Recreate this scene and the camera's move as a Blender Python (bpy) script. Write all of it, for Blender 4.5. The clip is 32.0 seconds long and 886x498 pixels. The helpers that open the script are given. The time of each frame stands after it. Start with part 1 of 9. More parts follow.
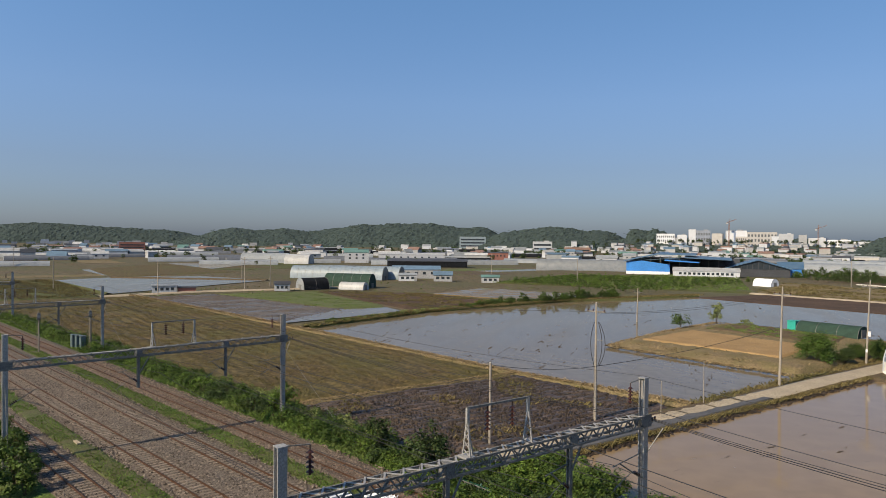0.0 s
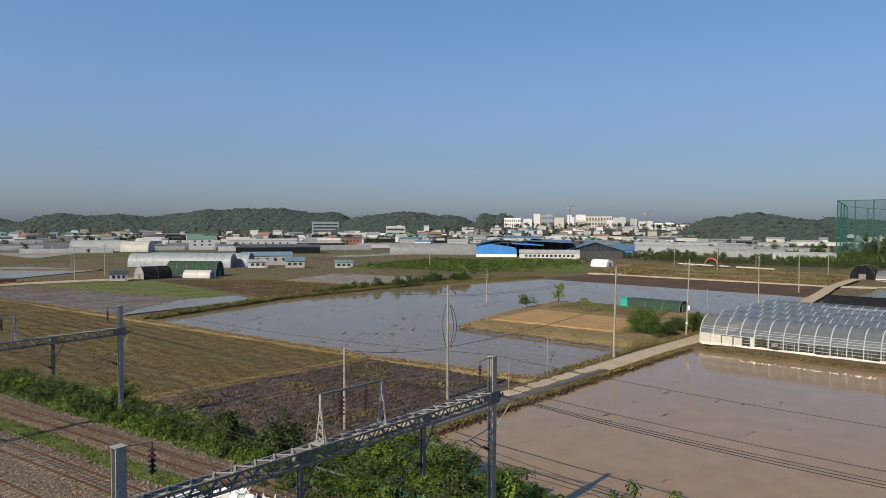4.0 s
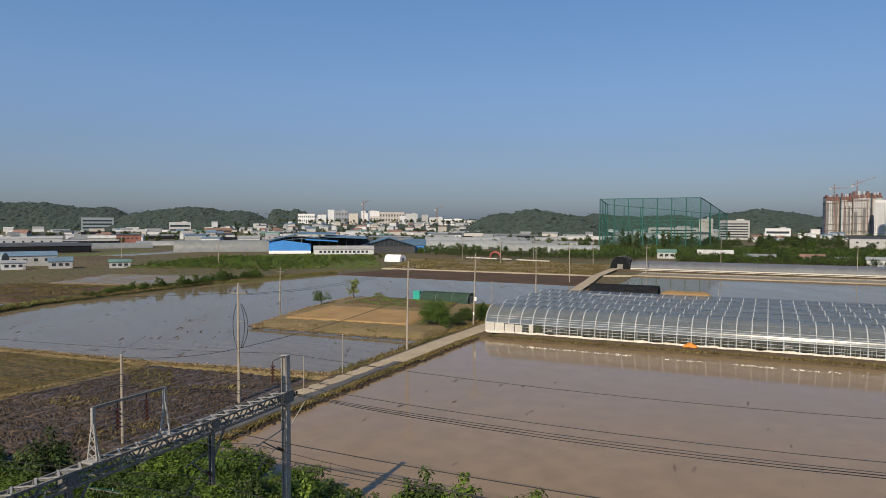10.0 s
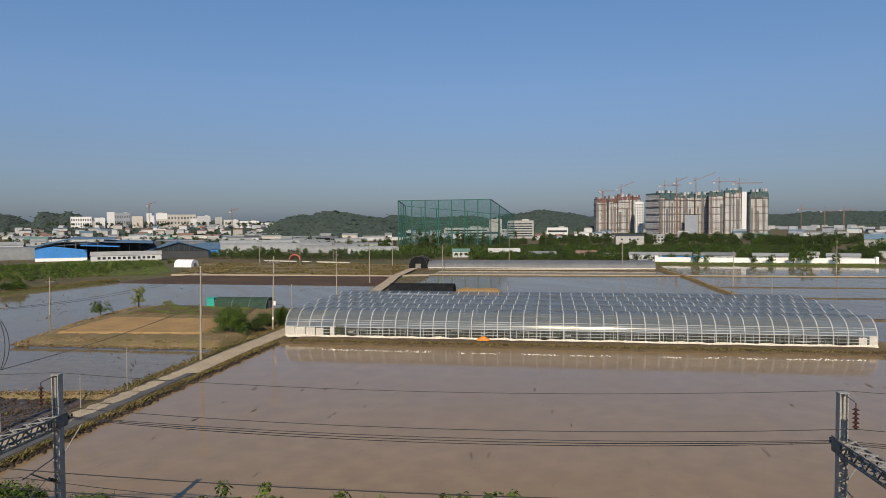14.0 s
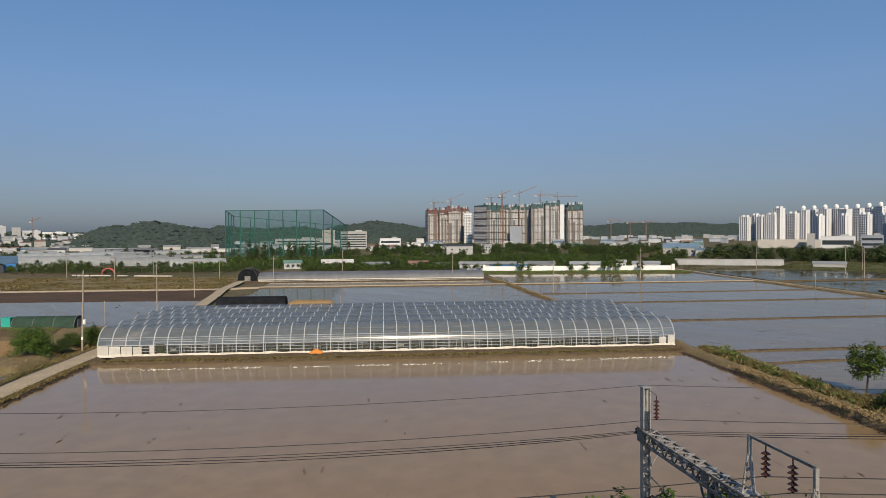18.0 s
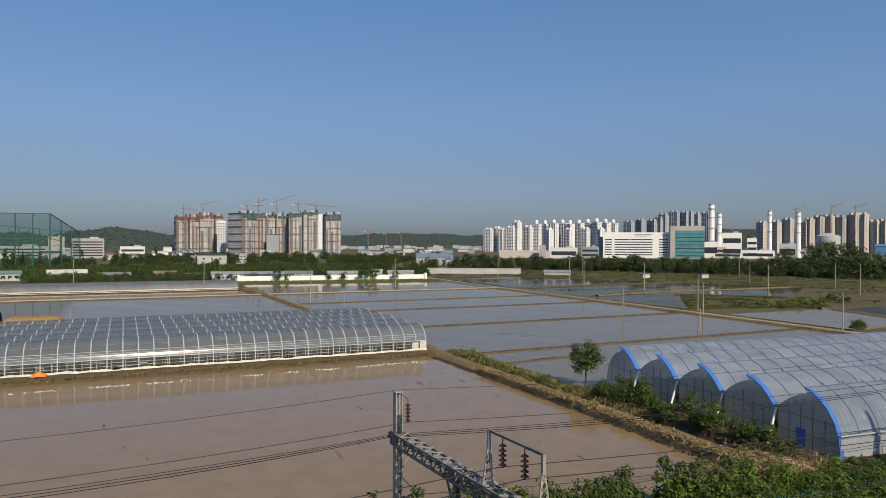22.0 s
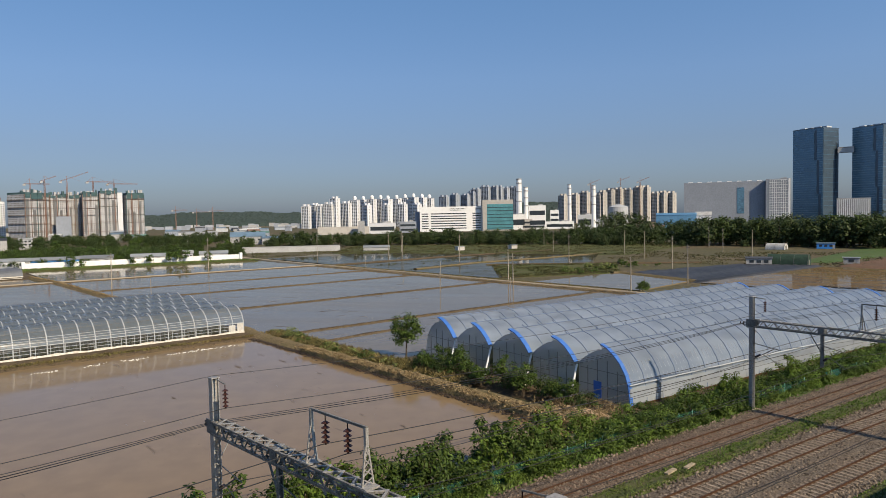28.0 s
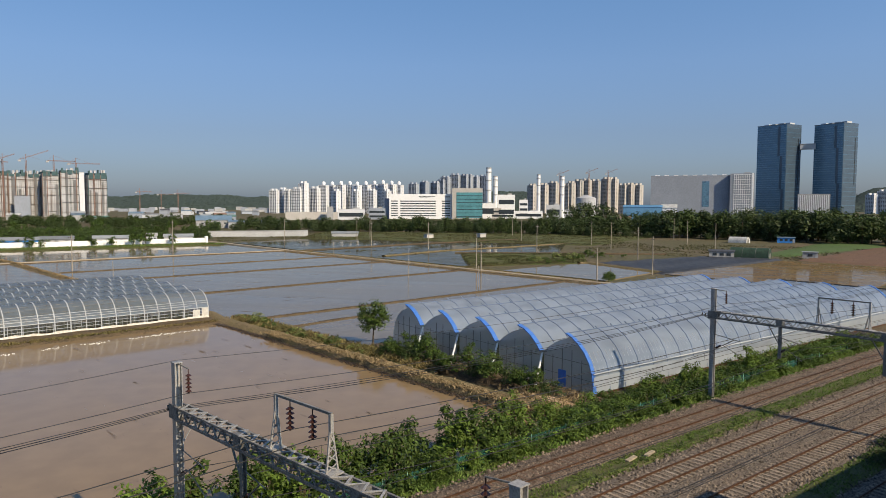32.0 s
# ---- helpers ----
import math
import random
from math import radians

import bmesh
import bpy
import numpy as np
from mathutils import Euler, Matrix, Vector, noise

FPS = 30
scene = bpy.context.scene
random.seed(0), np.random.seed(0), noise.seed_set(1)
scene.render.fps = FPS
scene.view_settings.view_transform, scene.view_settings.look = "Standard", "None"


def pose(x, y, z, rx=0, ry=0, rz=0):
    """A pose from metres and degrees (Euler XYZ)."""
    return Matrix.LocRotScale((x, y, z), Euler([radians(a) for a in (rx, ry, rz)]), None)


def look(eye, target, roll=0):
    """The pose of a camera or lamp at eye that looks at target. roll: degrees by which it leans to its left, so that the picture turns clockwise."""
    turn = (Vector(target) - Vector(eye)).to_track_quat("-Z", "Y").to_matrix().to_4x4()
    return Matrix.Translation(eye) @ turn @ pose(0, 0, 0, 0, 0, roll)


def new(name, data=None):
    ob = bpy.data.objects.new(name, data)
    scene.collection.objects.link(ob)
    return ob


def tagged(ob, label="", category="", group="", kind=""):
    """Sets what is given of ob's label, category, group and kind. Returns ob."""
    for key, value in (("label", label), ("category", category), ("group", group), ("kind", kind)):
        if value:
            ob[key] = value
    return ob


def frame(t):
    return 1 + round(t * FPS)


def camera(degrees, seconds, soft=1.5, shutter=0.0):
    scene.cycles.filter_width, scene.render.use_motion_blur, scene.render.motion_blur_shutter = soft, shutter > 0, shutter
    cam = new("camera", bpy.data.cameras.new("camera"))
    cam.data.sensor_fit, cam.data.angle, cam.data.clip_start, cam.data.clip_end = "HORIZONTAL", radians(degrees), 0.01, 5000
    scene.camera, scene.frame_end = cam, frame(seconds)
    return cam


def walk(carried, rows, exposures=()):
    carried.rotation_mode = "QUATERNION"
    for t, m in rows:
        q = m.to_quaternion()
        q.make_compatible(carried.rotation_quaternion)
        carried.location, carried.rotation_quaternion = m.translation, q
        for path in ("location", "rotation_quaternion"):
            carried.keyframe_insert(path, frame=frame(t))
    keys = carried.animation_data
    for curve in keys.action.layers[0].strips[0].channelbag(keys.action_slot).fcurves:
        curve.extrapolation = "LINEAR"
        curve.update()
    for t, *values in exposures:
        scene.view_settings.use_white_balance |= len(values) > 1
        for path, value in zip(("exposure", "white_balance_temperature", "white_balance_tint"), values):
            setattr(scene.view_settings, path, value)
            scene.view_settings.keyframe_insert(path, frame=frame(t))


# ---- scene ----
cam = camera(65.0, 32.0, soft=0.7)
EYE = 20.3
# the camera is held out at arm's length and turned round its holder, on a roof beside the railway
ARM, SIDE = 0.340, 0.155


def held(yaw, pitch, roll):
    a = radians(-yaw)
    return pose(ARM * math.sin(a) + SIDE * math.cos(a), ARM * math.cos(a) - SIDE * math.sin(a), EYE, 90 + pitch, roll, yaw)


# seconds, yaw, pitch, roll
ROWS = [
    (0.0, -0.052, -0.809, -0.529),
    (0.5, -1.888, -0.852, -0.551),
    (1.0, -3.627, -0.983, -0.410),
    (1.5, -5.234, -1.134, -0.340),
    (2.0, -6.744, -1.294, -0.433),
    (2.5, -8.198, -1.469, -0.668),
    (3.0, -9.599, -1.620, -0.701),
    (3.5, -10.817, -1.810, -0.520),
    (5.5, -16.003, -2.426, 0.538),
    (6.0, -17.160, -2.464, 0.448),
    (6.5, -18.191, -2.442, 0.419),
    (7.0, -19.202, -2.416, 0.377),
    (7.5, -20.343, -2.347, 0.429),
    (8.0, -21.626, -2.301, 0.402),
    (8.5, -23.186, -2.251, 0.403),
    (9.0, -24.924, -2.218, 0.288),
    (9.5, -26.844, -2.218, 0.099),
    (10.0, -28.888, -2.266, -0.161),
    (10.5, -31.155, -2.329, -0.346),
    (11.0, -33.460, -2.376, -0.510),
    (11.5, -35.782, -2.355, -0.593),
    (12.0, -37.956, -2.309, -0.498),
    (12.5, -39.937, -2.247, -0.315),
    (13.0, -41.738, -2.207, -0.148),
    (13.5, -43.523, -2.195, 0.153),
    (14.0, -45.259, -2.162, 0.336),
    (14.5, -46.973, -2.143, 0.463),
    (16.5, -53.711, -1.740, 0.294),
    (17.0, -55.432, -1.604, 0.386),
    (17.5, -57.163, -1.462, 0.370),
    (18.0, -58.921, -1.359, 0.380),
    (18.5, -60.808, -1.288, 0.454),
    (19.0, -62.814, -1.193, 0.545),
    (19.5, -64.953, -1.062, 0.447),
    (20.0, -67.321, -0.855, 0.280),
    (20.5, -69.957, -0.655, 0.099),
    (21.0, -72.809, -0.500, -0.098),
    (21.5, -75.753, -0.479, -0.188),
    (22.0, -78.642, -0.601, -0.218),
    (22.5, -81.344, -0.737, -0.206),
    (23.0, -83.763, -0.929, -0.152),
    (23.5, -85.864, -1.110, 0.030),
    (24.0, -87.515, -1.281, 0.255),
    (24.5, -88.736, -1.405, 0.471),
    (25.0, -89.646, -1.521, 0.519),
    (25.5, -90.361, -1.667, 0.554),
    (27.5, -92.485, -2.656, 1.104),
    (28.0, -93.485, -2.676, 1.023),
    (28.5, -94.697, -2.569, 0.805),
    (29.0, -95.858, -2.396, 0.498),
    (29.5, -96.709, -2.294, 0.330),
    (30.0, -97.128, -2.308, 0.218),
    (30.5, -97.170, -2.523, 0.053),
    (31.0, -96.938, -2.859, -0.023),
    (31.5, -96.523, -3.303, -0.175),
    (32.0, -95.999, -3.712, -0.158),
]
walk(cam, [(t, held(*turn)) for t, *turn in ROWS],
     exposures=[(0.0, 0.28, 7150, 11), (4.5, 0.24, 7150, 11), (9.0, 0.14, 7150, 11), (13.0, 0.06, 7150, 11), (19.0, 0.02, 7150, 11), (25.0, 0.10, 7150, 11), (32.0, 0.26, 7150, 11)])

# ---- light: a clear, hazy morning, the sun behind the camera ----
SUN_AZ, SUN_EL = 231.0, 36.0
world = bpy.data.worlds.new("sky")
scene.world = world
world.use_nodes = True
wn = world.node_tree.nodes
sky = wn.new("ShaderNodeTexSky")
sky.sky_type = "NISHITA"
sky.sun_disc = False
sky.sun_elevation = radians(SUN_EL)
sky.sun_rotation = radians(SUN_AZ)
sky.altitude = 0.0
sky.air_density, sky.dust_density, sky.ozone_density = 1.0, 1.0, 2.0
wn["Background"].inputs["Strength"].default_value = 0.09
# the haze of the plain greys the lowest sky and deepens the blue above
wl = world.node_tree.links.new
height = wn.new("ShaderNodeSeparateXYZ")
wl(wn.new("ShaderNodeTexCoord").outputs["Generated"], height.inputs["Vector"])
tint = wn.new("ShaderNodeValToRGB")
tint.color_ramp.elements[0].position, tint.color_ramp.elements[1].position = 0.0, 0.40
tint.color_ramp.elements[0].color, tint.color_ramp.elements[1].color = (0.43, 0.545, 0.875, 1), (0.68, 1.03, 1.30, 1)
for z, c in ((0.04, (0.445, 0.54, 0.81)), (0.10, (0.515, 0.60, 0.83)), (0.19, (0.635, 0.785, 1.03)), (1.0, (0.28, 0.45, 0.64))):
    tint.color_ramp.elements.new(z).color = (*c, 1)
wl(height.outputs["Z"], tint.inputs["Fac"])
haze = wn.new("ShaderNodeMixRGB")
haze.blend_type, haze.inputs["Fac"].default_value = "MULTIPLY", 1.0
wl(sky.outputs["Color"], haze.inputs["Color1"])
wl(tint.outputs["Color"], haze.inputs["Color2"])
side = wn.new("ShaderNodeVectorMath")
side.operation = "DOT_PRODUCT"
side.inputs[1].default_value = (math.sin(radians(SUN_AZ)), math.cos(radians(SUN_AZ)), 0)
wl(height.inputs["Vector"].links[0].from_socket, side.inputs[0])
glow = wn.new("ShaderNodeMapRange")
glow.inputs["From Min"].default_value, glow.inputs["From Max"].default_value = -0.95, -0.1
glow.inputs["To Min"].default_value, glow.inputs["To Max"].default_value = 0.99, 1.30
wl(side.outputs["Value"], glow.inputs["Value"])
lit = wn.new("ShaderNodeMixRGB")
lit.blend_type, lit.inputs["Fac"].default_value = "MULTIPLY", 1.0
wl(haze.outputs["Color"], lit.inputs["Color1"])
wl(glow.outputs["Result"], lit.inputs["Color2"])
wl(lit.outputs["Color"], wn["Background"].inputs["Color"])
sun = new("sun", bpy.data.lights.new("sun", "SUN"))
sun.data.energy, sun.data.angle, sun.data.color = 4.9, radians(0.53), (1.0, 0.86, 0.66)
sa, se = radians(SUN_AZ), radians(SUN_EL)
sun.matrix_world = look((0, 0, 0), (-math.sin(sa) * math.cos(se), -math.cos(sa) * math.cos(se), -math.sin(se)))

# ---- building tools ----
class Shape:
    """Collects vertices and faces of one part."""

    def __init__(self):
        self.v, self.f, self.smooth = [], [], False

    def add(self, verts, faces):
        n = len(self.v)
        self.v += [tuple(p) for p in verts]
        self.f += [tuple(i + n for i in f) for f in faces]
        return self

    def box(self, c, s, rz=0.0, tilt=None):
        """A box of centre c and full size s."""
        m = Matrix.Translation(c) @ Matrix.Rotation(radians(rz), 4, "Z")
        if tilt:
            m = m @ Matrix.Rotation(radians(tilt), 4, "X")
        q = [m @ Vector((x * s[0] / 2, y * s[1] / 2, z * s[2] / 2)) for z in (-1, 1) for x, y in ((-1, -1), (1, -1), (1, 1), (-1, 1))]
        return self.add(q, [(3, 2, 1, 0), (4, 5, 6, 7), (0, 1, 5, 4), (1, 2, 6, 5), (2, 3, 7, 6), (3, 0, 4, 7)])

    def tube(self, p, q, r0, r1=None, seg=8, caps=True):
        """A round bar from p to q."""
        r1 = r0 if r1 is None else r1
        p, q = Vector(p), Vector(q)
        d = (q - p).normalized()
        a = d.orthogonal().normalized()
        b = d.cross(a)
        ring = [(math.cos(2 * math.pi * i / seg), math.sin(2 * math.pi * i / seg)) for i in range(seg)]
        vs = [p + (a * c + b * s) * r0 for c, s in ring] + [q + (a * c + b * s) * r1 for c, s in ring]
        fs = [(i, (i + 1) % seg, seg + (i + 1) % seg, seg + i) for i in range(seg)]
        if caps:
            fs += [tuple(range(seg - 1, -1, -1)), tuple(range(seg, 2 * seg))]
        return self.add(vs, fs)

    def turned(self, x, y, rings, seg=8):
        """One closed body of revolution from (z, radius) pairs, top first."""
        n = len(rings)
        vs = [(x + r * math.cos(2 * math.pi * k / seg), y + r * math.sin(2 * math.pi * k / seg), z) for z, r in rings for k in range(seg)]
        fs = [(i * seg + k, (i + 1) * seg + k, (i + 1) * seg + (k + 1) % seg, i * seg + (k + 1) % seg) for i in range(n - 1) for k in range(seg)]
        return self.add(vs, fs + [tuple(range(seg)), tuple(range(n * seg - 1, (n - 1) * seg - 1, -1))])

    def bar(self, p, q, w, h=None):
        """A square bar from p to q."""
        h = w if h is None else h
        p, q = Vector(p), Vector(q)
        d = (q - p).normalized()
        up = Vector((0, 0, 1)) if abs(d.z) < 0.95 else Vector((0, 1, 0))
        a = d.cross(up).normalized()
        b = a.cross(d)
        vs = [e + a * (x * w / 2) + b * (y * h / 2) for e in (p, q) for x, y in ((-1, -1), (1, -1), (1, 1), (-1, 1))]
        return self.add(vs, [(0, 1, 2, 3), (7, 6, 5, 4), (1, 0, 4, 5), (2, 1, 5, 6), (3, 2, 6, 7), (0, 3, 7, 4)])

    def line(self, pts, r, seg=5):
        """One continuous wire or pipe through points."""
        P = [Vector(p) for p in pts]
        n = len(P)
        base = len(self.v)
        a = None
        for i, p in enumerate(P):
            d = (P[min(i + 1, n - 1)] - P[max(i - 1, 0)]).normalized()
            a = d.orthogonal().normalized() if a is None else (a - d * a.dot(d)).normalized()
            b = d.cross(a)
            self.v += [tuple(p + (a * math.cos(2 * math.pi * k / seg) + b * math.sin(2 * math.pi * k / seg)) * r) for k in range(seg)]
        for i in range(n - 1):
            for k in range(seg):
                q = (k + 1) % seg
                self.f.append((base + i * seg + k, base + i * seg + q, base + (i + 1) * seg + q, base + (i + 1) * seg + k))
        self.f += [tuple(base + k for k in range(seg - 1, -1, -1)), tuple(base + (n - 1) * seg + k for k in range(seg))]
        return self

    def sweep(self, path, profile, close=False):
        """Profile of (across, up) pairs carried along a level path."""
        n, k = len(path), len(profile)
        vs = []
        for i, p in enumerate(path):
            p = Vector(p)
            t = Vector(path[min(i + 1, n - 1)]) - Vector(path[max(i - 1, 0)])
            t.z = 0
            t.normalize()
            right = Vector((t.y, -t.x, 0))
            vs += [p + right * x + Vector((0, 0, z)) for x, z in profile]
        fs = [(i * k + j, i * k + j + 1, (i + 1) * k + j + 1, (i + 1) * k + j) for i in range(n - 1) for j in range(k - 1)]
        if close:
            fs += [(i * k + k - 1, i * k, (i + 1) * k, (i + 1) * k + k - 1) for i in range(n - 1)]
            fs += [tuple(range(k)), tuple((n - 1) * k + j for j in range(k - 1, -1, -1))]
        return self.add(vs, fs)

    def poly(self, pts, z0, z1):
        """A flat-topped slab over a polygon."""
        n = len(pts)
        if sum(pts[i][0] * pts[(i + 1) % n][1] - pts[(i + 1) % n][0] * pts[i][1] for i in range(n)) < 0:
            pts = pts[::-1]
        vs = [(x, y, z0) for x, y in pts] + [(x, y, z1) for x, y in pts]
        return self.add(vs, [tuple(range(n, 2 * n)), tuple(range(n - 1, -1, -1))] + [(i, (i + 1) % n, n + (i + 1) % n, n + i) for i in range(n)])

    def mesh(self, name):
        me = bpy.data.meshes.new(name)
        me.from_pydata(self.v, [], self.f)
        if self.smooth:
            me.polygons.foreach_set("use_smooth", [True] * len(me.polygons))
        me.update()
        return me


def part(name, shape, material, parent=None, label=""):
    """Links a shape as one mesh under its thing."""
    me = shape if isinstance(shape, bpy.types.Mesh) else shape.mesh(name)
    if not me.materials:
        me.materials.append(material)
    ob = new(name, me)
    ob.parent = parent
    return tagged(ob, label)


def thing(name, label, category, m=None, group="", kind=""):
    """An empty at the base of a thing, to hold its parts."""
    ob = tagged(new(name), label, category, group, kind)
    ob.empty_display_size = 0.3
    ob.matrix_basis = m or Matrix.Identity(4)
    return ob


def setting(name, shape, material, label, category=""):
    ob = part(name, shape, material)
    return tagged(ob, label, category or name.split("_")[0], kind="structure")


# plan axes: a runs from the railway out into the plain, b along the field edges
AX, BX = Vector((math.sin(radians(54)), math.cos(radians(54)))), Vector((math.sin(radians(144)), math.cos(radians(144))))
A_TURN = 36.0


def ab(a, b):
    p = AX * a + BX * b
    return (p.x, p.y)


def ab3(a, b, z=0.0):
    return (*ab(a, b), z)


def polar(az, d, z=0.0):
    return (d * math.sin(radians(az)), d * math.cos(radians(az)), z)


# the railway: two straights joined by a wide curve; u is the distance across, s along it
def track(s, u, z=0.0):
    R, half = 500.0, 52.4
    mid = radians(142)
    def n(az):
        return Vector((math.sin(az - math.pi / 2), math.cos(az - math.pi / 2), 0))
    def d(az):
        return Vector((math.sin(az), math.cos(az), 0))
    o = n(mid) * (25.4 - R)
    c = max(-half, min(half, s))
    az = mid + c / R
    p = o + n(az) * (R + u - 28.0) + d(az) * (s - c)
    return (p.x, p.y, z)

# ---- materials ----
def material(name, colour, rough=0.8, metal=0.0, scale=1.0, vary=0.25, second=None, mix=0.5, bump=0.0, fine=8.0, spec=0.3, rand=0.0, stretch=None, island=0.0, alpha=None, object_space=False):
    """Noise at two scales between dark and light tones of a colour, or towards a second colour, with relief."""
    m = bpy.data.materials.new(name)
    m.use_nodes = True
    nt = m.node_tree
    N, L = nt.nodes, nt.links.new
    b = N["Principled BSDF"]
    tc = N.new("ShaderNodeTexCoord")
    if object_space:
        src = tc.outputs["Object"]
    else:
        src = N.new("ShaderNodeNewGeometry").outputs["Position"]
    mp = N.new("ShaderNodeMapping")
    if stretch:
        mp.inputs["Scale"].default_value = stretch[:3]
        mp.inputs["Rotation"].default_value = (0, 0, radians(stretch[3] if len(stretch) > 3 else 0))
    L(src, mp.inputs["Vector"])
    def noise_at(s, detail):
        n = N.new("ShaderNodeTexNoise")
        n.inputs["Scale"].default_value = s
        n.inputs["Detail"].default_value = detail
        L(mp.outputs["Vector"], n.inputs["Vector"])
        return n.outputs["Fac"]
    big, small = noise_at(scale, 7.0), noise_at(scale * fine, 4.0)
    lo = [c * (1 - vary) for c in colour]
    hi = [min(1.0, c * (1 + vary)) for c in colour]
    r1 = N.new("ShaderNodeValToRGB")
    r1.color_ramp.elements[0].position, r1.color_ramp.elements[1].position = 0.36, 0.64
    r1.color_ramp.elements[0].color, r1.color_ramp.elements[1].color = (*lo, 1), (*hi, 1)
    L(small, r1.inputs["Fac"])
    out = r1.outputs["Color"]
    r2 = N.new("ShaderNodeValToRGB")
    r2.color_ramp.elements[0].position = max(0.0, mix - 0.12)
    r2.color_ramp.elements[1].position = min(1.0, mix + 0.12)
    L(big, r2.inputs["Fac"])
    mx = N.new("ShaderNodeMixRGB")
    L(r2.outputs["Color"], mx.inputs["Fac"])
    L(out, mx.inputs["Color1"])
    if second:
        mx.inputs["Color2"].default_value = (*second, 1)
        keep = N.new("ShaderNodeMixRGB")
        keep.inputs["Fac"].default_value = 0.55
        keep.inputs["Color2"].default_value = (*second, 1)
        L(out, keep.inputs["Color1"])
        L(keep.outputs["Color"], mx.inputs["Color2"])
    else:
        dim = N.new("ShaderNodeMixRGB")
        dim.blend_type = "MULTIPLY"
        dim.inputs["Fac"].default_value = 1.0
        dim.inputs["Color2"].default_value = (1 - vary, 1 - vary, 1 - vary, 1)
        L(out, dim.inputs["Color1"])
        L(dim.outputs["Color"], mx.inputs["Color2"])
    out = mx.outputs["Color"]
    if rand or island:
        g = N.new("ShaderNodeNewGeometry").outputs["Random Per Island"] if island else N.new("ShaderNodeObjectInfo").outputs["Random"]
        amount = island or rand
        mr = N.new("ShaderNodeMapRange")
        mr.inputs["To Min"].default_value, mr.inputs["To Max"].default_value = 1 - amount, 1 + amount
        L(g, mr.inputs["Value"])
        hs = N.new("ShaderNodeHueSaturation")
        L(mr.outputs["Result"], hs.inputs["Value"])
        L(out, hs.inputs["Color"])
        out = hs.outputs["Color"]
    L(out, b.inputs["Base Color"])
    b.inputs["Roughness"].default_value = rough
    b.inputs["Metallic"].default_value = metal
    b.inputs["Specular IOR Level"].default_value = spec
    if bump:
        bp = N.new("ShaderNodeBump")
        bp.inputs["Strength"].default_value = 0.6
        bp.inputs["Distance"].default_value = bump
        L(small, bp.inputs["Height"])
        L(bp.outputs["Normal"], b.inputs["Normal"])
    if alpha is not None:
        b.inputs["Alpha"].default_value = alpha
    return m


def tone_rows(m, direction, period, low, high, wander=0.5):
    """Rows of darker and lighter tone put into a surface's colour."""
    nt = m.node_tree
    N, L = nt.nodes, nt.links.new
    b = N["Principled BSDF"]
    pos = N.new("ShaderNodeNewGeometry").outputs["Position"]
    dot = N.new("ShaderNodeVectorMath")
    dot.operation = "DOT_PRODUCT"
    dot.inputs[1].default_value = (direction.x * 2 * math.pi / period, direction.y * 2 * math.pi / period, 0)
    L(pos, dot.inputs[0])
    n = N.new("ShaderNodeTexNoise")
    n.inputs["Scale"].default_value, n.inputs["Detail"].default_value = 0.25, 5.0
    L(pos, n.inputs["Vector"])
    add = N.new("ShaderNodeMath")
    add.operation = "MULTIPLY_ADD"
    add.inputs[1].default_value = wander * 2 * math.pi * 2
    L(n.outputs["Fac"], add.inputs[0])
    L(dot.outputs["Value"], add.inputs[2])
    wave = N.new("ShaderNodeMath")
    wave.operation = "SINE"
    L(add.outputs[0], wave.inputs[0])
    r = N.new("ShaderNodeMapRange")
    r.inputs["From Min"].default_value, r.inputs["From Max"].default_value = -0.8, 0.8
    r.inputs["To Min"].default_value, r.inputs["To Max"].default_value = low, high
    L(wave.outputs[0], r.inputs["Value"])
    hs = N.new("ShaderNodeHueSaturation")
    L(r.outputs["Result"], hs.inputs["Value"])
    L(b.inputs["Base Color"].links[0].from_socket, hs.inputs["Color"])
    L(hs.outputs["Color"], b.inputs["Base Color"])
    return m


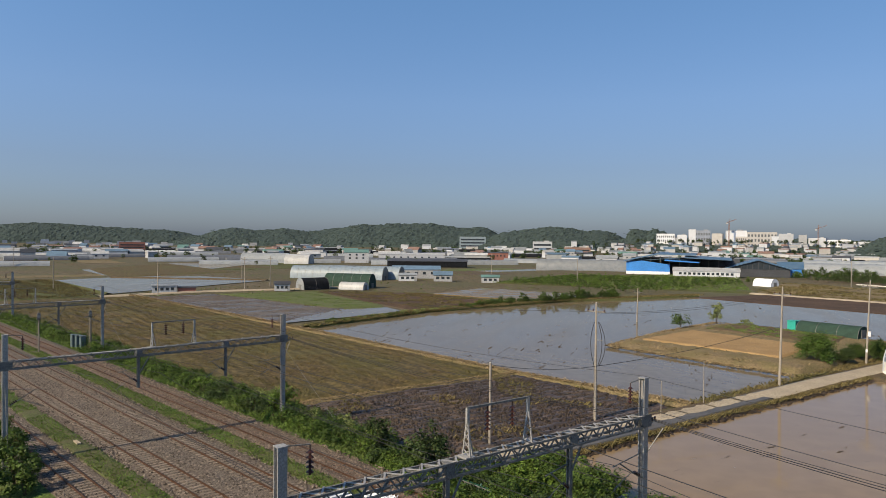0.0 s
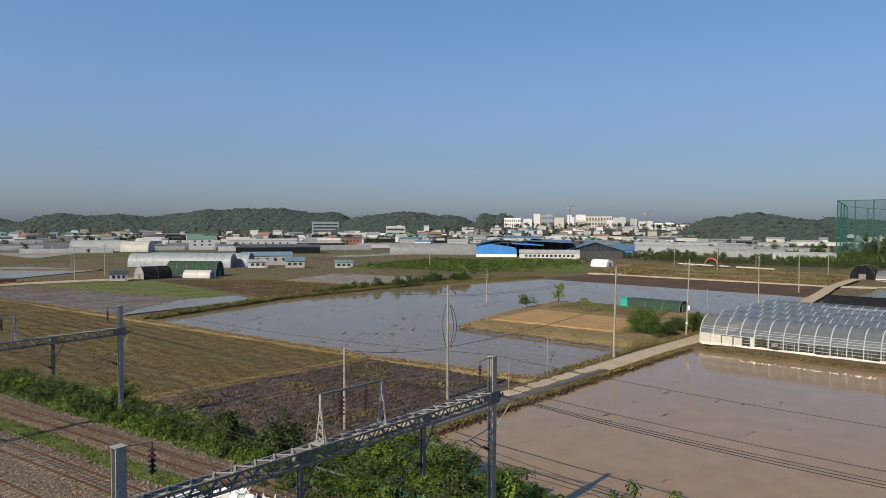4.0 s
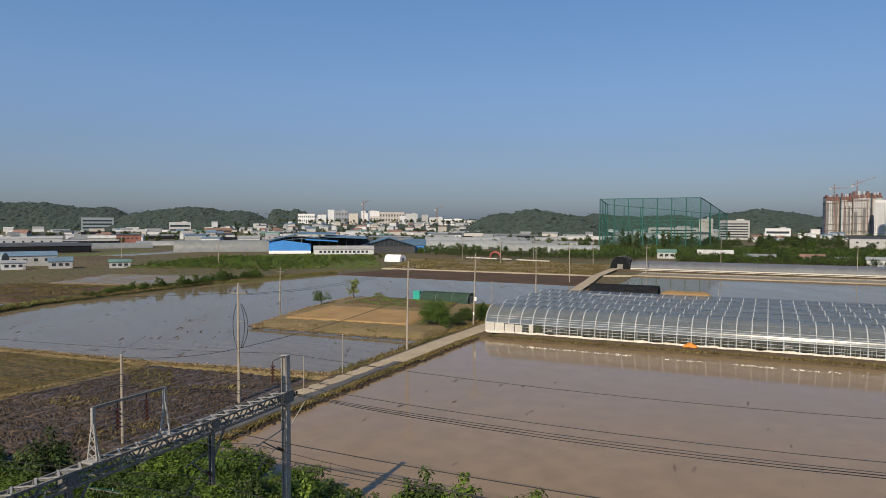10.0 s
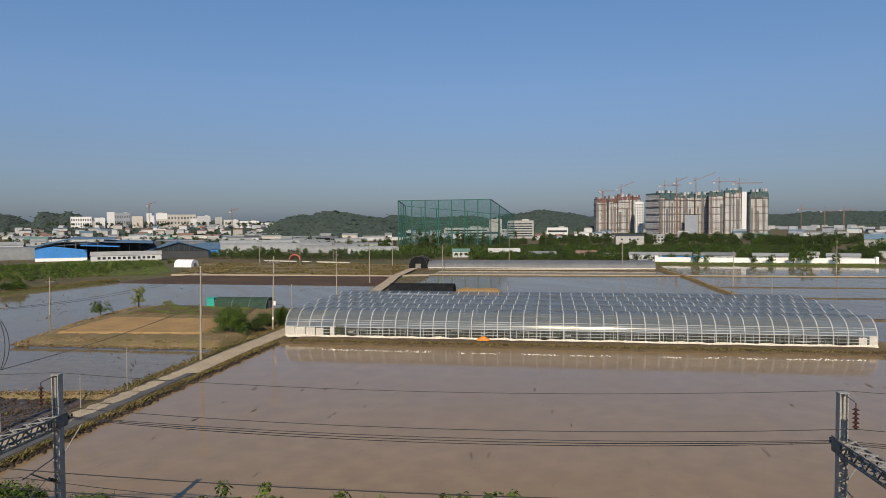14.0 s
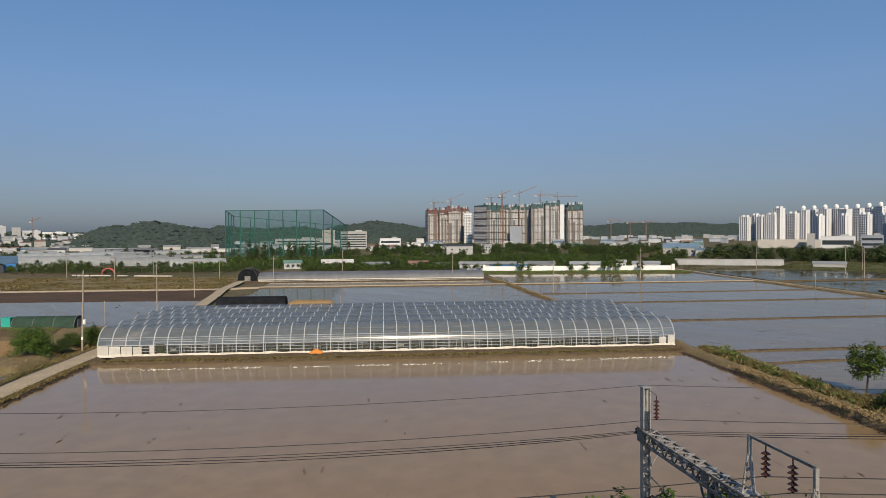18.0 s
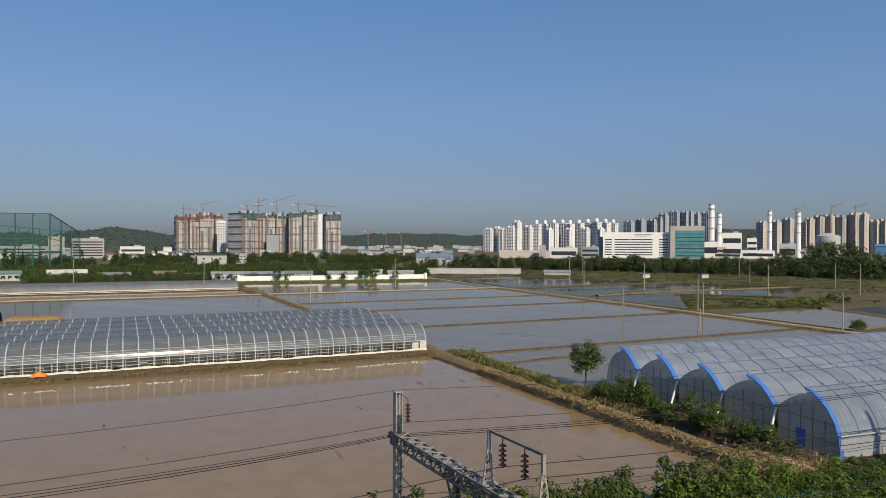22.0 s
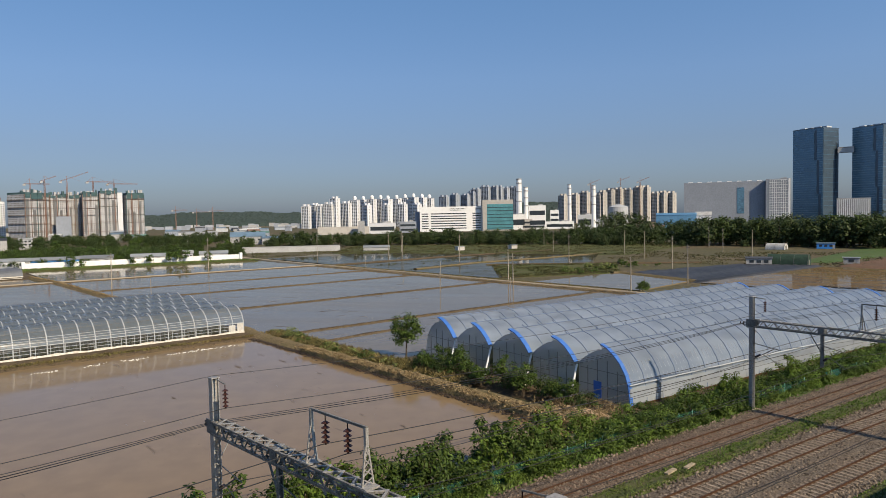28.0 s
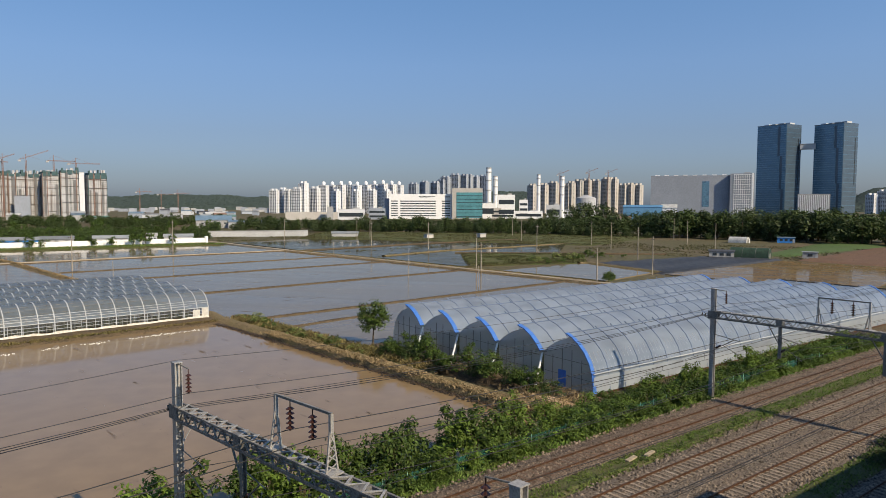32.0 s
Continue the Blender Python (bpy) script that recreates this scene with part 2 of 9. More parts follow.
def water(name, colour, second, rough, ripple, scale, mix=0.5, speck=0.62, mud=(0.06, 0.045, 0.03), streak=(1, 1, 1, 0), lanes=0.0, gloss=0.5, scum=0.0):
    """Standing paddy water: mud shows through, the surface mirrors; specks and lanes of mud break it."""
    m = material(name, colour, rough, 0.0, scale, 0.07, second, mix, 0.0, 12.0, 0.5)
    nt = m.node_tree
    N, L = nt.nodes, nt.links.new
    b = N["Principled BSDF"]
    b.inputs["IOR"].default_value = 1.33
    b.inputs["Specular IOR Level"].default_value = gloss
    pos = N.new("ShaderNodeNewGeometry").outputs["Position"]
    mp = N.new("ShaderNodeMapping")
    mp.vector_type = "TEXTURE"
    mp.inputs["Rotation"].default_value = (0, 0, radians(streak[3]))
    mp.inputs["Scale"].default_value = streak[:3]
    L(pos, mp.inputs["Vector"])
    def spots(s, detail, lo, hi):
        n = N.new("ShaderNodeTexNoise")
        n.inputs["Scale"].default_value = s
        n.inputs["Detail"].default_value = detail
        L(mp.outputs["Vector"], n.inputs["Vector"])
        r = N.new("ShaderNodeMapRange")
        r.inputs["From Min"].default_value, r.inputs["From Max"].default_value = lo, hi
        L(n.outputs["Fac"], r.inputs["Value"])
        return r.outputs["Result"]
    where = spots(0.09, 3.0, 0.45, 0.62)
    fine = spots(1.3, 2.0, speck, speck + 0.05)
    both = N.new("ShaderNodeMath")
    both.operation = "MULTIPLY"
    L(where, both.inputs[0])
    L(fine, both.inputs[1])
    mixc = N.new("ShaderNodeMixRGB")
    L(both.outputs[0], mixc.inputs["Fac"])
    L(b.inputs["Base Color"].links[0].from_socket, mixc.inputs["Color1"])
    mixc.inputs["Color2"].default_value = (*mud, 1)
    L(mixc.outputs["Color"], b.inputs["Base Color"])
    # lanes where the mud lies at the surface and dulls the mirror
    lane = N.new("ShaderNodeMapRange")
    lane.inputs["To Min"].default_value, lane.inputs["To Max"].default_value = rough, rough + lanes
    L(spots(0.35, 4.0, 0.42, 0.66), lane.inputs["Value"])
    top = N.new("ShaderNodeMath")
    top.operation = "MAXIMUM"
    dull = N.new("ShaderNodeMath")
    dull.operation = "MULTIPLY"
    dull.inputs[1].default_value = 0.8
    L(both.outputs[0], dull.inputs[0])
    L(lane.outputs["Result"], top.inputs[0])
    L(dull.outputs[0], top.inputs[1])
    L(top.outputs[0], b.inputs["Roughness"])
    n = N.new("ShaderNodeTexNoise")
    n.inputs["Scale"].default_value = 1.6
    n.inputs["Detail"].default_value = 3.0
    L(pos, n.inputs["Vector"])
    bp = N.new("ShaderNodeBump")
    bp.inputs["Strength"].default_value = 0.3
    bp.inputs["Distance"].default_value = ripple
    L(n.outputs["Fac"], bp.inputs["Height"])
    L(bp.outputs["Normal"], b.inputs["Normal"])
    if scum:
        df = N.new("ShaderNodeBsdfDiffuse")
        L(b.inputs["Base Color"].links[0].from_socket, df.inputs["Color"])
        cover = N.new("ShaderNodeMapRange")
        cover.inputs["To Min"].default_value, cover.inputs["To Max"].default_value = scum * 0.6, min(0.95, scum * 1.4)
        L(spots(0.16, 5.0, 0.32, 0.68), cover.inputs["Value"])
        mixed = N.new("ShaderNodeMixShader")
        L(cover.outputs["Result"], mixed.inputs["Fac"])
        L(b.outputs["BSDF"], mixed.inputs[1])
        L(df.outputs["BSDF"], mixed.inputs[2])
        L(mixed.outputs["Shader"], N["Material Output"].inputs["Surface"])
    return m


def film_sheet(name, colour, clear, rough, streak=0.5, stretch=(0.8, 0.8, 0.8), through_light=0.5, coat=0.0):
    """Greenhouse film or clear sheet: part lets light through, part scatters, with a gloss."""
    m = bpy.data.materials.new(name)
    m.use_nodes = True
    nt = m.node_tree
    N, L = nt.nodes, nt.links.new
    b = N["Principled BSDF"]
    tr = N.new("ShaderNodeBsdfTransparent")
    tr.inputs["Color"].default_value = (0.93, 0.95, 0.97, 1)
    tl = N.new("ShaderNodeBsdfTranslucent")
    tl.inputs["Color"].default_value = (*colour, 1)
    tc = N.new("ShaderNodeTexCoord")
    n = N.new("ShaderNodeTexNoise")
    n.inputs["Scale"].default_value = 1.0
    n.inputs["Detail"].default_value = 6.0
    mp = N.new("ShaderNodeMapping")
    mp.inputs["Scale"].default_value = stretch
    L(tc.outputs["Object"], mp.inputs["Vector"])
    L(mp.outputs["Vector"], n.inputs["Vector"])
    ramp = N.new("ShaderNodeValToRGB")
    ramp.color_ramp.elements[0].position, ramp.color_ramp.elements[1].position = 0.36, 0.64
    ramp.color_ramp.elements[0].color = (*[c * (1 - 0.3 * streak) for c in colour], 1)
    ramp.color_ramp.elements[1].color = (*colour, 1)
    L(n.outputs["Fac"], ramp.inputs["Fac"])
    L(ramp.outputs["Color"], b.inputs["Base Color"])
    b.inputs["Roughness"].default_value = rough
    b.inputs["Specular IOR Level"].default_value = 0.8
    b.inputs["Coat Weight"].default_value, b.inputs["Coat Roughness"].default_value, b.inputs["Coat IOR"].default_value = coat, 0.12, 1.7
    add = N.new("ShaderNodeMixShader")
    add.inputs["Fac"].default_value = through_light
    L(b.outputs["BSDF"], add.inputs[1])
    L(tl.outputs["BSDF"], add.inputs[2])
    mr = N.new("ShaderNodeMapRange")
    mr.inputs["To Min"].default_value, mr.inputs["To Max"].default_value = max(0.0, clear - 0.18), min(1.0, clear + 0.12)
    L(n.outputs["Fac"], mr.inputs["Value"])
    mix = N.new("ShaderNodeMixShader")
    L(mr.outputs["Result"], mix.inputs["Fac"])
    L(add.outputs["Shader"], mix.inputs[1])
    L(tr.outputs["BSDF"], mix.inputs[2])
    L(mix.outputs["Shader"], N["Material Output"].inputs["Surface"])
    return m


M = {}
M["plain"] = material("plain_soil", (0.098, 0.077, 0.044), 0.95, scale=0.015, vary=0.45, second=(0.058, 0.070, 0.027), fine=40, bump=0.05)
M["mud_water"] = water("muddy_paddy_water", (0.222, 0.158, 0.092), (0.203, 0.144, 0.083), 0.05, 0.0012, 0.03, speck=0.668, lanes=0.04, streak=(1, 4.5, 1, -54), gloss=0.4, scum=0.12)
M["grey_water"] = water("grey_paddy_water", (0.150, 0.122, 0.080), (0.180, 0.146, 0.095), 0.04, 0.0012, 0.05, mix=0.54, speck=0.63, streak=(1, 7, 1, -20), lanes=0.06, gloss=0.36, scum=0.22)
M["pond"] = water("brown_pond_water", (0.155, 0.112, 0.062), (0.17, 0.122, 0.066), 0.04, 0.002, 0.08, speck=0.57, scum=0.55)
M["reed_water"] = water("dark_reedy_water", (0.050, 0.042, 0.024), (0.066, 0.060, 0.028), 0.05, 0.002, 0.08, speck=0.56, mud=(0.04, 0.045, 0.015), streak=(1, 3, 1, -36), gloss=0.28, scum=0.42)
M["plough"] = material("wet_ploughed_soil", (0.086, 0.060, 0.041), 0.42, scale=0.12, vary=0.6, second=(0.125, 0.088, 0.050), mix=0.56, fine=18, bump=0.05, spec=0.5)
M["stubble"] = material("stubble_soil", (0.09, 0.064, 0.027), 0.95, scale=0.09, vary=0.5, second=(0.078, 0.08, 0.022), mix=0.52, fine=26, bump=0.08, stretch=(1, 0.55, 1, -20))
M["dark_soil"] = material("dark_brown_soil", (0.075, 0.046, 0.028), 0.95, scale=0.1, vary=0.35, fine=20, bump=0.05)
M["dry_grass"] = material("dry_straw_grass", (0.162, 0.122, 0.068), 0.95, scale=0.3, vary=0.5, second=(0.10, 0.09, 0.032), mix=0.5, fine=14, bump=0.08)
M["grass"] = material("meadow_grass", (0.062, 0.075, 0.021), 0.95, scale=0.15, vary=0.5, second=(0.09, 0.075, 0.03), mix=0.54, fine=22, bump=0.08)
M["seedling"] = material("green_seedlings", (0.085, 0.105, 0.03), 0.9, scale=0.15, vary=0.4, second=(0.085, 0.085, 0.04), mix=0.56, fine=24, bump=0.04, stretch=(0.3, 2, 1, 30))
M["orange_soil"] = material("orange_bare_soil", (0.29, 0.19, 0.088), 0.95, scale=0.2, vary=0.3, second=(0.20, 0.13, 0.06), fine=22, bump=0.05)
M["concrete"] = material("pale_concrete", (0.35, 0.295, 0.215), 0.9, scale=0.25, vary=0.22, second=(0.25, 0.212, 0.16), fine=14, bump=0.01)
M["wet_asphalt"] = material("damp_grey_asphalt", (0.075, 0.075, 0.075), 0.6, scale=0.4, vary=0.25, second=(0.12, 0.11, 0.10), fine=10, bump=0.01)
M["bank"] = material("muddy_bank", (0.074, 0.054, 0.034), 0.9, scale=0.5, vary=0.55, second=(0.115, 0.084, 0.044), fine=10, bump=0.1)
M["ballast"] = material("track_ballast", (0.112, 0.095, 0.079), 0.95, scale=0.15, vary=0.75, second=(0.14, 0.108, 0.084), mix=0.5, fine=60, bump=0.09)
M["rust_ballast"] = material("rusty_ballast", (0.118, 0.094, 0.074), 0.95, scale=0.15, vary=0.75, second=(0.11, 0.080, 0.060), mix=0.5, fine=60, bump=0.09)
M["rail"] = material("rusty_rail_steel", (0.12, 0.065, 0.04), 0.6, 0.6, scale=2.0, vary=0.3, fine=6)
M["sleeper"] = material("concrete_sleeper", (0.235, 0.195, 0.155), 0.9, scale=1.0, vary=0.3, second=(0.17, 0.13, 0.10), fine=8, bump=0.01, rand=0.2)
M["rust_sleeper"] = material("rust_stained_sleeper", (0.155, 0.10, 0.072), 0.9, scale=1.0, vary=0.3, fine=8, bump=0.01, rand=0.2)
M["weeds"] = material("track_weeds", (0.068, 0.115, 0.022), 0.9, scale=0.5, vary=0.55, second=(0.085, 0.085, 0.03), fine=10, bump=0.1)
M["galv"] = material("galvanised_steel", (0.34, 0.335, 0.325), 0.5, 0.3, scale=1.5, vary=0.22, second=(0.24, 0.24, 0.24), mix=0.6, fine=8)
M["galv_dull"] = material("weathered_steel_truss", (0.15, 0.148, 0.14), 0.6, 0.2, scale=1.5, vary=0.35, second=(0.27, 0.265, 0.25), mix=0.55, fine=8)
M["insulator"] = material("brown_porcelain", (0.05, 0.022, 0.018), 0.25, scale=3, vary=0.2, spec=0.5)
M["wire"] = material("black_cable", (0.03, 0.03, 0.032), 0.6, 0.2, scale=1, vary=0.1)
M["pole"] = material("grey_concrete_pole", (0.29, 0.26, 0.22), 0.9, scale=1.0, vary=0.18, second=(0.21, 0.19, 0.165), fine=10, bump=0.005)
M["white"] = material("white_paint", (0.70, 0.715, 0.73), 0.6, scale=0.3, vary=0.06, second=(0.60, 0.60, 0.60), mix=0.6, fine=9)

M["stones"] = material("loose_ballast_stones", (0.134, 0.111, 0.091), 0.95, scale=0.2, vary=0.2, second=(0.128, 0.106, 0.088), fine=8, island=0.7)
M["rust_stones"] = material("rusty_ballast_stones", (0.145, 0.116, 0.092), 0.95, scale=0.2, vary=0.2, second=(0.12, 0.090, 0.070), fine=8, island=0.6)
M["clods"] = material("wet_mud_clods", (0.05, 0.037, 0.026), 0.5, scale=0.2, vary=0.2, fine=8, island=0.5)
M["straw"] = material("dry_straw_blades", (0.24, 0.18, 0.10), 0.9, scale=0.2, vary=0.2, second=(0.165, 0.125, 0.065), fine=8, island=0.45)
M["stubble_blades"] = material("withered_stubble_blades", (0.135, 0.105, 0.045), 0.9, scale=0.06, vary=0.2, second=(0.085, 0.088, 0.028), fine=8, island=0.5)
M["blades"] = material("green_grass_blades", (0.085, 0.145, 0.026), 0.8, scale=0.2, vary=0.2, second=(0.12, 0.15, 0.04), fine=8, island=0.4)
# the blue of distant haze is mixed into these hill crown colours
M["hill_tree"] = material("hazed_hill_crowns", (0.036, 0.056, 0.050), 0.95, scale=0.02, vary=0.25, fine=8, island=0.12)
M["hill_tree_light"] = material("light_hazed_hill_crowns", (0.046, 0.068, 0.056), 0.95, scale=0.02, vary=0.25, fine=8, island=0.12)
M["verge"] = material("patchy_track_verge", (0.065, 0.082, 0.025), 0.9, scale=0.6, vary=0.5, second=(0.10, 0.082, 0.05), mix=0.5, fine=10, bump=0.08)
M["meadow_blades"] = material("olive_meadow_blades", (0.056, 0.066, 0.023), 0.9, scale=0.03, vary=0.3, second=(0.078, 0.062, 0.030), fine=8, island=0.35)
M["brown_clods"] = material("dark_brown_turned_soil", (0.135, 0.078, 0.048), 0.95, scale=0.12, vary=0.4, second=(0.095, 0.062, 0.040), fine=20, bump=0.08)
# greyer patches and rows put the sheeting's sheen into its colour
M["black_sheet"] = material("grey_black_sheeting", (0.030, 0.031, 0.033), 0.6, scale=0.3, vary=0.5, second=(0.060, 0.058, 0.054), mix=0.56, fine=9, bump=0.03, spec=0.5)
tone_rows(M["black_sheet"], AX, 2.4, 0.5, 1.35, 0.3)
M["foam"] = material("white_foam_flecks", (0.75, 0.72, 0.64), 0.5, scale=1.0, vary=0.1)
tone_rows(M["grey_water"], AX, 3.1, 0.86, 1.03, 1.4)
# wet furrow stripes go into the colour; sun along the rows gives no shading
tone_rows(M["plough"], BX, 1.55, 0.55, 1.2, 0.5)
tone_rows(M["stubble"], AX, 2.4, 0.74, 1.12, 0.9)
M["wet_bed"] = water("wet_seed_bed", (0.105, 0.080, 0.054), (0.14, 0.108, 0.072), 0.08, 0.004, 0.12, speck=0.55, streak=(1, 5, 1, -54), lanes=0.3, scum=0.6)
M["turf"] = material("mown_turf", (0.055, 0.10, 0.025), 0.9, scale=0.08, vary=0.25, second=(0.075, 0.10, 0.035), fine=20, bump=0.03)

# ---- ground, fields, water, road ----
def sheet(name, pts, z, mat, label, category, below=0.5):
    return setting(name, Shape().poly([ab(*p) for p in pts], z - below, z), mat, label, category)


def field(name, quad, z, step_a, step_b, mat, label, relief, category="field"):
    """A worked field over four corners (a, b), with relief(a, b) on a grid."""
    (a0, b0), (a1, b1), (a2, b2), (a3, b3) = quad
    na = max(2, int(max(math.dist(quad[0], quad[1]), math.dist(quad[2], quad[3])) / step_a))
    nb = max(2, int(max(math.dist(quad[1], quad[2]), math.dist(quad[3], quad[0])) / step_b))
    s = Shape()
    vs = []
    for i in range(na + 1):
        p = i / na
        for j in range(nb + 1):
            q = j / nb
            a = (a0 * (1 - p) + a1 * p) * (1 - q) + (a3 * (1 - p) + a2 * p) * q
            b = (b0 * (1 - p) + b1 * p) * (1 - q) + (b3 * (1 - p) + b2 * p) * q
            edge = i in (0, na) or j in (0, nb)
            vs.append(ab3(a, b, -0.3 if edge else z + relief(a, b)))
    k = nb + 1
    s.add(vs, [(i * k + j, (i + 1) * k + j, (i + 1) * k + j + 1, i * k + j + 1) for i in range(na) for j in range(nb)])
    s.smooth = True
    return setting(name, s, mat, label, category)


def rough(a, b, size, amount):
    return noise.noise((a / size, b / size, 1.7)) * amount


def levee(name, pts, top, base, height, mat, label, step=1.5, wild=0.12, z0=-0.2):
    """An earth bank along points (a, b), uneven along its run."""
    path = []
    for (a0, b0), (a1, b1) in zip(pts, pts[1:]):
        n = max(1, int(math.dist((a0, b0), (a1, b1)) / step))
        path += [(a0 + (a1 - a0) * i / n, b0 + (b1 - b0) * i / n) for i in range(n)]
    path.append(pts[-1])
    P = [Vector(ab3(a, b)) for a, b in path]
    prof = [(-base / 2, z0), (-(top + base) / 4, (height + z0) * 0.55), (-top / 2, height * 0.95), (0, height), (top / 2, height * 0.95), ((top + base) / 4, (height + z0) * 0.5), (base / 2, z0)]
    s = Shape().sweep(P, prof)
    k = len(prof)
    for i, v in enumerate(s.v):
        j = i % k
        if 0 < j < k - 1:
            n1 = noise.noise((v[0] * 0.6, v[1] * 0.6, j * 0.7)) * wild
            n2 = noise.noise((v[0] * 2.1, v[1] * 2.1, 3 + j)) * wild * 0.6
            s.v[i] = (v[0] + n2, v[1] + n1, v[2] + (n1 + n2) * 0.8)
        else:
            n1 = noise.noise((v[0] * 0.25, v[1] * 0.25, j)) * wild * 3
            s.v[i] = (v[0] + n1, v[1] + n1, v[2])
    s.smooth = True
    return setting(name, s, mat, label, "bank")


# the plain, out to the horizon
ground = Shape()
ring = [(4600 * math.sin(i * math.pi / 24), 4600 * math.cos(i * math.pi / 24)) for i in range(48)]
ground.poly(ring, -3.0, -0.3)
setting("ground", ground, M["plain"], "flat brown farmland reaching the horizon", "ground")

# flooded paddies
sheet("water_muddy_paddy", [(24, -46.4), (114, -46.8), (114, 52), (24, 52)], 0.0, M["mud_water"], "flooded paddy with muddy brown water", "paddy water")
sheet("water_grey_paddy", [(68, -145), (72, -79), (75, -50), (216, -52), (224, -104), (228, -152), (166, -161), (109, -158)], 0.0, M["grey_water"], "flooded paddy with grey water mirroring the sky", "paddy water")
sheet("water_middle_paddy", [(165, -41), (264, -46), (264, 48), (165, 48)], 0.0, M["grey_water"], "still grey paddy water behind the glasshouse", "paddy water")
sheet("water_right_paddy", [(80, 52), (160, 52), (264, 50), (264, 149), (84, 149)], 0.0, M["grey_water"], "still grey paddy water between low banks", "paddy water")
sheet("water_wall_paddy", [(270, 48), (336, 50), (322, 148), (270, 149)], 0.0, M["grey_water"], "narrow flooded paddy in front of the white wall", "paddy water")
sheet("water_strip", [(271, -46), (292, -46), (292, 44), (271, 44)], 0.0, M["grey_water"], "narrow strip of paddy water", "paddy water")
sheet("water_far_pond", [(150, -212), (186, -226), (200, -160), (182, -172), (160, -176)], 0.0, M["pond"], "shallow brown pond behind a row of shrubs", "paddy water")
sheet("water_west_paddy", [(43, -360), (49, -266), (77, -284), (129, -317), (111, -365), (70, -373)], 0.0, M["grey_water"], "half-flooded grey paddy", "paddy water")
sheet("water_west_paddy_far", [(95, -470), (130, -430), (185, -500), (150, -560)], 0.0, M["grey_water"], "far flooded paddy", "paddy water")
sheet("water_west_pool", [(66, -156), (106, -163), (108, -176), (92, -178), (80, -170)], 0.0, M["grey_water"], "shallow pool at the edge of the seed beds", "paddy water")
sheet("water_east_pond", [(164, 157), (264, 156), (268, 290), (226, 290), (190, 240), (150, 200)], 0.0, M["reed_water"], "dark pond with reeds", "paddy water")
sheet("water_east_far", [(266, 157), (338, 159), (349, 200), (330, 224), (292, 254), (266, 268)], 0.0, M["reed_water"], "dark still pool before the belt of trees", "paddy water")
sheet("water_east_pool", [(108, 156), (146, 156), (146, 196), (112, 186)], 0.0, M["grey_water"], "shallow pool beside the path", "paddy water")
sheet("water_east_strip", [(54, 182), (107, 184), (105, 262), (62, 260)], 0.0, M["pond"], "brown water beside the tunnel houses", "paddy water")

# worked fields
def furrows(a, b):
    w = b + 0.9 * noise.noise((a * 0.08, b * 0.08, 0))
    return 0.09 * math.sin(w * 2 * math.pi / 1.55) + rough(a, b, 0.55, 0.17) + rough(a, b, 2.3, 0.12) + rough(a, b, 6, 0.10)


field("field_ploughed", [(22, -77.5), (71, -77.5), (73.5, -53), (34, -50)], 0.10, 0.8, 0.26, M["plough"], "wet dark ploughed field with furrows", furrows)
field("field_stubble", [(10, -252), (55, -252), (70, -80), (24, -80)], 0.18, 0.5, 1.0, M["stubble"], "brown stubble field with faint tractor rows",
      lambda a, b: 0.10 * math.sin(a * 2 * math.pi / 2.4 + b * 0.05) * (0.6 + 0.6 * noise.noise((a * 0.05, b * 0.03, 4))) + rough(a, b, 1.6, 0.16))
field("field_green_west", [(8, -360), (43, -362), (46, -257), (8, -256)], 0.2, 2, 3, M["grass"], "rough green meadow", lambda a, b: rough(a, b, 3, 0.15))
field("field_wet_west", [(57, -250), (80, -249), (96, -178), (66, -157)], 0.06, 0.8, 2, M["wet_bed"], "grey-brown wet seed bed", lambda a, b: 0.05 * math.sin(a * 4) + rough(a, b, 3, 0.1))
field("field_seedlings", [(80, -248), (117, -243), (109, -178), (93, -178)], 0.22, 2, 3, M["seedling"], "bright green seedling beds", lambda a, b: rough(a, b, 2, 0.08))
field("field_dark", [(118, -243), (146, -212), (150, -174), (111, -162)], 0.15, 1.5, 2, M["dark_soil"], "dark field of low vegetables", lambda a, b: rough(a, b, 2, 0.25))
field("field_brown_west", [(70, -375), (146, -403), (143, -555), (76, -476)], 0.15, 5, 5, M["stubble"], "brown field on the plain", lambda a, b: rough(a, b, 5, 0.2))
field("field_orchard", [(213, -252), (274, -276), (405, -246), (262, -150)], 0.25, 3, 3, M["grass"], "green field of young fruit bushes", lambda a, b: rough(a, b, 3, 0.3))
field("field_brown_strip", [(220, -152), (258, -144), (259, -60), (216, -56)], 0.12, 2, 2, M["dark_soil"], "freshly turned dark brown field", lambda a, b: rough(a, b, 1.5, 0.06))
field("field_dry_grass", [(262, -150), (340, -180), (335, -66), (262, -60)], 0.2, 3, 3, M["dry_grass"], "dry straw-coloured grass field", lambda a, b: rough(a, b, 3, 0.15))
field("field_reeds", [(164, 159), (207, 196), (173, 234), (146, 199)], 0.2, 2, 2, M["grass"], "rough reedy ground", lambda a, b: rough(a, b, 3, 0.4))
field("field_meadow_east", [(206, 286), (356, 208), (430, 270), (250, 440)], 0.15, 6, 6, M["grass"], "rough meadow before the belt of trees", lambda a, b: rough(a, b, 6, 0.4))
field("field_turf", [(112, 284), (124, 283), (142, 402), (108, 412)], 0.2, 6, 6, M["turf"], "mown green turf field", lambda a, b: 0.0)
field("field_orchard_rear", [(404, -115), (548, -165), (562, 152), (404, 148)], 0.1, 12, 12, M["grass"], "grassy ground of a deep orchard", lambda a, b: rough(a, b, 8, 0.2))
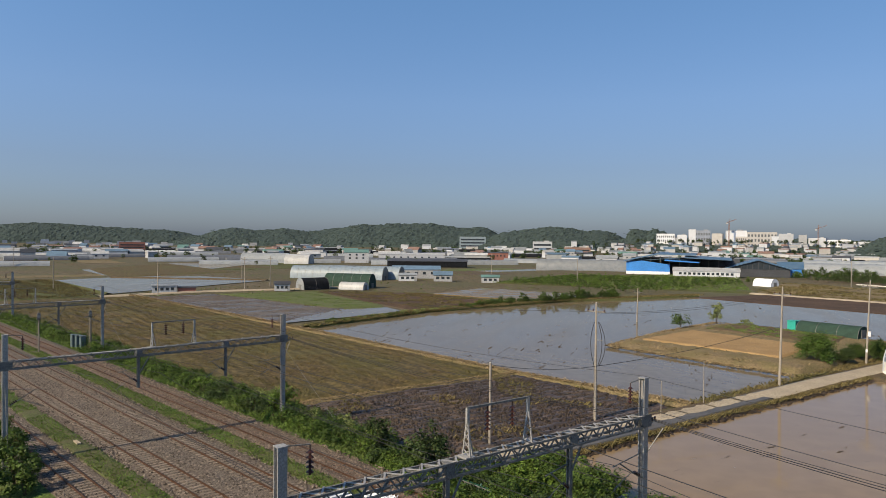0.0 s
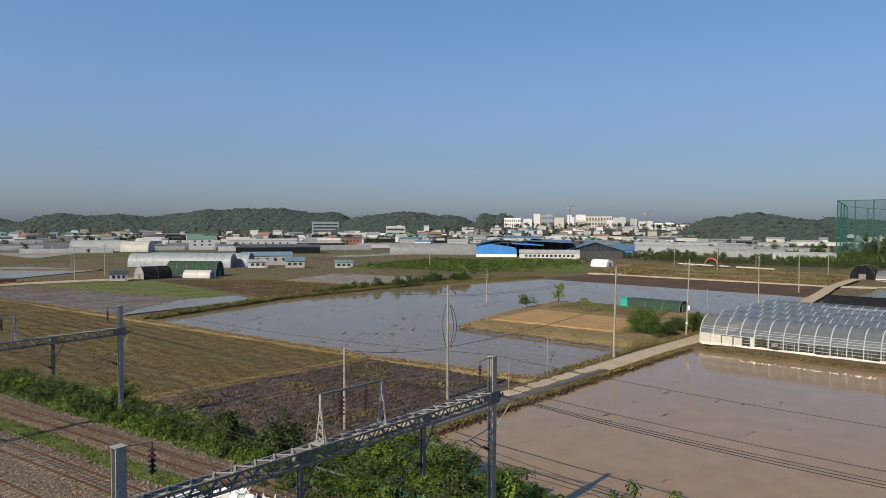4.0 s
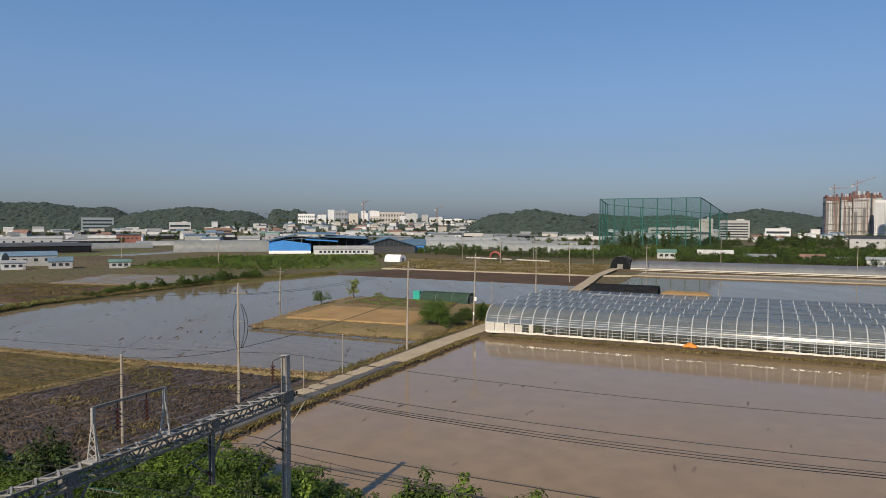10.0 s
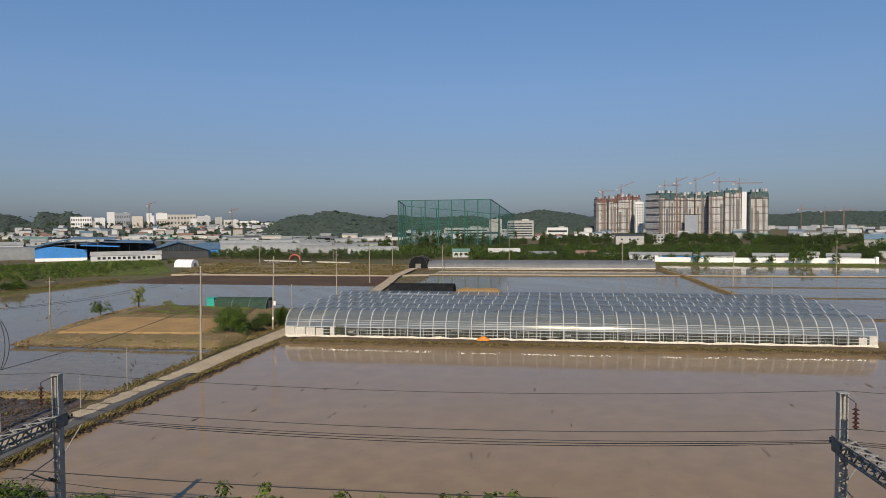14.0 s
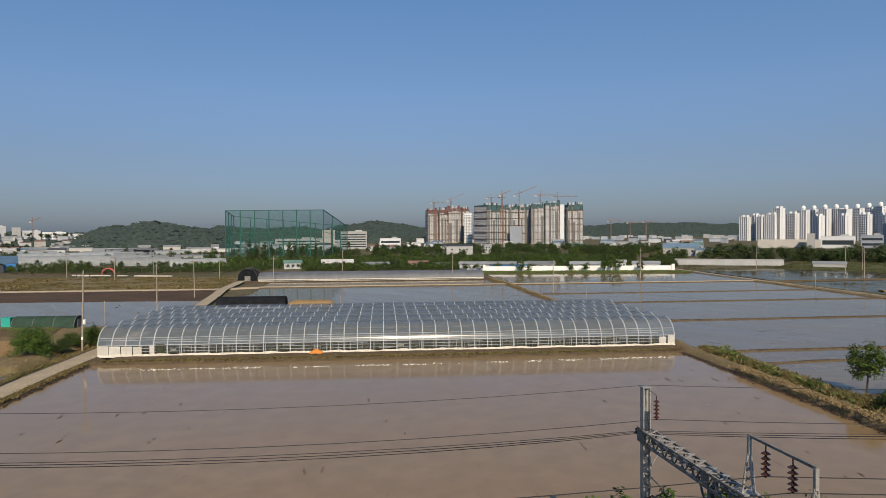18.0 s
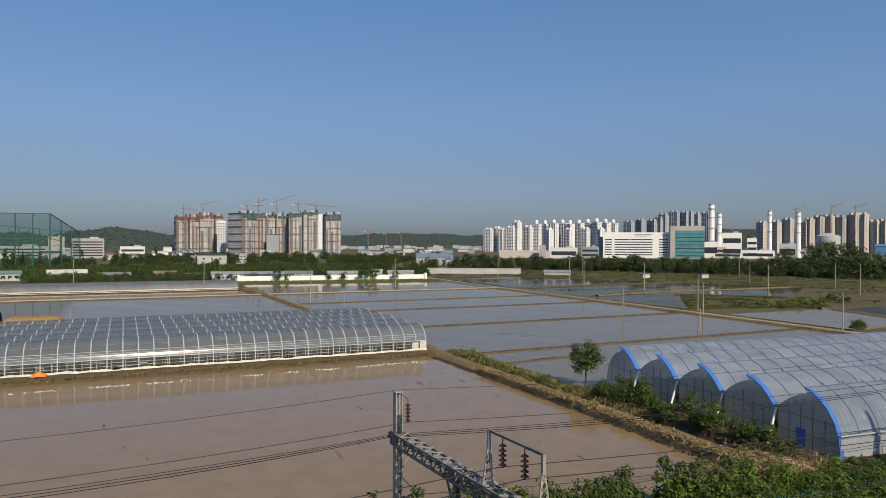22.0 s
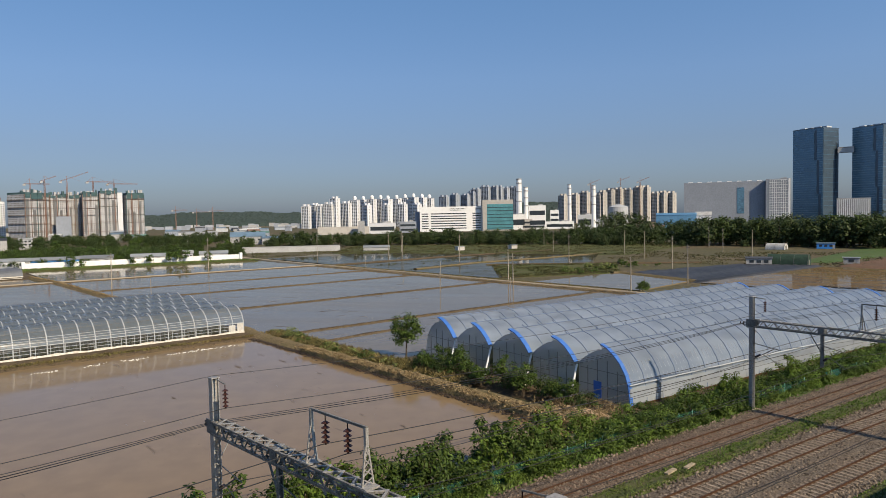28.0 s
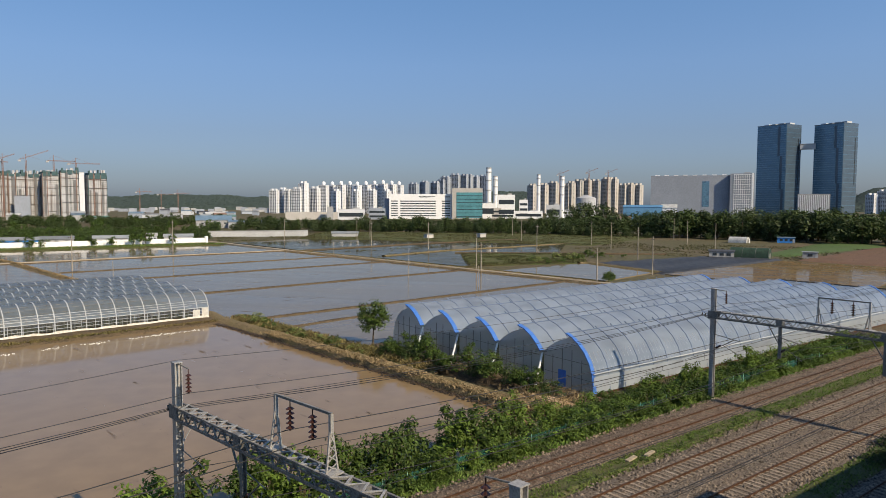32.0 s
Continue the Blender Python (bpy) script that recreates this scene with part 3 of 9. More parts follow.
field("field_red_soil", [(62, 264), (104, 269), (109, 372), (56, 372)], 0.2, 3, 3, M["brown_clods"], "bare reddish-brown soil", lambda a, b: rough(a, b, 3, 0.1))
field("field_grass_wall", [(338, 40), (352, 50), (340, 150), (324, 150)], 0.5, 2, 3, M["grass"], "grass bank below the white wall", lambda a, b: rough(a, b, 2, 0.2))
field("field_greenhouse_pad", [(113.5, -45), (164, -45), (164, 53), (113.5, 53)], 0.35, 1.5, 1.5, M["bank"], "earth strip round the glasshouse", lambda a, b: rough(a, b, 1.5, 0.12))
field("field_island_shed", [(184, -44), (200, -44), (200, -13), (186, -13)], 0.5, 1, 1, M["orange_soil"], "orange soil mound beside a black tunnel", lambda a, b: rough(a, b, 2, 0.15))
field("field_strip_bank", [(292, -60), (322, -60), (322, 48), (292, 46)], 0.4, 3, 3, M["bank"], "earth strip below the long tunnel house", lambda a, b: rough(a, b, 2, 0.15))
field("field_tunnels_pad", [(22, 57), (82, 55), (80, 180), (10, 180)], 0.25, 2, 2, M["bank"], "earth round the tunnel houses", lambda a, b: rough(a, b, 2, 0.12))

# strips of worked land and water farther out on the plain
rnd_land = random.Random(15)
LAND = ["stubble", "dark_soil", "grass", "grey_water", "dry_grass", "grass", "stubble", "bank", "seedling", "grey_water"]
LAND_LABEL = {"stubble": "brown stubble strip on the plain", "dark_soil": "dark turned strip on the plain", "grass": "green strip on the plain", "grey_water": "flooded strip on the plain", "dry_grass": "straw-coloured strip on the plain", "bank": "bare earth strip on the plain", "seedling": "green seed bed on the plain"}
for i in range(56):
    az, d = rnd_land.uniform(-34, 44), rnd_land.uniform(400, 1050)
    if -12 < az < 2 and d < 420 or 12 < az < 28 and d < 520 or az > 36 and d < 430:
        continue
    x, y, _ = polar(az, d)
    a, b = x * AX.x + y * AX.y, x * BX.x + y * BX.y
    w, l = rnd_land.uniform(14, 34), rnd_land.uniform(40, 110)
    if i % 3 == 0:
        w, l = l, w
    k = LAND[i % 10]
    sheet("field_plain_%d" % (i + 1), [(a - w / 2, b - l / 2), (a + w / 2, b - l / 2), (a + w / 2, b + l / 2), (a - w / 2, b + l / 2)], -0.24 + 0.006 * (i % 12), M[k], LAND_LABEL[k], "field", 0.1)

# the garden mound in the grey paddy
def mound_relief(a, b):
    d = min(a - 105, 157 - a, b + 98, -51 - b)
    return 1.0 * max(0.0, min(1.0, d / 4.0)) + rough(a, b, 1.3, 0.22)


field("mound_garden", [(103, -88), (157, -99), (157, -51), (107, -54)], -0.1, 1, 1, M["dry_grass"], "low garden mound with straw-coloured banks", mound_relief, "mound")
field("field_garden_soil", [(112, -88), (134, -91), (133, -63), (114, -60)], 1.12, 0.8, 0.8, M["orange_soil"], "bare orange garden bed", lambda a, b: 0.07 * math.sin(a * 3.2) + rough(a, b, 1.2, 0.1))
field("field_garden_rows", [(138, -91), (153, -92), (152, -66), (137, -62)], 1.15, 0.4, 1, M["bank"], "rows of low garden greens", lambda a, b: 0.12 * math.sin(a * 4.5) + rough(a, b, 0.8, 0.15))

# banks between the fields
levee("bank_stubble", [(54, -255), (65, -152), (71, -79), (75.5, -51)], 0.6, 2.0, 0.42, M["dry_grass"], "straw-covered bank between field and paddy")
levee("bank_divide", [(22, -78.5), (71, -78.5)], 0.6, 1.8, 0.35, M["dry_grass"], "narrow straw bank between two fields")
levee("bank_shrubs", [(68, -145), (109, -159), (166, -163), (196, -156), (228, -153)], 1.6, 3.5, 0.6, M["grass"], "weedy bank with shrubs")
levee("bank_levee_right", [(40, 52.5), (80, 52), (114, 51.5), (122, 53)], 1.2, 3.6, 0.7, M["dry_grass"], "straw-covered bank beside the brown paddy", wild=0.25)
levee("bank_straw_right", [(44, 51), (70, 51), (92, 50.6)], 0.5, 1.6, 0.85, M["dry_grass"], "cut straw heaped along the bank", wild=0.25)
levee("bank_grass_right", [(62, 56), (86, 55), (114, 54.5)], 1.4, 3.4, 0.5, M["grass"], "grassy verge beside the bank", wild=0.25)
levee("bank_front", [(113, -46), (113, 52)], 1.4, 3.2, 0.4, M["bank"], "earth bank in front of the glasshouse")
for i, (a, b0, b1) in enumerate([(101, 57, 76), (112, 58, 149), (152, 52, 149), (192, -41, 149), (223, 52, 149), (264, -46, 149)]):
    levee("bank_paddy_%d" % (i + 1), [(a, b0), (a + 2, b1)], 0.3, 1.0, 0.2, M["bank"], "low dark earth bank across the paddies", step=4)
levee("bank_cross", [(165, 50), (264, 48.5), (300, 46)], 0.9, 2.6, 0.42, M["dry_grass"], "straw-edged bank between the paddies", step=3)
levee("bank_far_brown", [(216, -54), (259, -58)], 0.8, 2.5, 0.3, M["dry_grass"], "field edge", step=3)
levee("bank_field_edge", [(260, -150), (260, -60), (268, -44), (268, 46), (268, 150)], 1.2, 3.5, 0.35, M["concrete"], "pale dirt track between the fields", step=4)
levee("bank_east", [(215, 163), (223, 201), (222, 245), (224, 290)], 1.2, 3.0, 0.4, M["dry_grass"], "straw bank between two reedy pools", step=4)
levee("bank_east_far", [(262, 153.5), (269.5, 220), (269, 272), (268, 300)], 1.6, 3.6, 0.45, M["bank"], "brown dirt bank behind the reedy pools", step=4)
levee("bank_east_near", [(147, 196), (146, 199), (110, 187)], 1.2, 3.0, 0.4, M["dry_grass"], "earth bank beside the black sheeting", step=3)
levee("bank_east_reeds", [(210, 196), (174, 236), (150, 258)], 1.2, 3.0, 0.4, M["bank"], "brown bank of the reedy pool", step=4)
levee("bank_west_road", [(44, -256), (80, -262), (125, -257), (150, -262)], 2.4, 4.0, 0.3, M["concrete"], "pale farm track", step=3, wild=0.05)
levee("bank_west_far", [(49, -266), (42, -362)], 1.0, 3.0, 0.35, M["grass"], "field bank", step=4)
levee("bank_west_cross", [(128, -318), (70, -374)], 1.0, 3.0, 0.4, M["bank"], "field bank", step=4)

# farm road: a damp asphalt strip, then pale concrete, with ragged concrete patches at the joint
def strip(name, pts, width, z, mat, label, thick=0.35, category="road"):
    P = [Vector(ab3(a, b, z)) for a, b in pts]
    return setting(name, Shape().sweep(P, [(-width / 2 - 0.25, -thick), (-width / 2, 0), (width / 2, 0), (width / 2 + 0.25, -thick)]), mat, label, category)


ROAD = [(40, -47.2), (60, -47.6), (80, -48.2), (100, -48.6), (117, -48.4), (135, -48.4), (165, -49), (195, -50.5), (228, -54), (255, -57.5), (290, -59), (328, -60), (352, -61)]
levee("bank_road", [(38, -47.9), (80, -48.5), (117, -48.6), (165, -49.2)], 4.4, 6.8, 0.42, M["bank"], "muddy shoulder of the farm road", wild=0.16)
strip("road_farm", ROAD, 3.0, 0.52, M["wet_asphalt"], "damp grey farm road")
strip("road_concrete", [(86, -48.0), (100, -48.4), (117, -48.2), (135, -48.2), (165, -48.8), (195, -50.3), (228, -53.8), (255, -57.3), (290, -58.8), (328, -59.8)], 3.0, 0.535, M["concrete"], "pale concrete farm road", 0.1)
random.seed(4)
for i in range(8):
    a0 = 42 + i * 5.6
    s = Shape()
    n = 14
    edge = [(a0 + 5.9 * j / n, -49.55 + 0.2 * math.sin(j)) for j in range(n + 1)]
    inner = [(a0 + 5.9 * j / n, -48.0 + (0.85 if i < 3 else 0.6) * math.sin(math.pi * j / n * 0.9 + 0.25) * (0.6 + 0.4 * random.random())) for j in range(n, -1, -1)]
    s.poly([ab(*p) for p in edge + inner], 0.50, 0.532)
    setting("road_patch_%d" % (i + 1), s, M["concrete"], "ragged pale concrete patch on the farm road", "road")
strip("road_path_east", [(373, 154), (266, 150.5), (217, 151), (147, 149.5), (104, 149), (82, 150)], 2.4, 0.4, M["concrete"], "narrow pale concrete path between the paddies", 0.6)

# ---- railway bed ----
S_RUN = [-420 + 12 * i for i in range(60)]
bed = Shape().sweep([track(s, 0, 0) for s in S_RUN], [(-41.5, -0.3), (-38.5, 1.05), (-37.0, 1.22), (-36.6, 1.3), (-14.5, 1.3), (-13.5, 1.0), (10, 1.0), (14, -0.3)])
setting("ground_railway_bed", bed, M["weeds"], "weedy railway embankment", "embankment")
TRACKS = [("far", 34.0, True), ("second", 28.0, False), ("third", 23.3, False), ("near", 17.3, False)]


def strip_track(name, u0, u1, z, mat, label, wild=0.0, category="ballast"):
    n = 8
    s = Shape()
    run = [-400 + 1.5 * i for i in range(440)] if wild else [-400 + 6 * i for i in range(110)]
    vs = []
    for r in run:
        for j in range(n + 1):
            u = u0 + (u1 - u0) * j / n
            if j in (0, n) and wild:
                u += wild * 2.5 * noise.noise((r * 0.3, u, 0))
            h = z + (wild * noise.noise((r * 0.7, u * 1.5, 2)) if wild else 0.0)
            vs.append(track(r, u, h if 0 < j < n else 1.25))
    k = n + 1
    s.add(vs, [(i * k + j, i * k + j + 1, (i + 1) * k + j + 1, (i + 1) * k + j) for i in range(len(run) - 1) for j in range(n)])
    s.smooth = True
    return setting(name, s, mat, label, category)


strip_track("ground_ballast_far", 31.9, 36.6, 1.425, M["rust_ballast"], "rust-stained stone ballast")
strip_track("ground_ballast_middle", 21.0, 30.6, 1.405, M["ballast"], "grey-brown stone ballast")
strip_track("ground_ballast_near", 15.0, 19.4, 1.405, M["ballast"], "grey-brown stone ballast")
strip_track("ground_weeds_far", 30.3, 32.2, 1.46, M["verge"], "strip of green weeds between the tracks", 0.12, "weeds")
strip_track("ground_weeds_near", 19.0, 21.3, 1.46, M["verge"], "strip of green weeds between the tracks", 0.12, "weeds")

# rails, each a long thing of its own; sleepers are its neighbours on the bed
def railway_track(name, u, rusty):
    t = thing("railway_track", "%s railway track on stone ballast" % ("rust-brown" if rusty else "worn steel"), "railway track", group="parallel tracks")
    prof = [(-0.07, -0.16), (-0.07, -0.13), (-0.015, -0.11), (-0.015, -0.04), (-0.036, -0.03), (-0.036, 0), (0.036, 0), (0.036, -0.03), (0.015, -0.04), (0.015, -0.11), (0.07, -0.13), (0.07, -0.16)]
    for side in (-0.75, 0.75):
        run = [track(-400 + 5 * i, u + side, 1.56) for i in range(132)]
        part("rail", Shape().sweep(run, prof, True), M["rail"], t, "rusty steel rail")
    return t


SLEEPER = Shape()
SLEEPER.add([(x, y, z) for z, w in ((0.0, 0.15), (0.2, 0.12)) for x, y in ((-1.2, -w), (1.2, -w), (1.2, w), (-1.2, w))],
            [(3, 2, 1, 0), (4, 5, 6, 7), (0, 1, 5, 4), (1, 2, 6, 5), (2, 3, 7, 6), (3, 0, 4, 7)])
tracks = [(railway_track(n, u, r), u, r) for n, u, r in TRACKS]

# ---- overhead line gantries ----
def lattice(s, p, q, w, bars, r):
    """A square lattice member from p to q: four chords with zigzag lacing on all faces."""
    p, q = Vector(p), Vector(q)
    d = q - p
    n = d.normalized()
    up = Vector((0, 0, 1)) if abs(n.z) < 0.9 else Vector((0, 1, 0))
    a = n.cross(up).normalized() * (w / 2)
    b = n.cross(a).normalized() * (w / 2)
    corners = [a + b, a - b, -a - b, -a + b]
    for c in corners:
        s.bar(p + c, q + c, r * 1.9)
    for i in range(4):
        c0, c1 = corners[i], corners[(i + 1) % 4]
        for j in range(bars):
            u0, u1 = j / bars, (j + 1) / bars
            x, y = (c0, c1) if j % 2 == 0 else (c1, c0)
            s.bar(p + d * u0 + x, p + d * u1 + y, r)
    return s


def insulator(x, y, z, n=5, parent=None, size=0.19):
    """A hanging string of porcelain discs."""
    rings = [(0.0, 0.025), (0.25, 0.025)]
    for i in range(n):
        c = 0.25 + i * 0.2
        rings += [(c + 0.005, 0.06), (c + 0.09, size), (c + 0.13, 0.05), (c + 0.195, 0.05)]
    s = Shape().turned(x, y, [(z - down, r) for down, r in rings])
    s.smooth = False
    return part("insulator", s, M["insulator"], parent, "brown disc insulator string")


def h_post(s, x, y, z0, z1, w):
    """H-section post in one piece, web along y."""
    h, k, q = w / 2, 0.025, w / 2 - 0.05
    return s.poly([(x + px, y + py) for px, py in ((-h, -h), (h, -h), (h, -q), (k, -q), (k, q), (h, q), (h, h), (-h, h), (-h, q), (-k, q), (-k, -q), (-h, -q))], z0, z1)


def cantilever(parent, x, y, z, reach):
    """Hinged bracket that carries the contact wire of one track."""
    s = Shape().tube((x, y, z + 1.6), (x + reach, y, z + 1.25), 0.035, seg=6).tube((x, y, z + 0.1), (x + reach * 0.75, y, z + 1.3), 0.04, seg=6)
    s.tube((x + reach * 0.35, y, z + 0.6), (x + reach * 0.95, y, z - 0.05), 0.025, seg=5).tube((x + reach * 0.7, y, z + 0.15), (x + reach * 1.05, y, z - 0.25), 0.02, seg=5)
    c = part("cantilever", s, M["galv_dull"], parent, "steel registration bracket")
    k = Shape()
    for i in range(4):
        f = 0.06 + i * 0.05
        k.tube((x + reach * f, y, z + 0.2 + f * 1.5), (x + reach * (f + 0.03), y, z + 0.2 + (f + 0.03) * 1.5), 0.1, seg=8)
    part("insulator", k, M["insulator"], c, "brown post insulator")
    return c


def gantry(near, far, frame_at, drops, label):
    n, f = Vector((*near, 0)), Vector((*far, 0))
    d = f - n
    L = d.length
    turn = math.degrees(math.atan2(d.y, d.x))
    g = thing("railway_gantry", label, "gantry", pose(n.x, n.y, 1.2, 0, 0, turn), "overhead line gantries")
    top, beam = 10.9, 8.05
    for x in (0, L):
        p = part("post", h_post(Shape(), x, 0, -0.6 if x == 0 else -1.4, top, 0.4), M["galv"], g, "galvanised H-section post")
        part("cap", Shape().box((x, 0, top + 0.02), (0.46, 0.46, 0.04)), M["galv"], p)
        part("footing", Shape().box((x, 0, -0.9), (0.9, 0.9, 2.0)), M["concrete"], p, "concrete footing")
        part("end_plate", Shape().box((x + (-0.05 if x else 0.05), -0.25, beam + 0.33), (0.95, 0.06, 0.74)).box((x + (-0.05 if x else 0.05), 0.25, beam + 0.33), (0.95, 0.06, 0.74)), M["galv_dull"], g, "grey steel end plate")
    part("beam", lattice(Shape(), (0.3, 0, beam + 0.33), (L - 0.3, 0, beam + 0.33), 0.62, 44, 0.055), M["galv_dull"], g, "weathered lattice truss beam")
    # top lacing takes a paler steel, its sunlit tone put into the colour
    for i in range(22):
        x = 0.6 + i * (L - 1.2) / 22
        part("cross_plate", Shape().bar((x, -0.36, beam + 0.68), (x + (L - 1.2) / 44, 0.36, beam + 0.71), 0.09, 0.04).bar((x + (L - 1.2) / 44, 0.36, beam + 0.68), (x + (L - 1.2) / 22, -0.36, beam + 0.71), 0.09, 0.04), M["galv"], g, "lacing over the beam, paler steel for its sunlit top")
    # feeder frame on top of the beam
    x0, x1 = frame_at
    fr = thing("feeder_frame", "", "", None)
    fr.parent = g
    for x, lean in ((x0, 0.35), (x1, -0.35)):
        s = Shape()
        for y in (-0.28, 0.28):
            s.bar((x, y, beam + 0.66), (x + lean * 0.15, y * 0.2, beam + 2.3), 0.07)
        s.bar((x + 0.4 * (1 if lean < 0 else -1) * -1, 0, beam + 0.66), (x + lean * 0.15, 0, beam + 2.3), 0.07)
        for i in range(4):
            z, w = beam + 0.75 + i * 0.38, 0.26 * (1 - i * 0.22)
            s.bar((x, -w, z), (x, w, z + 0.3), 0.04).bar((x, w, z), (x, -w, z + 0.3), 0.04)
        s.box((x + lean * 0.15, 0, beam + 2.62), (0.14, 0.14, 0.75)).box((x, 0, beam + 0.7), (0.6, 0.7, 0.08))
        part("leg", s, M["galv"], fr, "tapered lattice leg")
    part("crossbar", Shape().bar((x0, 0, beam + 3.0), (x1, 0, beam + 3.0), 0.1), M["galv_dull"], fr)
    for x in (x0 + (x1 - x0) * 0.32, x0 + (x1 - x0) * 0.72):
        insulator(x, 0, beam + 2.95, 5, fr)
    # arms on the post tops
    for x, side in ((L, -1), (0, 1)):
        arm = part("arm", Shape().tube((x, 0, top), (x + side * 1.3, 0.0, top - 0.12), 0.035, seg=6).tube((x, 0, top - 0.05), (x + side * 0.35, 0, top - 0.02), 0.05, seg=6), M["galv_dull"], g)
        insulator(x + side * 1.28, 0, top - 0.12, 5, arm, 0.17)
    out = Shape().bar((L, 0, beam + 0.1), (L + 1.25, 0, beam + 0.15), 0.08).bar((L, 0, beam - 0.35), (L + 0.9, 0, beam + 0.08), 0.06)
    out.bar((L + 0.75, -0.2, beam + 0.4), (L + 0.75, 0.2, beam + 0.4), 0.05)
    arm = part("outrigger", out, M["galv_dull"], g, "bracket for the triple feeder cable")
    for i in range(3):
        part("clamp", Shape().tube((L + 0.55 + i * 0.3, 0, beam + 0.15), (L + 0.55 + i * 0.3, 0, beam + 0.38), 0.05, seg=6), M["insulator"], arm)
    part("stay", Shape().bar((L + 0.1, 0, beam - 1.9), (L + 0.1, -1.3, beam + 0.1), 0.05), M["galv"], g)
    for x in drops:
        dr = part("drop_post", h_post(Shape(), x, 0, beam - 2.9, beam + 0.1, 0.24).box((x, 0, beam + 0.35), (0.5, 0.7, 0.7)), M["galv_dull"], g, "hanging drop post")
        part("brace", Shape().bar((x + 0.1, 0, beam - 1.6), (x + 1.1, 0, beam + 0.05), 0.08), M["galv_dull"], dr)
        cantilever(dr, x, 0, beam - 2.6, -1.9)
    cantilever(g, L - 0.2, 0, beam - 3.2, -2.6)
    cantilever(g, 0.2, 0, beam - 3.2, 2.6)
    return g


GANTRIES = [((-113, 139), (-96.2, 156.3)), ((-72.5, 97), (-55.2, 113.7)), ((-35.6, 57.2), (-16.8, 74.6)), ((-6.12, 27.53), (12.29, 41.83)), ((19.85, -4.5), (36.94, 9.74)), ((45.7, -46.3), (64.7, -33.6)), ((71, -91), (90.2, -78.5))]
# the feeder frame's legs, as distances from the far post
FRAMES = [(13.8, 9.65), (13.8, 9.65), (13.8, 9.65), (13.8, 9.65), (13.2, 9.25), (13.8, 9.65), (13.8, 9.65)]
for i, (n, f) in enumerate(GANTRIES):
    L = math.dist(n, f)
    gantry(n, f, (L - FRAMES[i][0], L - FRAMES[i][1]), (L - 6.5, L - 15.0), "galvanised railway gantry with lattice beam over the tracks")


def from_far(i, x, z):
    """A point on gantry i, x metres beyond its far post."""
    n, f = Vector(GANTRIES[i][0]), Vector(GANTRIES[i][1])
    p = f + (f - n).normalized() * x
    return Vector((p.x, p.y, z))


def wire(points, r, sag, label, steps=10):
    s = Shape()
    pts = []
    for p, q in zip(points, points[1:]):
        p, q = Vector(p), Vector(q)
        for i in range(steps):
            t = i / steps
            pts.append(p.lerp(q, t) - Vector((0, 0, 4 * sag * t * (1 - t))))
    pts.append(Vector(points[-1]))
    s.line(pts, r, 4)
    ob = part("overhead_wire", s, M["wire"])
    return tagged(ob, label, "wire", "overhead wires")


def line_wire(x, z, r, sag, label):
    return wire([from_far(i, x, z) for i in range(len(GANTRIES))], r, sag, label)


for k in range(3):
    line_wire(0.55 + 0.3 * k, 9.65 - 0.16 * k, 0.022, 0.5 + 0.08 * k, "thick black feeder cable beside the gantries")
line_wire(0.0, 12.22, 0.018, 0.55, "thin earth wire along the post tops")
line_wire(-1.28, 10.75, 0.022, 0.6, "thin return wire hung from the post arms")
line_wire(-11.8, 10.9, 0.024, 0.5, "feeder wire hung from the gantry frame")
line_wire(-10.1, 10.9, 0.024, 0.5, "feeder wire hung from the gantry frame")
for x in (-2.9, -8.3, -13.0, -18.0):
    m = line_wire(x, 7.45, 0.02, 0.9, "catenary wire above a railway track")
    c = line_wire(x, 6.45, 0.02, 0.03, "straight contact wire above a railway track")
    dr = Shape()
    for i in range(len(GANTRIES) - 1):
        p, q = from_far(i, x, 0), from_far(i + 1, x, 0)
        for j in range(1, 8):
            t = j / 8
            pos = p.lerp(q, t)
            dr.tube((pos.x, pos.y, 6.43), (pos.x, pos.y, 7.45 - 3.6 * t * (1 - t)), 0.012, seg=4, caps=False)
    tagged(part("dropper_wires", dr, M["wire"]), "thin vertical dropper wires of the catenary", "wire", kind="stuff")

# guy wires of the western gantry
tagged(part("guy_wire", Shape().tube((-17.0, 74.6, 9.0), (-9.5, 69.3, 1.0), 0.016, seg=5), M["galv_dull"]), "pale steel guy wire to the ground", "wire")
tagged(part("guy_wire", Shape().tube((-35.6, 57.2, 8.2), (-33.0, 53.6, 1.0), 0.016, seg=5), M["galv_dull"]), "pale steel guy wire to the ground", "wire")
tagged(part("guy_wire", Shape().tube((-55.2, 113.7, 9.0), (-47.5, 107.0, 1.0), 0.016, seg=5), M["galv_dull"]), "pale steel guy wire to the ground", "wire")

# signal posts, relay cabinets, bulk bags, slab, cable trough
def signal_post(s_at, u, h):
    x, y, _ = track(s_at, u)
    t = thing("signal_post", "grey trackside signal post with round heads", "signal post", pose(x, y, 1.3, 0, 0, 40), "trackside signals")
    part("mast", Shape().tube((0, 0, 0), (0, 0, h), 0.09, seg=8), M["pole"], t)
    part("head", Shape().box((0, -0.12, h - 0.9), (0.5, 0.25, 1.0)), M["galv_dull"], t, "dark signal head")
    part("shield", Shape().tube((0, -0.26, h - 0.9), (0, -0.3, h - 0.9), 0.26, seg=12), M["galv"], t, "grey round shield")
    part("ladder", Shape().bar((0.2, 0.1, 0), (0.2, 0.1, h - 1), 0.05).bar((-0.2, 0.1, 0), (-0.2, 0.1, h - 1), 0.05), M["galv_dull"], t)


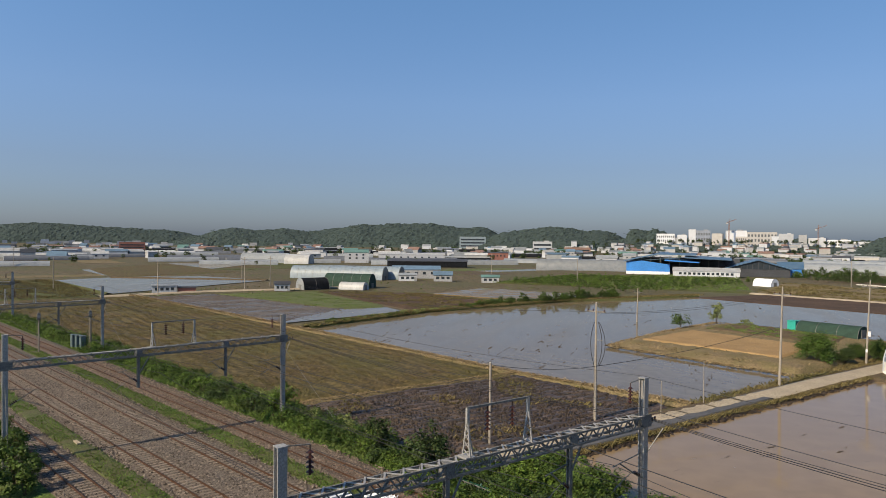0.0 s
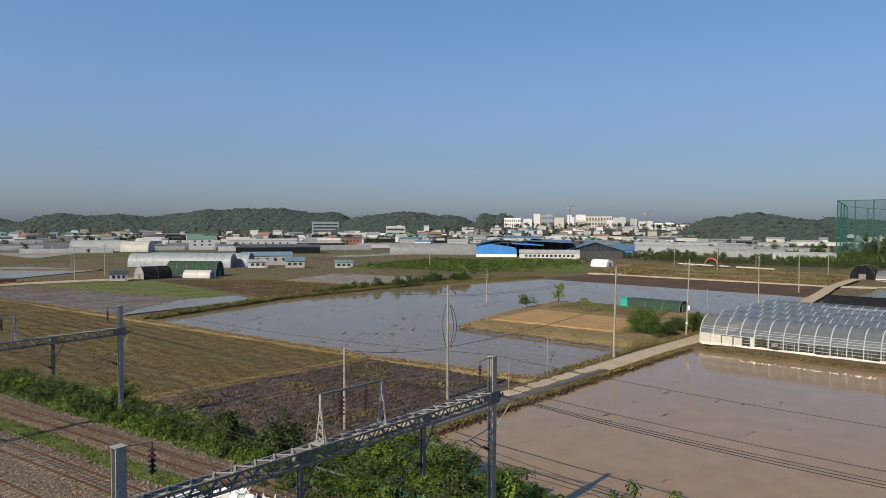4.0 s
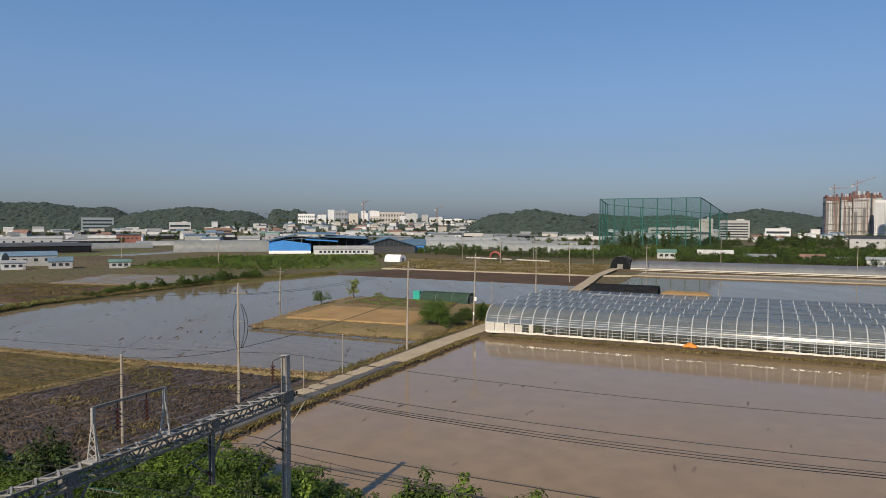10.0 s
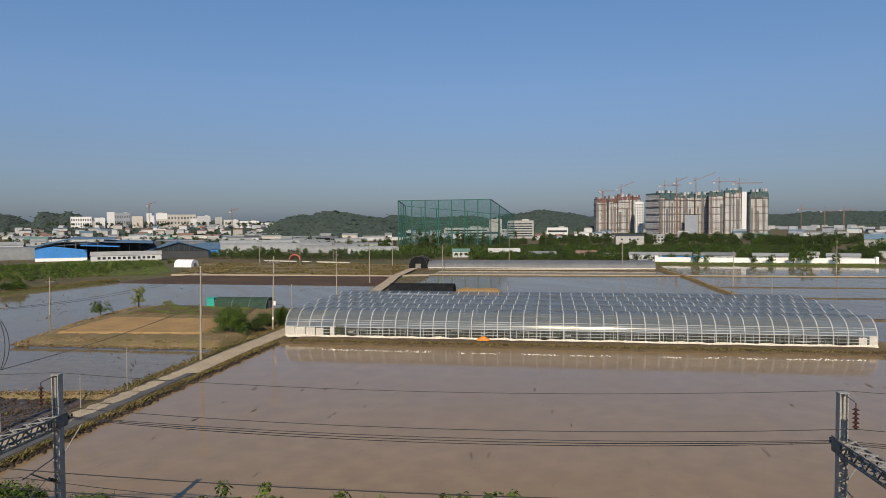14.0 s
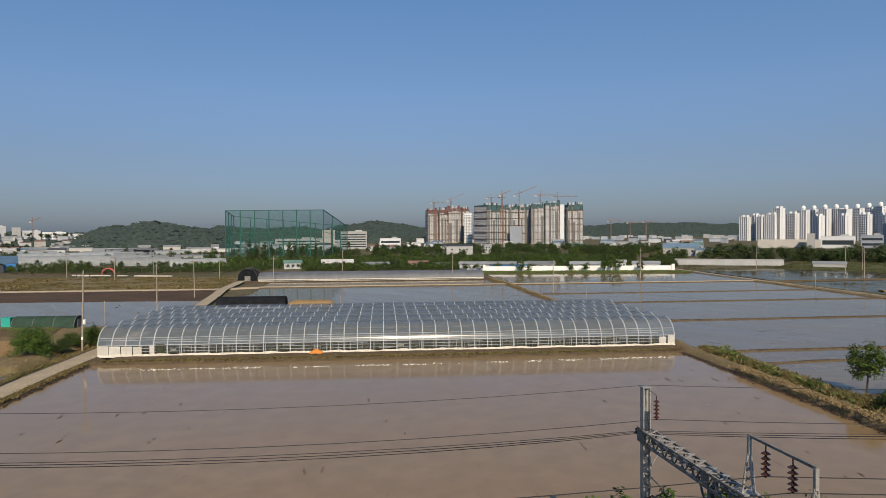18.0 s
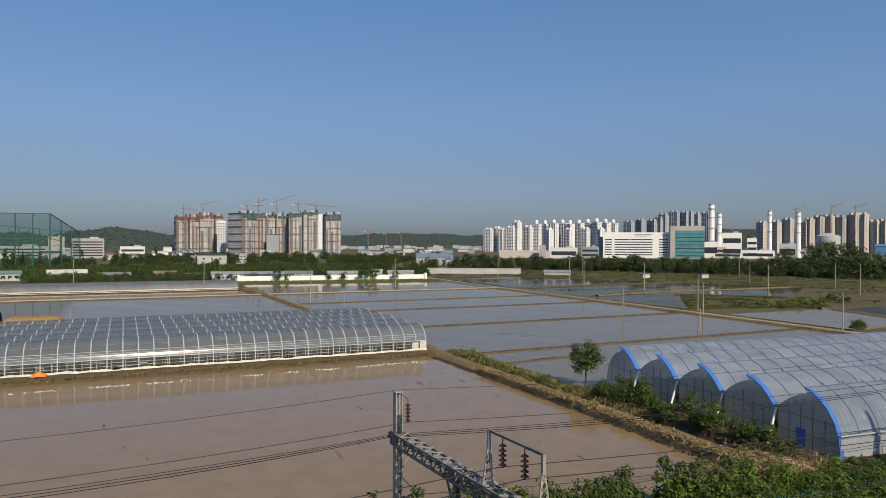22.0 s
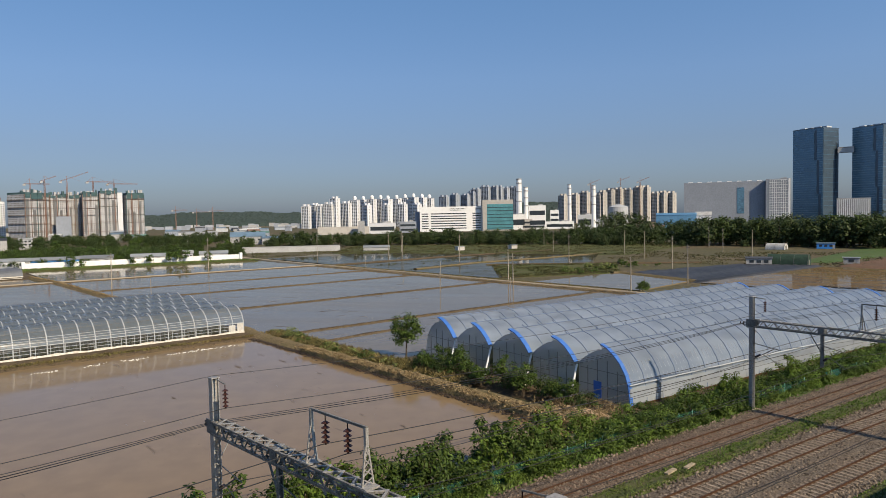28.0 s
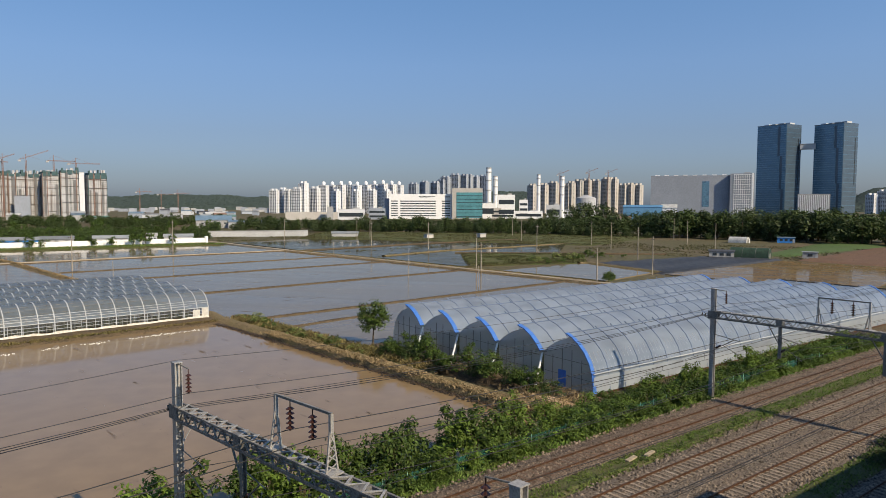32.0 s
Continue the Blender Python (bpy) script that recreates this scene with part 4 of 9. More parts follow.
signal_post(-129, 31.5, 6.8)
signal_post(-128, 39.0, 6.8)
M["cabinet"] = material("teal_grey_cabinet", (0.09, 0.13, 0.14), 0.5, scale=1.5, vary=0.15, spec=0.4)
for i in range(3):
    x, y, _ = track(-132 + i * 1.35, 37.6 + 0.3 * i)
    t = thing("relay_cabinet", "dark teal steel relay cabinet beside the track", "cabinet", pose(x, y, 1.25, 0, 0, -46), "relay cabinets")
    part("body", Shape().box((0, 0, 1.05), (1.1, 0.7, 2.1)), M["cabinet"], t)
    part("lid", Shape().box((0, 0, 2.15), (1.25, 0.85, 0.1)), M["cabinet"], t)
    part("door", Shape().box((0, -0.37, 1.05), (0.95, 0.04, 1.85)), M["cabinet"], t)


def bulk_bag(x, y, z, rz, seed):
    """A soft white big bag with slumped sides and lifting loops."""
    random.seed(seed)
    s = Shape()
    rings, seg = 7, 16
    vs = []
    for i in range(rings):
        t = i / (rings - 1)
        w = 0.5 + 0.08 * math.sin(t * math.pi) - (0.1 * t ** 4)
        for j in range(seg):
            an = 2 * math.pi * j / seg
            c, sn = math.cos(an), math.sin(an)
            k = w / max(abs(c), abs(sn)) ** 0.75
            vs.append((k * c + random.uniform(-0.03, 0.03), k * sn + random.uniform(-0.03, 0.03), t * 0.95 + (random.uniform(-0.12, 0.12) if t > 0.9 else 0)))
    vs.append((0, 0, 0.78))
    f = [(i * seg + j, i * seg + (j + 1) % seg, (i + 1) * seg + (j + 1) % seg, (i + 1) * seg + j) for i in range(rings - 1) for j in range(seg)]
    f += [((rings - 1) * seg + j, (rings - 1) * seg + (j + 1) % seg, rings * seg) for j in range(seg)]
    s.add(vs, f)
    t = thing("bulk_bag", "white woven bulk bag of stone beside the track", "bulk bag", pose(x, y, z, 0, 0, rz), "white bulk bags")
    part("sack", s, M["white"], t)
    for sx, sy in ((1, 1), (-1, 1), (1, -1), (-1, -1)):
        part("loop", Shape().line([(0.4 * sx, 0.4 * sy, 0.9), (0.5 * sx, 0.42 * sy, 1.15), (0.36 * sx, 0.5 * sy, 1.1), (0.42 * sx, 0.4 * sy, 0.85)], 0.03, 4), M["white"], t)


for i in range(5):
    bulk_bag(*track(-44.5 + 1.25 * i, 20.2 + 0.25 * (i % 2), 1.3), 20 + 13 * i, 50 + i)
for i in range(6):
    bulk_bag(*track(-41.5 + 1.3 * i, 31.0 + 0.5 * (i % 2), 1.3), 15 + 17 * i, 70 + i)
x, y, z = track(-43.2, 29.9, 1.42)
t = thing("sleeper_stack", "pale new concrete sleepers laid beside the track", "sleepers", pose(x, y, z, 0, 0, -47))
for i in range(7):
    part("sleeper", Shape().box((i * 0.55 - 1.6, 0, 0.12), (0.26, 1.9, 0.2)), M["white"], t)
for s_at, u in ((-71, 20.3), (45, 31.2), (47, 31.0)):
    x, y, z = track(s_at, u, 1.5)
    tagged(part("trough_lid", Shape().box((x, y, z + 0.08), (1.3, 0.32, 0.12), -48), M["concrete"]), "pale loose concrete trough lid among weeds", "trough lid")

# underpass railing beside the farm road
t = thing("railing", "grey steel railing above the road underpass", "railing", pose(*track(-38, 38.2, 0.9), 0, 0, -48))
for zz in (0.5, 1.1):
    part("rail_bar", Shape().bar((-3, 0, zz), (3, 0, zz), 0.06), M["galv_dull"], t)
for i in range(21):
    part("baluster", Shape().bar((-3 + i * 0.3, 0, 0), (-3 + i * 0.3, 0, 1.1), 0.03 if i % 5 else 0.07), M["galv_dull"], t)

# green mesh fence on the embankment
M["fence"] = film_sheet("green_mesh", (0.03, 0.19, 0.14), 0.52, 0.7, 0.2)
M["fence_post"] = material("pale_green_post", (0.25, 0.45, 0.36), 0.6, scale=2, vary=0.1)
FP = Shape().tube((0, 0, -0.3), (0, 0, 1.5), 0.035, seg=6).mesh("post")
FM = Shape().box((1.0, 0, 0.72), (1.94, 0.012, 1.3)).mesh("mesh_panel")
fence = thing("fence", "green mesh fence with pale posts along the embankment", "fence")
for i in range(110):
    x, y, z = track(-40 + 2.0 * i, 38.4, 0.7)
    x1, y1, _ = track(-38 + 2.0 * i, 38.4)
    m = pose(x, y, z, 0, 0, math.degrees(math.atan2(y1 - y, x1 - x)))
    part("post", FP, M["fence_post"], fence).matrix_basis = m
    part("mesh_panel", FM, M["fence"], fence).matrix_basis = m

# parapet of the roof below the camera: a white metal gutter at the foot of the near trees
t = thing("platform_roof", "white metal edge of a low trackside roof", "roof", pose(-29.5, 44.0, 0, 0, 0, -45))
part("roof", Shape().box((0, -3.0, 3.0), (16, 6, 0.12), 0, 4), M["galv"], t)
part("gutter", Shape().box((0, 0.1, 3.1), (16, 0.35, 0.25)), M["white"], t, "white gutter")
for i in range(5):
    part("pillar", Shape().box((-7 + 3.5 * i, -0.5, 1.5), (0.2, 0.2, 3.0)), M["galv"], t)

# ---- greenhouses ----
M["film_clear"] = film_sheet("clear_film", (0.31, 0.38, 0.45), 0.46, 0.12, 0.8, coat=0.8)
M["film_side"] = film_sheet("open_side_film", (0.25, 0.26, 0.26), 0.86, 0.2, 0.6)
M["film_white"] = film_sheet("milky_film", (0.62, 0.64, 0.63), 0.34, 0.25, 0.8)
M["film_blue"] = film_sheet("bluish_roof_film", (0.42, 0.50, 0.61), 0.34, 0.10, 1.3, (0.25, 0.5, 0.5), 0.3, 1.0)
M["dirty_white"] = material("dirty_white_plastic", (0.52, 0.50, 0.45), 0.6, scale=0.7, vary=0.25, second=(0.34, 0.30, 0.24), mix=0.56, fine=6)
M["sheet_white"] = material("white_plastic_sheet", (0.50, 0.49, 0.46), 0.5, scale=0.8, vary=0.14, second=(0.38, 0.36, 0.32), fine=5)
M["film_side_grey"] = film_sheet("grey_side_film", (0.52, 0.58, 0.64), 0.3, 0.2, 1.0, (0.5, 0.5, 0.5), 0.3, 0.6)
M["blue_trim"] = material("blue_plastic_trim", (0.045, 0.16, 0.50), 0.45, scale=1.5, vary=0.12, spec=0.4)
M["rib_white"] = material("pale_rib_tape", (0.37, 0.40, 0.43), 0.5, scale=2, vary=0.08)
M["rib_dark"] = material("blue_grey_rib", (0.12, 0.17, 0.27), 0.5, 0.3, scale=2, vary=0.15)
M["bench_dark"] = material("dark_crop_rows", (0.035, 0.04, 0.03), 0.9, scale=0.8, vary=0.5, second=(0.06, 0.075, 0.03), fine=6, bump=0.08)
M["sand"] = material("pale_sandy_heap", (0.42, 0.31, 0.20), 0.95, scale=0.6, vary=0.25, second=(0.28, 0.19, 0.11), fine=8, bump=0.08)


def arch_sheet(profile, length, steps=1, x0=0.0):
    """Film over a profile (y, z), carried along x."""
    s = Shape()
    k = len(profile)
    vs = [(x0 + length * i / steps, y, z) for i in range(steps + 1) for y, z in profile]
    s.add(vs, [(i * k + j, i * k + j + 1, (i + 1) * k + j + 1, (i + 1) * k + j) for i in range(steps) for j in range(k - 1)])
    s.smooth = True
    return s


def gable(profile, x, floor=0.0):
    s = Shape()
    n = len(profile)
    vs = [(x, y, z) for y, z in profile] + [(x, profile[-1][0], floor), (x, profile[0][0], floor)]
    return s.add(vs, [tuple(range(n + 2))])


def glasshouse():
    L, W, R = 97.5, 7.7, 4.6
    g = thing("multi_span_greenhouse", "long multi-span greenhouse of clear film over white ribs", "greenhouse", pose(*ab(118.0, -46.5), 0.3, 0, 0, -54))
    mid = [(0.0, 3.1), (0.9, 3.72), (1.9, 4.2), (2.9, 4.5), (3.85, R)]
    fall = [(W - y, z) for y, z in mid[::-1]]
    for k in range(5):
        y0 = k * W
        rise = [(0.05, 1.75), (0.22, 2.3), (0.55, 2.95), (1.1, 3.55), (1.9, 4.1), (2.8, 4.45), (3.85, R)] if k == 0 else mid
        down = [(W - y, z) for y, z in [(0.0, 0.0), (0.05, 1.75), (0.22, 2.3), (0.55, 2.95), (1.1, 3.55), (1.9, 4.1), (2.8, 4.45), (3.85, R)][::-1]] if k == 4 else fall
        span = [(y0 + y, z) for y, z in rise + down[1:]]
        b = part("span", arch_sheet(span, L), M["film_clear"], g, "clear film roof span")
        full = ([(0.0, 0.0)] if k == 0 else []) + [(y - y0, z) for y, z in span]
        rib = Shape()
        for p, q in zip(full, full[1:]):
            rib.bar((0, p[0], p[1] + 0.03), (0, q[0], q[1] + 0.03), 0.15, 0.05)
        rib = rib.mesh("rib")
        for i in range(45):
            o = part("rib", rib, M["rib_white"], g)
            o.location = (min(i * 2.22, L - 0.05), y0, 0)
        vent = [(y0 + 3.85, R + 0.22), (y0 + 4.6, R + 0.12), (y0 + 5.4, R - 0.22)]
        part("vent", arch_sheet(vent, L - 2, x0=1), M["film_clear"], b, "raised ridge vent")
        for x in (0.0, L):
            part("gable", gable(full if k == 0 else [(y - 0, z) for y, z in full], x), M["film_side"], g).location = (0, y0, 0)
        if k:
            part("gutter", Shape().box((L / 2, y0, 3.05), (L, 0.3, 0.14)), M["galv"], g)
        for i in range(25):
            part("column", Shape().tube((2 + i * 3.9, y0 + (0.35 if k == 0 else 0), 0), (2 + i * 3.9, y0 + (0.35 if k == 0 else 0), 3.05 if k else 2.4), 0.05, seg=5), M["galv"], g)
        for r in range(3):
            row = part("growing_bench", Shape().box((L / 2, y0 + 1.5 + 2.2 * r, 0.75), (L - 6, 1.1, 0.9)), M["bench_dark"], g, "dark crop row on a bench")
            part("bench_edge", Shape().box((L / 2, y0 + 0.92 + 2.2 * r, 1.2), (L - 6, 0.06, 0.12)).box((L / 2, y0 + 2.08 + 2.2 * r, 1.2), (L - 6, 0.06, 0.12)), M["galv_dull"], row)
    # open front side with rolled film, hoops, skirt, white end sheets
    part("side_sheet", Shape().box((L / 2, 0.03, 1.1), (L, 0.012, 1.3)), M["film_side"], g, "thin see-through side film")
    part("film_roll", Shape().tube((0, 0.0, 1.78), (L, 0.0, 1.78), 0.07, seg=8), M["rib_white"], g, "pale rolled-up side film")
    part("film_roll", Shape().tube((9, 0.14, 2.25), (L - 3, 0.14, 2.25), 0.05, seg=8), M["rib_white"], g, "pale rolled-up side film")
    hoop = Shape().line([(0, -0.03, 0), (0, 0.0, 1.75), (0, 0.5, 2.97), (0, 1.85, 4.12), (0, 3.8, 4.62)], 0.022, 4).mesh("hoop")
    for i in range(96):
        part("hoop", hoop, M["galv_dull"], g).location = (0.5 + i * 1.015, 0, 0)
    for z, y in ((2.6, 0.33), (3.2, 0.75), (3.75, 1.35), (4.2, 2.1)):
        part("purlin", Shape().tube((0, y - 0.05, z), (L, y - 0.05, z), 0.02, seg=5), M["galv_dull"], g)
    random.seed(8)
    s = Shape()
    vs = []
    for i in range(241):
        x = i * L / 240
        h = 0.34 + 0.22 * noise.noise((x * 0.45, 2, 0)) + 0.12 * noise.noise((x * 2.1, 5, 0))
        o = -0.14 + 0.08 * noise.noise((x * 1.3, 9, 0))
        vs += [(x, o - 0.16, -0.1), (x, o, max(0.08, h)), (x, o + 0.08, max(0.08, h)), (x, o + 0.1, -0.1)]
    s.add(vs, [(i * 4 + j, i * 4 + j + 1, i * 4 + j + 5, i * 4 + j + 4) for i in range(240) for j in range(3)])
    part("skirt", s, M["dirty_white"], g, "crumpled white plastic skirt")
    for i, (x, w, h) in enumerate(((0.9, 1.6, 1.5), (2.7, 1.8, 1.42), (4.6, 1.7, 1.36), (6.3, 1.3, 1.3), (8.6, 0.7, 1.6), (L - 0.7, 1.1, 1.5), (L - 2.2, 1.2, 1.25))):
        part("end_sheet", Shape().box((x, -0.02 - 0.015 * (i % 2), 0.25 + h / 2), (w, 0.03, h)), M["sheet_white"], g, "white plastic side sheet")
    for z, y in ((0.75, 0.01), (1.25, -0.01), (2.6, 0.27), (2.95, 0.5)):
        part("side_rail", Shape().tube((0, y, z), (L, y, z), 0.035 if z < 2 else 0.045, seg=6), M["rib_white"], g, "pale side rail")
    for i in range(49):
        part("side_post", Shape().tube((1.0 + i * 2.0, -0.05, 0.0), (1.0 + i * 2.0, 0.02, 1.8), 0.035, seg=5), M["rib_white"], g)
    rnd = random.Random(6)
    for i in range(34):
        x = rnd.uniform(9, L - 4)
        part("crop_cover", Shape().box((x, rnd.uniform(0.8, 2.4), rnd.uniform(0.5, 1.4)), (rnd.uniform(0.8, 2.6), 0.5, rnd.uniform(0.08, 0.3)), rnd.uniform(-6, 6)), M["dirty_white"], g, "pale cover on a crop row")
    # a solid dark panel stands for the shade inside a side opening
    part("side_door", Shape().box((10.0, -0.03, 1.0), (1.4, 0.05, 1.9)), M["bench_dark"], g, "dark panel put in for the shade of a side opening")


glasshouse()
t = thing("orange_tarp", "crumpled orange tarp on the bank by the greenhouse", "tarp", pose(*ab(116.6, -11), 0.4, 0, 0, -54))
random.seed(5)
s = Shape()
n = 10
vs = [((i / n - 0.5) * 2.2, (j / 5 - 0.5) * 1.1, (0.5 * math.sin(math.pi * i / n) * math.sin(math.pi * j / 5)) ** 0.6 + random.uniform(0, 0.12)) for i in range(n + 1) for j in range(6)]
s.add(vs, [(i * 6 + j, (i + 1) * 6 + j, (i + 1) * 6 + j + 1, i * 6 + j + 1) for i in range(n) for j in range(5)])
M["orange"] = material("orange_tarp", (0.55, 0.20, 0.03), 0.6, scale=2, vary=0.2)
part("sheet", s, M["orange"], t)


def tunnel_block(x, y, length, bays, label, turn=-59.0, trim=True):
    """Joined film tunnels with overlapping ridges and blue edging; x runs along the tunnels."""
    W = 7.05
    g = thing("tunnel_greenhouse", label, "greenhouse", pose(x, y, 0.2, 0, 0, turn), "blue-trimmed tunnel greenhouses")
    run = length
    for k in range(bays):
        y0, x0 = k * W, -0.5 * k
        length = run - 1.3 * k
        if k == 0:
            low = [(-0.25, 0.9), (-0.05, 2.2), (0.35, 3.3), (1.1, 4.4), (2.0, 5.2), (2.9, 5.75), (3.7, 6.05)]
        else:
            low = [(0.0, 3.65), (0.7, 4.45), (1.6, 5.2), (2.6, 5.75), (3.7, 6.05)]
        high = [(3.55, 5.5), (4.4, 5.3), (5.3, 4.85), (6.2, 4.3), (W, 3.6)] if k < bays - 1 else [(3.55, 5.5), (4.6, 5.2), (5.7, 4.4), (6.5, 3.2), (6.9, 1.8), (W, 0.0)]
        a = part("roof_film", arch_sheet([(y0 + p, z) for p, z in low], length, 2, x0), M["film_blue"], g, "glossy bluish roof film")
        b = part("roof_film", arch_sheet([(y0 + p, z) for p, z in high], length, 2, x0), M["film_blue"], g, "glossy bluish roof film")
        part("vent_flap", arch_sheet([(y0 + 3.55, 5.5), (y0 + 3.7, 6.05)], length, 1, x0), M["film_white"], a)
        face = ([(-0.3, 0.0)] if k == 0 else []) + low[:-1] + [(3.6, 5.6)] + high
        part("gable", gable(face, x0 + 0.02), M["film_white"], g, "milky film gable").location = (0, y0, 0)
        part("gable", gable(face, x0 + length), M["film_white"], g, "milky film gable").location = (0, y0, 0)
        if trim:
            s = Shape()
            pts = ([(-0.3, 0.0)] if k == 0 else []) + low
            for p, q in zip(pts, pts[1:]):
                s.bar((x0 + 0.12, y0 + p[0], p[1] + 0.05), (x0 + 0.12, y0 + q[0], q[1] + 0.05), 0.62 if k else 0.5, 0.1)
            part("edge_trim", s, M["blue_trim"], g, "blue plastic arch trim")
            s = Shape()
            for p, q in zip(pts, pts[1:]):
                s.bar((x0 + length - 0.2, y0 + p[0], p[1] + 0.05), (x0 + length - 0.2, y0 + q[0], q[1] + 0.05), 0.5, 0.1)
            part("edge_trim", s, M["blue_trim"], g, "blue plastic arch trim")
        # ribs over the film
        r1 = Shape()
        pts = ([(-0.3, 0.0)] if k == 0 else []) + low
        for p, q in zip(pts, pts[1:]):
            r1.bar((0, p[0], p[1] + 0.03), (0, q[0], q[1] + 0.03), 0.10, 0.05)
        r1 = r1.mesh("rib")
        r2 = Shape().line([(0, p, z + 0.03) for p, z in high[:3]], 0.045, 4).mesh("rib")
        for i in range(1, int(length / 2.6)):
            part("rib", r1, M["rib_dark"], g).location = (x0 + i * 2.6, y0, 0)
            if i % 2:
                part("rib", r2, M["rib_dark"], g).location = (x0 + i * 2.6, y0, 0)
        part("ridge_pipe", Shape().tube((x0, y0 + 3.72, 6.1), (x0 + length, y0 + 3.72, 6.1), 0.06, seg=5), M["rib_dark"], g)
        arms = Shape()
        for i in range(1, int(length / 2.6)):
            arms.bar((x0 + i * 2.6, y0 + 3.72, 6.0), (x0 + i * 2.6 - 0.5, y0 + 3.72, 6.42), 0.08)
        tagged(part("vent_arm", arms, M["rib_dark"], g, "short vent arms along the ridge"), kind="stuff")
        if k:
            part("gutter", Shape().box((x0 + length / 2, y0, 3.58), (length, 0.32, 0.12)), M["galv"], g)
            part("gutter_leg", Shape().tube((x0 + 0.3, y0, 3.6), (x0 - 1.3, y0 - 0.5, 0), 0.12, seg=8), M["white"], g, "white slanting drain pipe")
        # gable posts and rails
        for j in range(1, 5):
            part("gable_post", Shape().bar((x0 - 0.02, y0 + j * W / 5, 0), (x0 - 0.02, y0 + j * W / 5, 3.5 + (0.9 if j in (2, 3) else 0)), 0.06), M["galv_dull"], g)
        part("gable_rail", Shape().bar((x0 - 0.03, y0 + 0.2, 1.5), (x0 - 0.03, y0 + W - 0.2, 1.5), 0.05).bar((x0 - 0.03, y0 + 0.2, 3.2), (x0 - 0.03, y0 + W - 0.2, 3.2), 0.05), M["galv_dull"], g)
        for q in (2, 5):
            part("crop_bed", Shape().box((x0 + length / 2, y0 + q, 0.5), (length - 6, 1.6, 0.9)), M["bench_dark"], g, "dark crop bed")
    length = run
    part("side_wall", Shape().box((length / 2, -0.27, 1.05), (length, 0.03, 1.9)), M["film_side_grey"], g, "grey film side wall")
    part("side_roll", Shape().tube((0, -0.22, 2.3), (length, -0.22, 2.3), 0.08, seg=8), M["rib_white"], g, "rolled side film")
    part("base_board", Shape().box((length / 2, -0.35, 0.1), (length, 0.08, 0.3)), M["rail"], g, "rusty base board")
    s = Shape()
    for i in range(int(length / 0.65)):
        s.bar((i * 0.65, 0.0, 2.35), (i * 0.65, 0.4, 3.35), 0.035)
        s.bar((i * 0.65, 0.4, 3.35), (i * 0.65, 1.05, 4.35), 0.035)
    tagged(part("hoops", s, M["rib_white"], g), kind="stuff")
    part("door", Shape().box((-0.06, 4.2, 1.0), (0.06, 1.1, 2.0)), M["blue_trim"], g, "blue plastic door")
    return g


tunnel_block(70.2, -23.3, 76.8, 5, "five joined film tunnels with blue edging and glossy roofs")
t = thing("sand_heap", "pale heap of straw and sand by the tunnels", "heap", pose(68.5, -18.0, 0.2, 0, 0, 35))
s = Shape()
vs = []
for i in range(19):
    for j in range(11):
        u, v = i / 18 * 2 - 1, j / 10 * 2 - 1
        h = max(0.0, 1 - u * u - v * v)
        vs.append((u * 4.0, v * 1.7, 0.5 * h ** 0.7 + 0.16 * noise.noise((u * 6, v * 4, 2)) * (h > 0)))
s.add(vs, [(i * 11 + j, (i + 1) * 11 + j, (i + 1) * 11 + j + 1, i * 11 + j + 1) for i in range(18) for j in range(10)])
part("mound", s, M["sand"], t)


def tunnel(name, label, m, L, W, H, roof, end, group="", hoops=True):
    """A single arched tunnel house with hoops and closed ends; x runs along it, base at the middle."""
    t = thing(name, label, "tunnel house", m, group)
    n = 10
    arc = [(-W / 2 * math.cos(math.pi * i / n), H * math.sin(math.pi * i / n) ** 0.8) for i in range(n + 1)]
    part("cover", arch_sheet(arc, L, 1, -L / 2), roof, t)
    for x in (-L / 2, L / 2):
        part("end_wall", gable(arc, x), end, t)
        if hoops:
            part("end_door", Shape().box((x, 0, min(1.0, H * 0.35)), (0.12, min(2.4, W * 0.35), min(2.0, H * 0.7))), M["galv_dull"], t)
    hoop = Shape().line([(0, y * 1.004, z * 1.01) for y, z in arc], 0.05, 4).mesh("hoop")
    for i in range(int(L / 4) + 1 if hoops else 0):
        part("hoop", hoop, M["galv_dull"], t).location = (-L / 2 + i * L / max(1, int(L / 4)), 0, 0)
    return t


def ring_pose(az, d, z=0.0, turn=0.0):
    x, y, _ = polar(az, d)
    return pose(x, y, z, 0, 0, -az + turn)


M["shade_green"] = material("dark_green_shade_cloth", (0.025, 0.055, 0.04), 0.85, scale=0.8, vary=0.25, fine=8, bump=0.02)
M["shade_black"] = material("black_shade_cloth", (0.013, 0.015, 0.019), 0.9, scale=0.8, vary=0.4, fine=8, bump=0.03, spec=0.12)
M["roof_grey"] = material("grey_film_roof", (0.19, 0.21, 0.225), 0.4, scale=0.3, vary=0.25, second=(0.27, 0.285, 0.29), fine=10, spec=0.4, rand=0.25)
M["roof_white"] = material("white_film_roof", (0.42, 0.43, 0.43), 0.45, scale=0.3, vary=0.2, fine=10, rand=0.2)
M["roof_slate"] = material("grey_film_cover", (0.09, 0.10, 0.118), 0.6, scale=0.3, vary=0.25, second=(0.13, 0.145, 0.165), fine=10, spec=0.4)
M["roof_bluegrey"] = material("blue_grey_film", (0.17, 0.215, 0.25), 0.5, scale=0.5, vary=0.25, second=(0.25, 0.30, 0.33), fine=6, spec=0.4)
M["teal"] = material("teal_plastic", (0.02, 0.33, 0.27), 0.5, scale=1, vary=0.1)

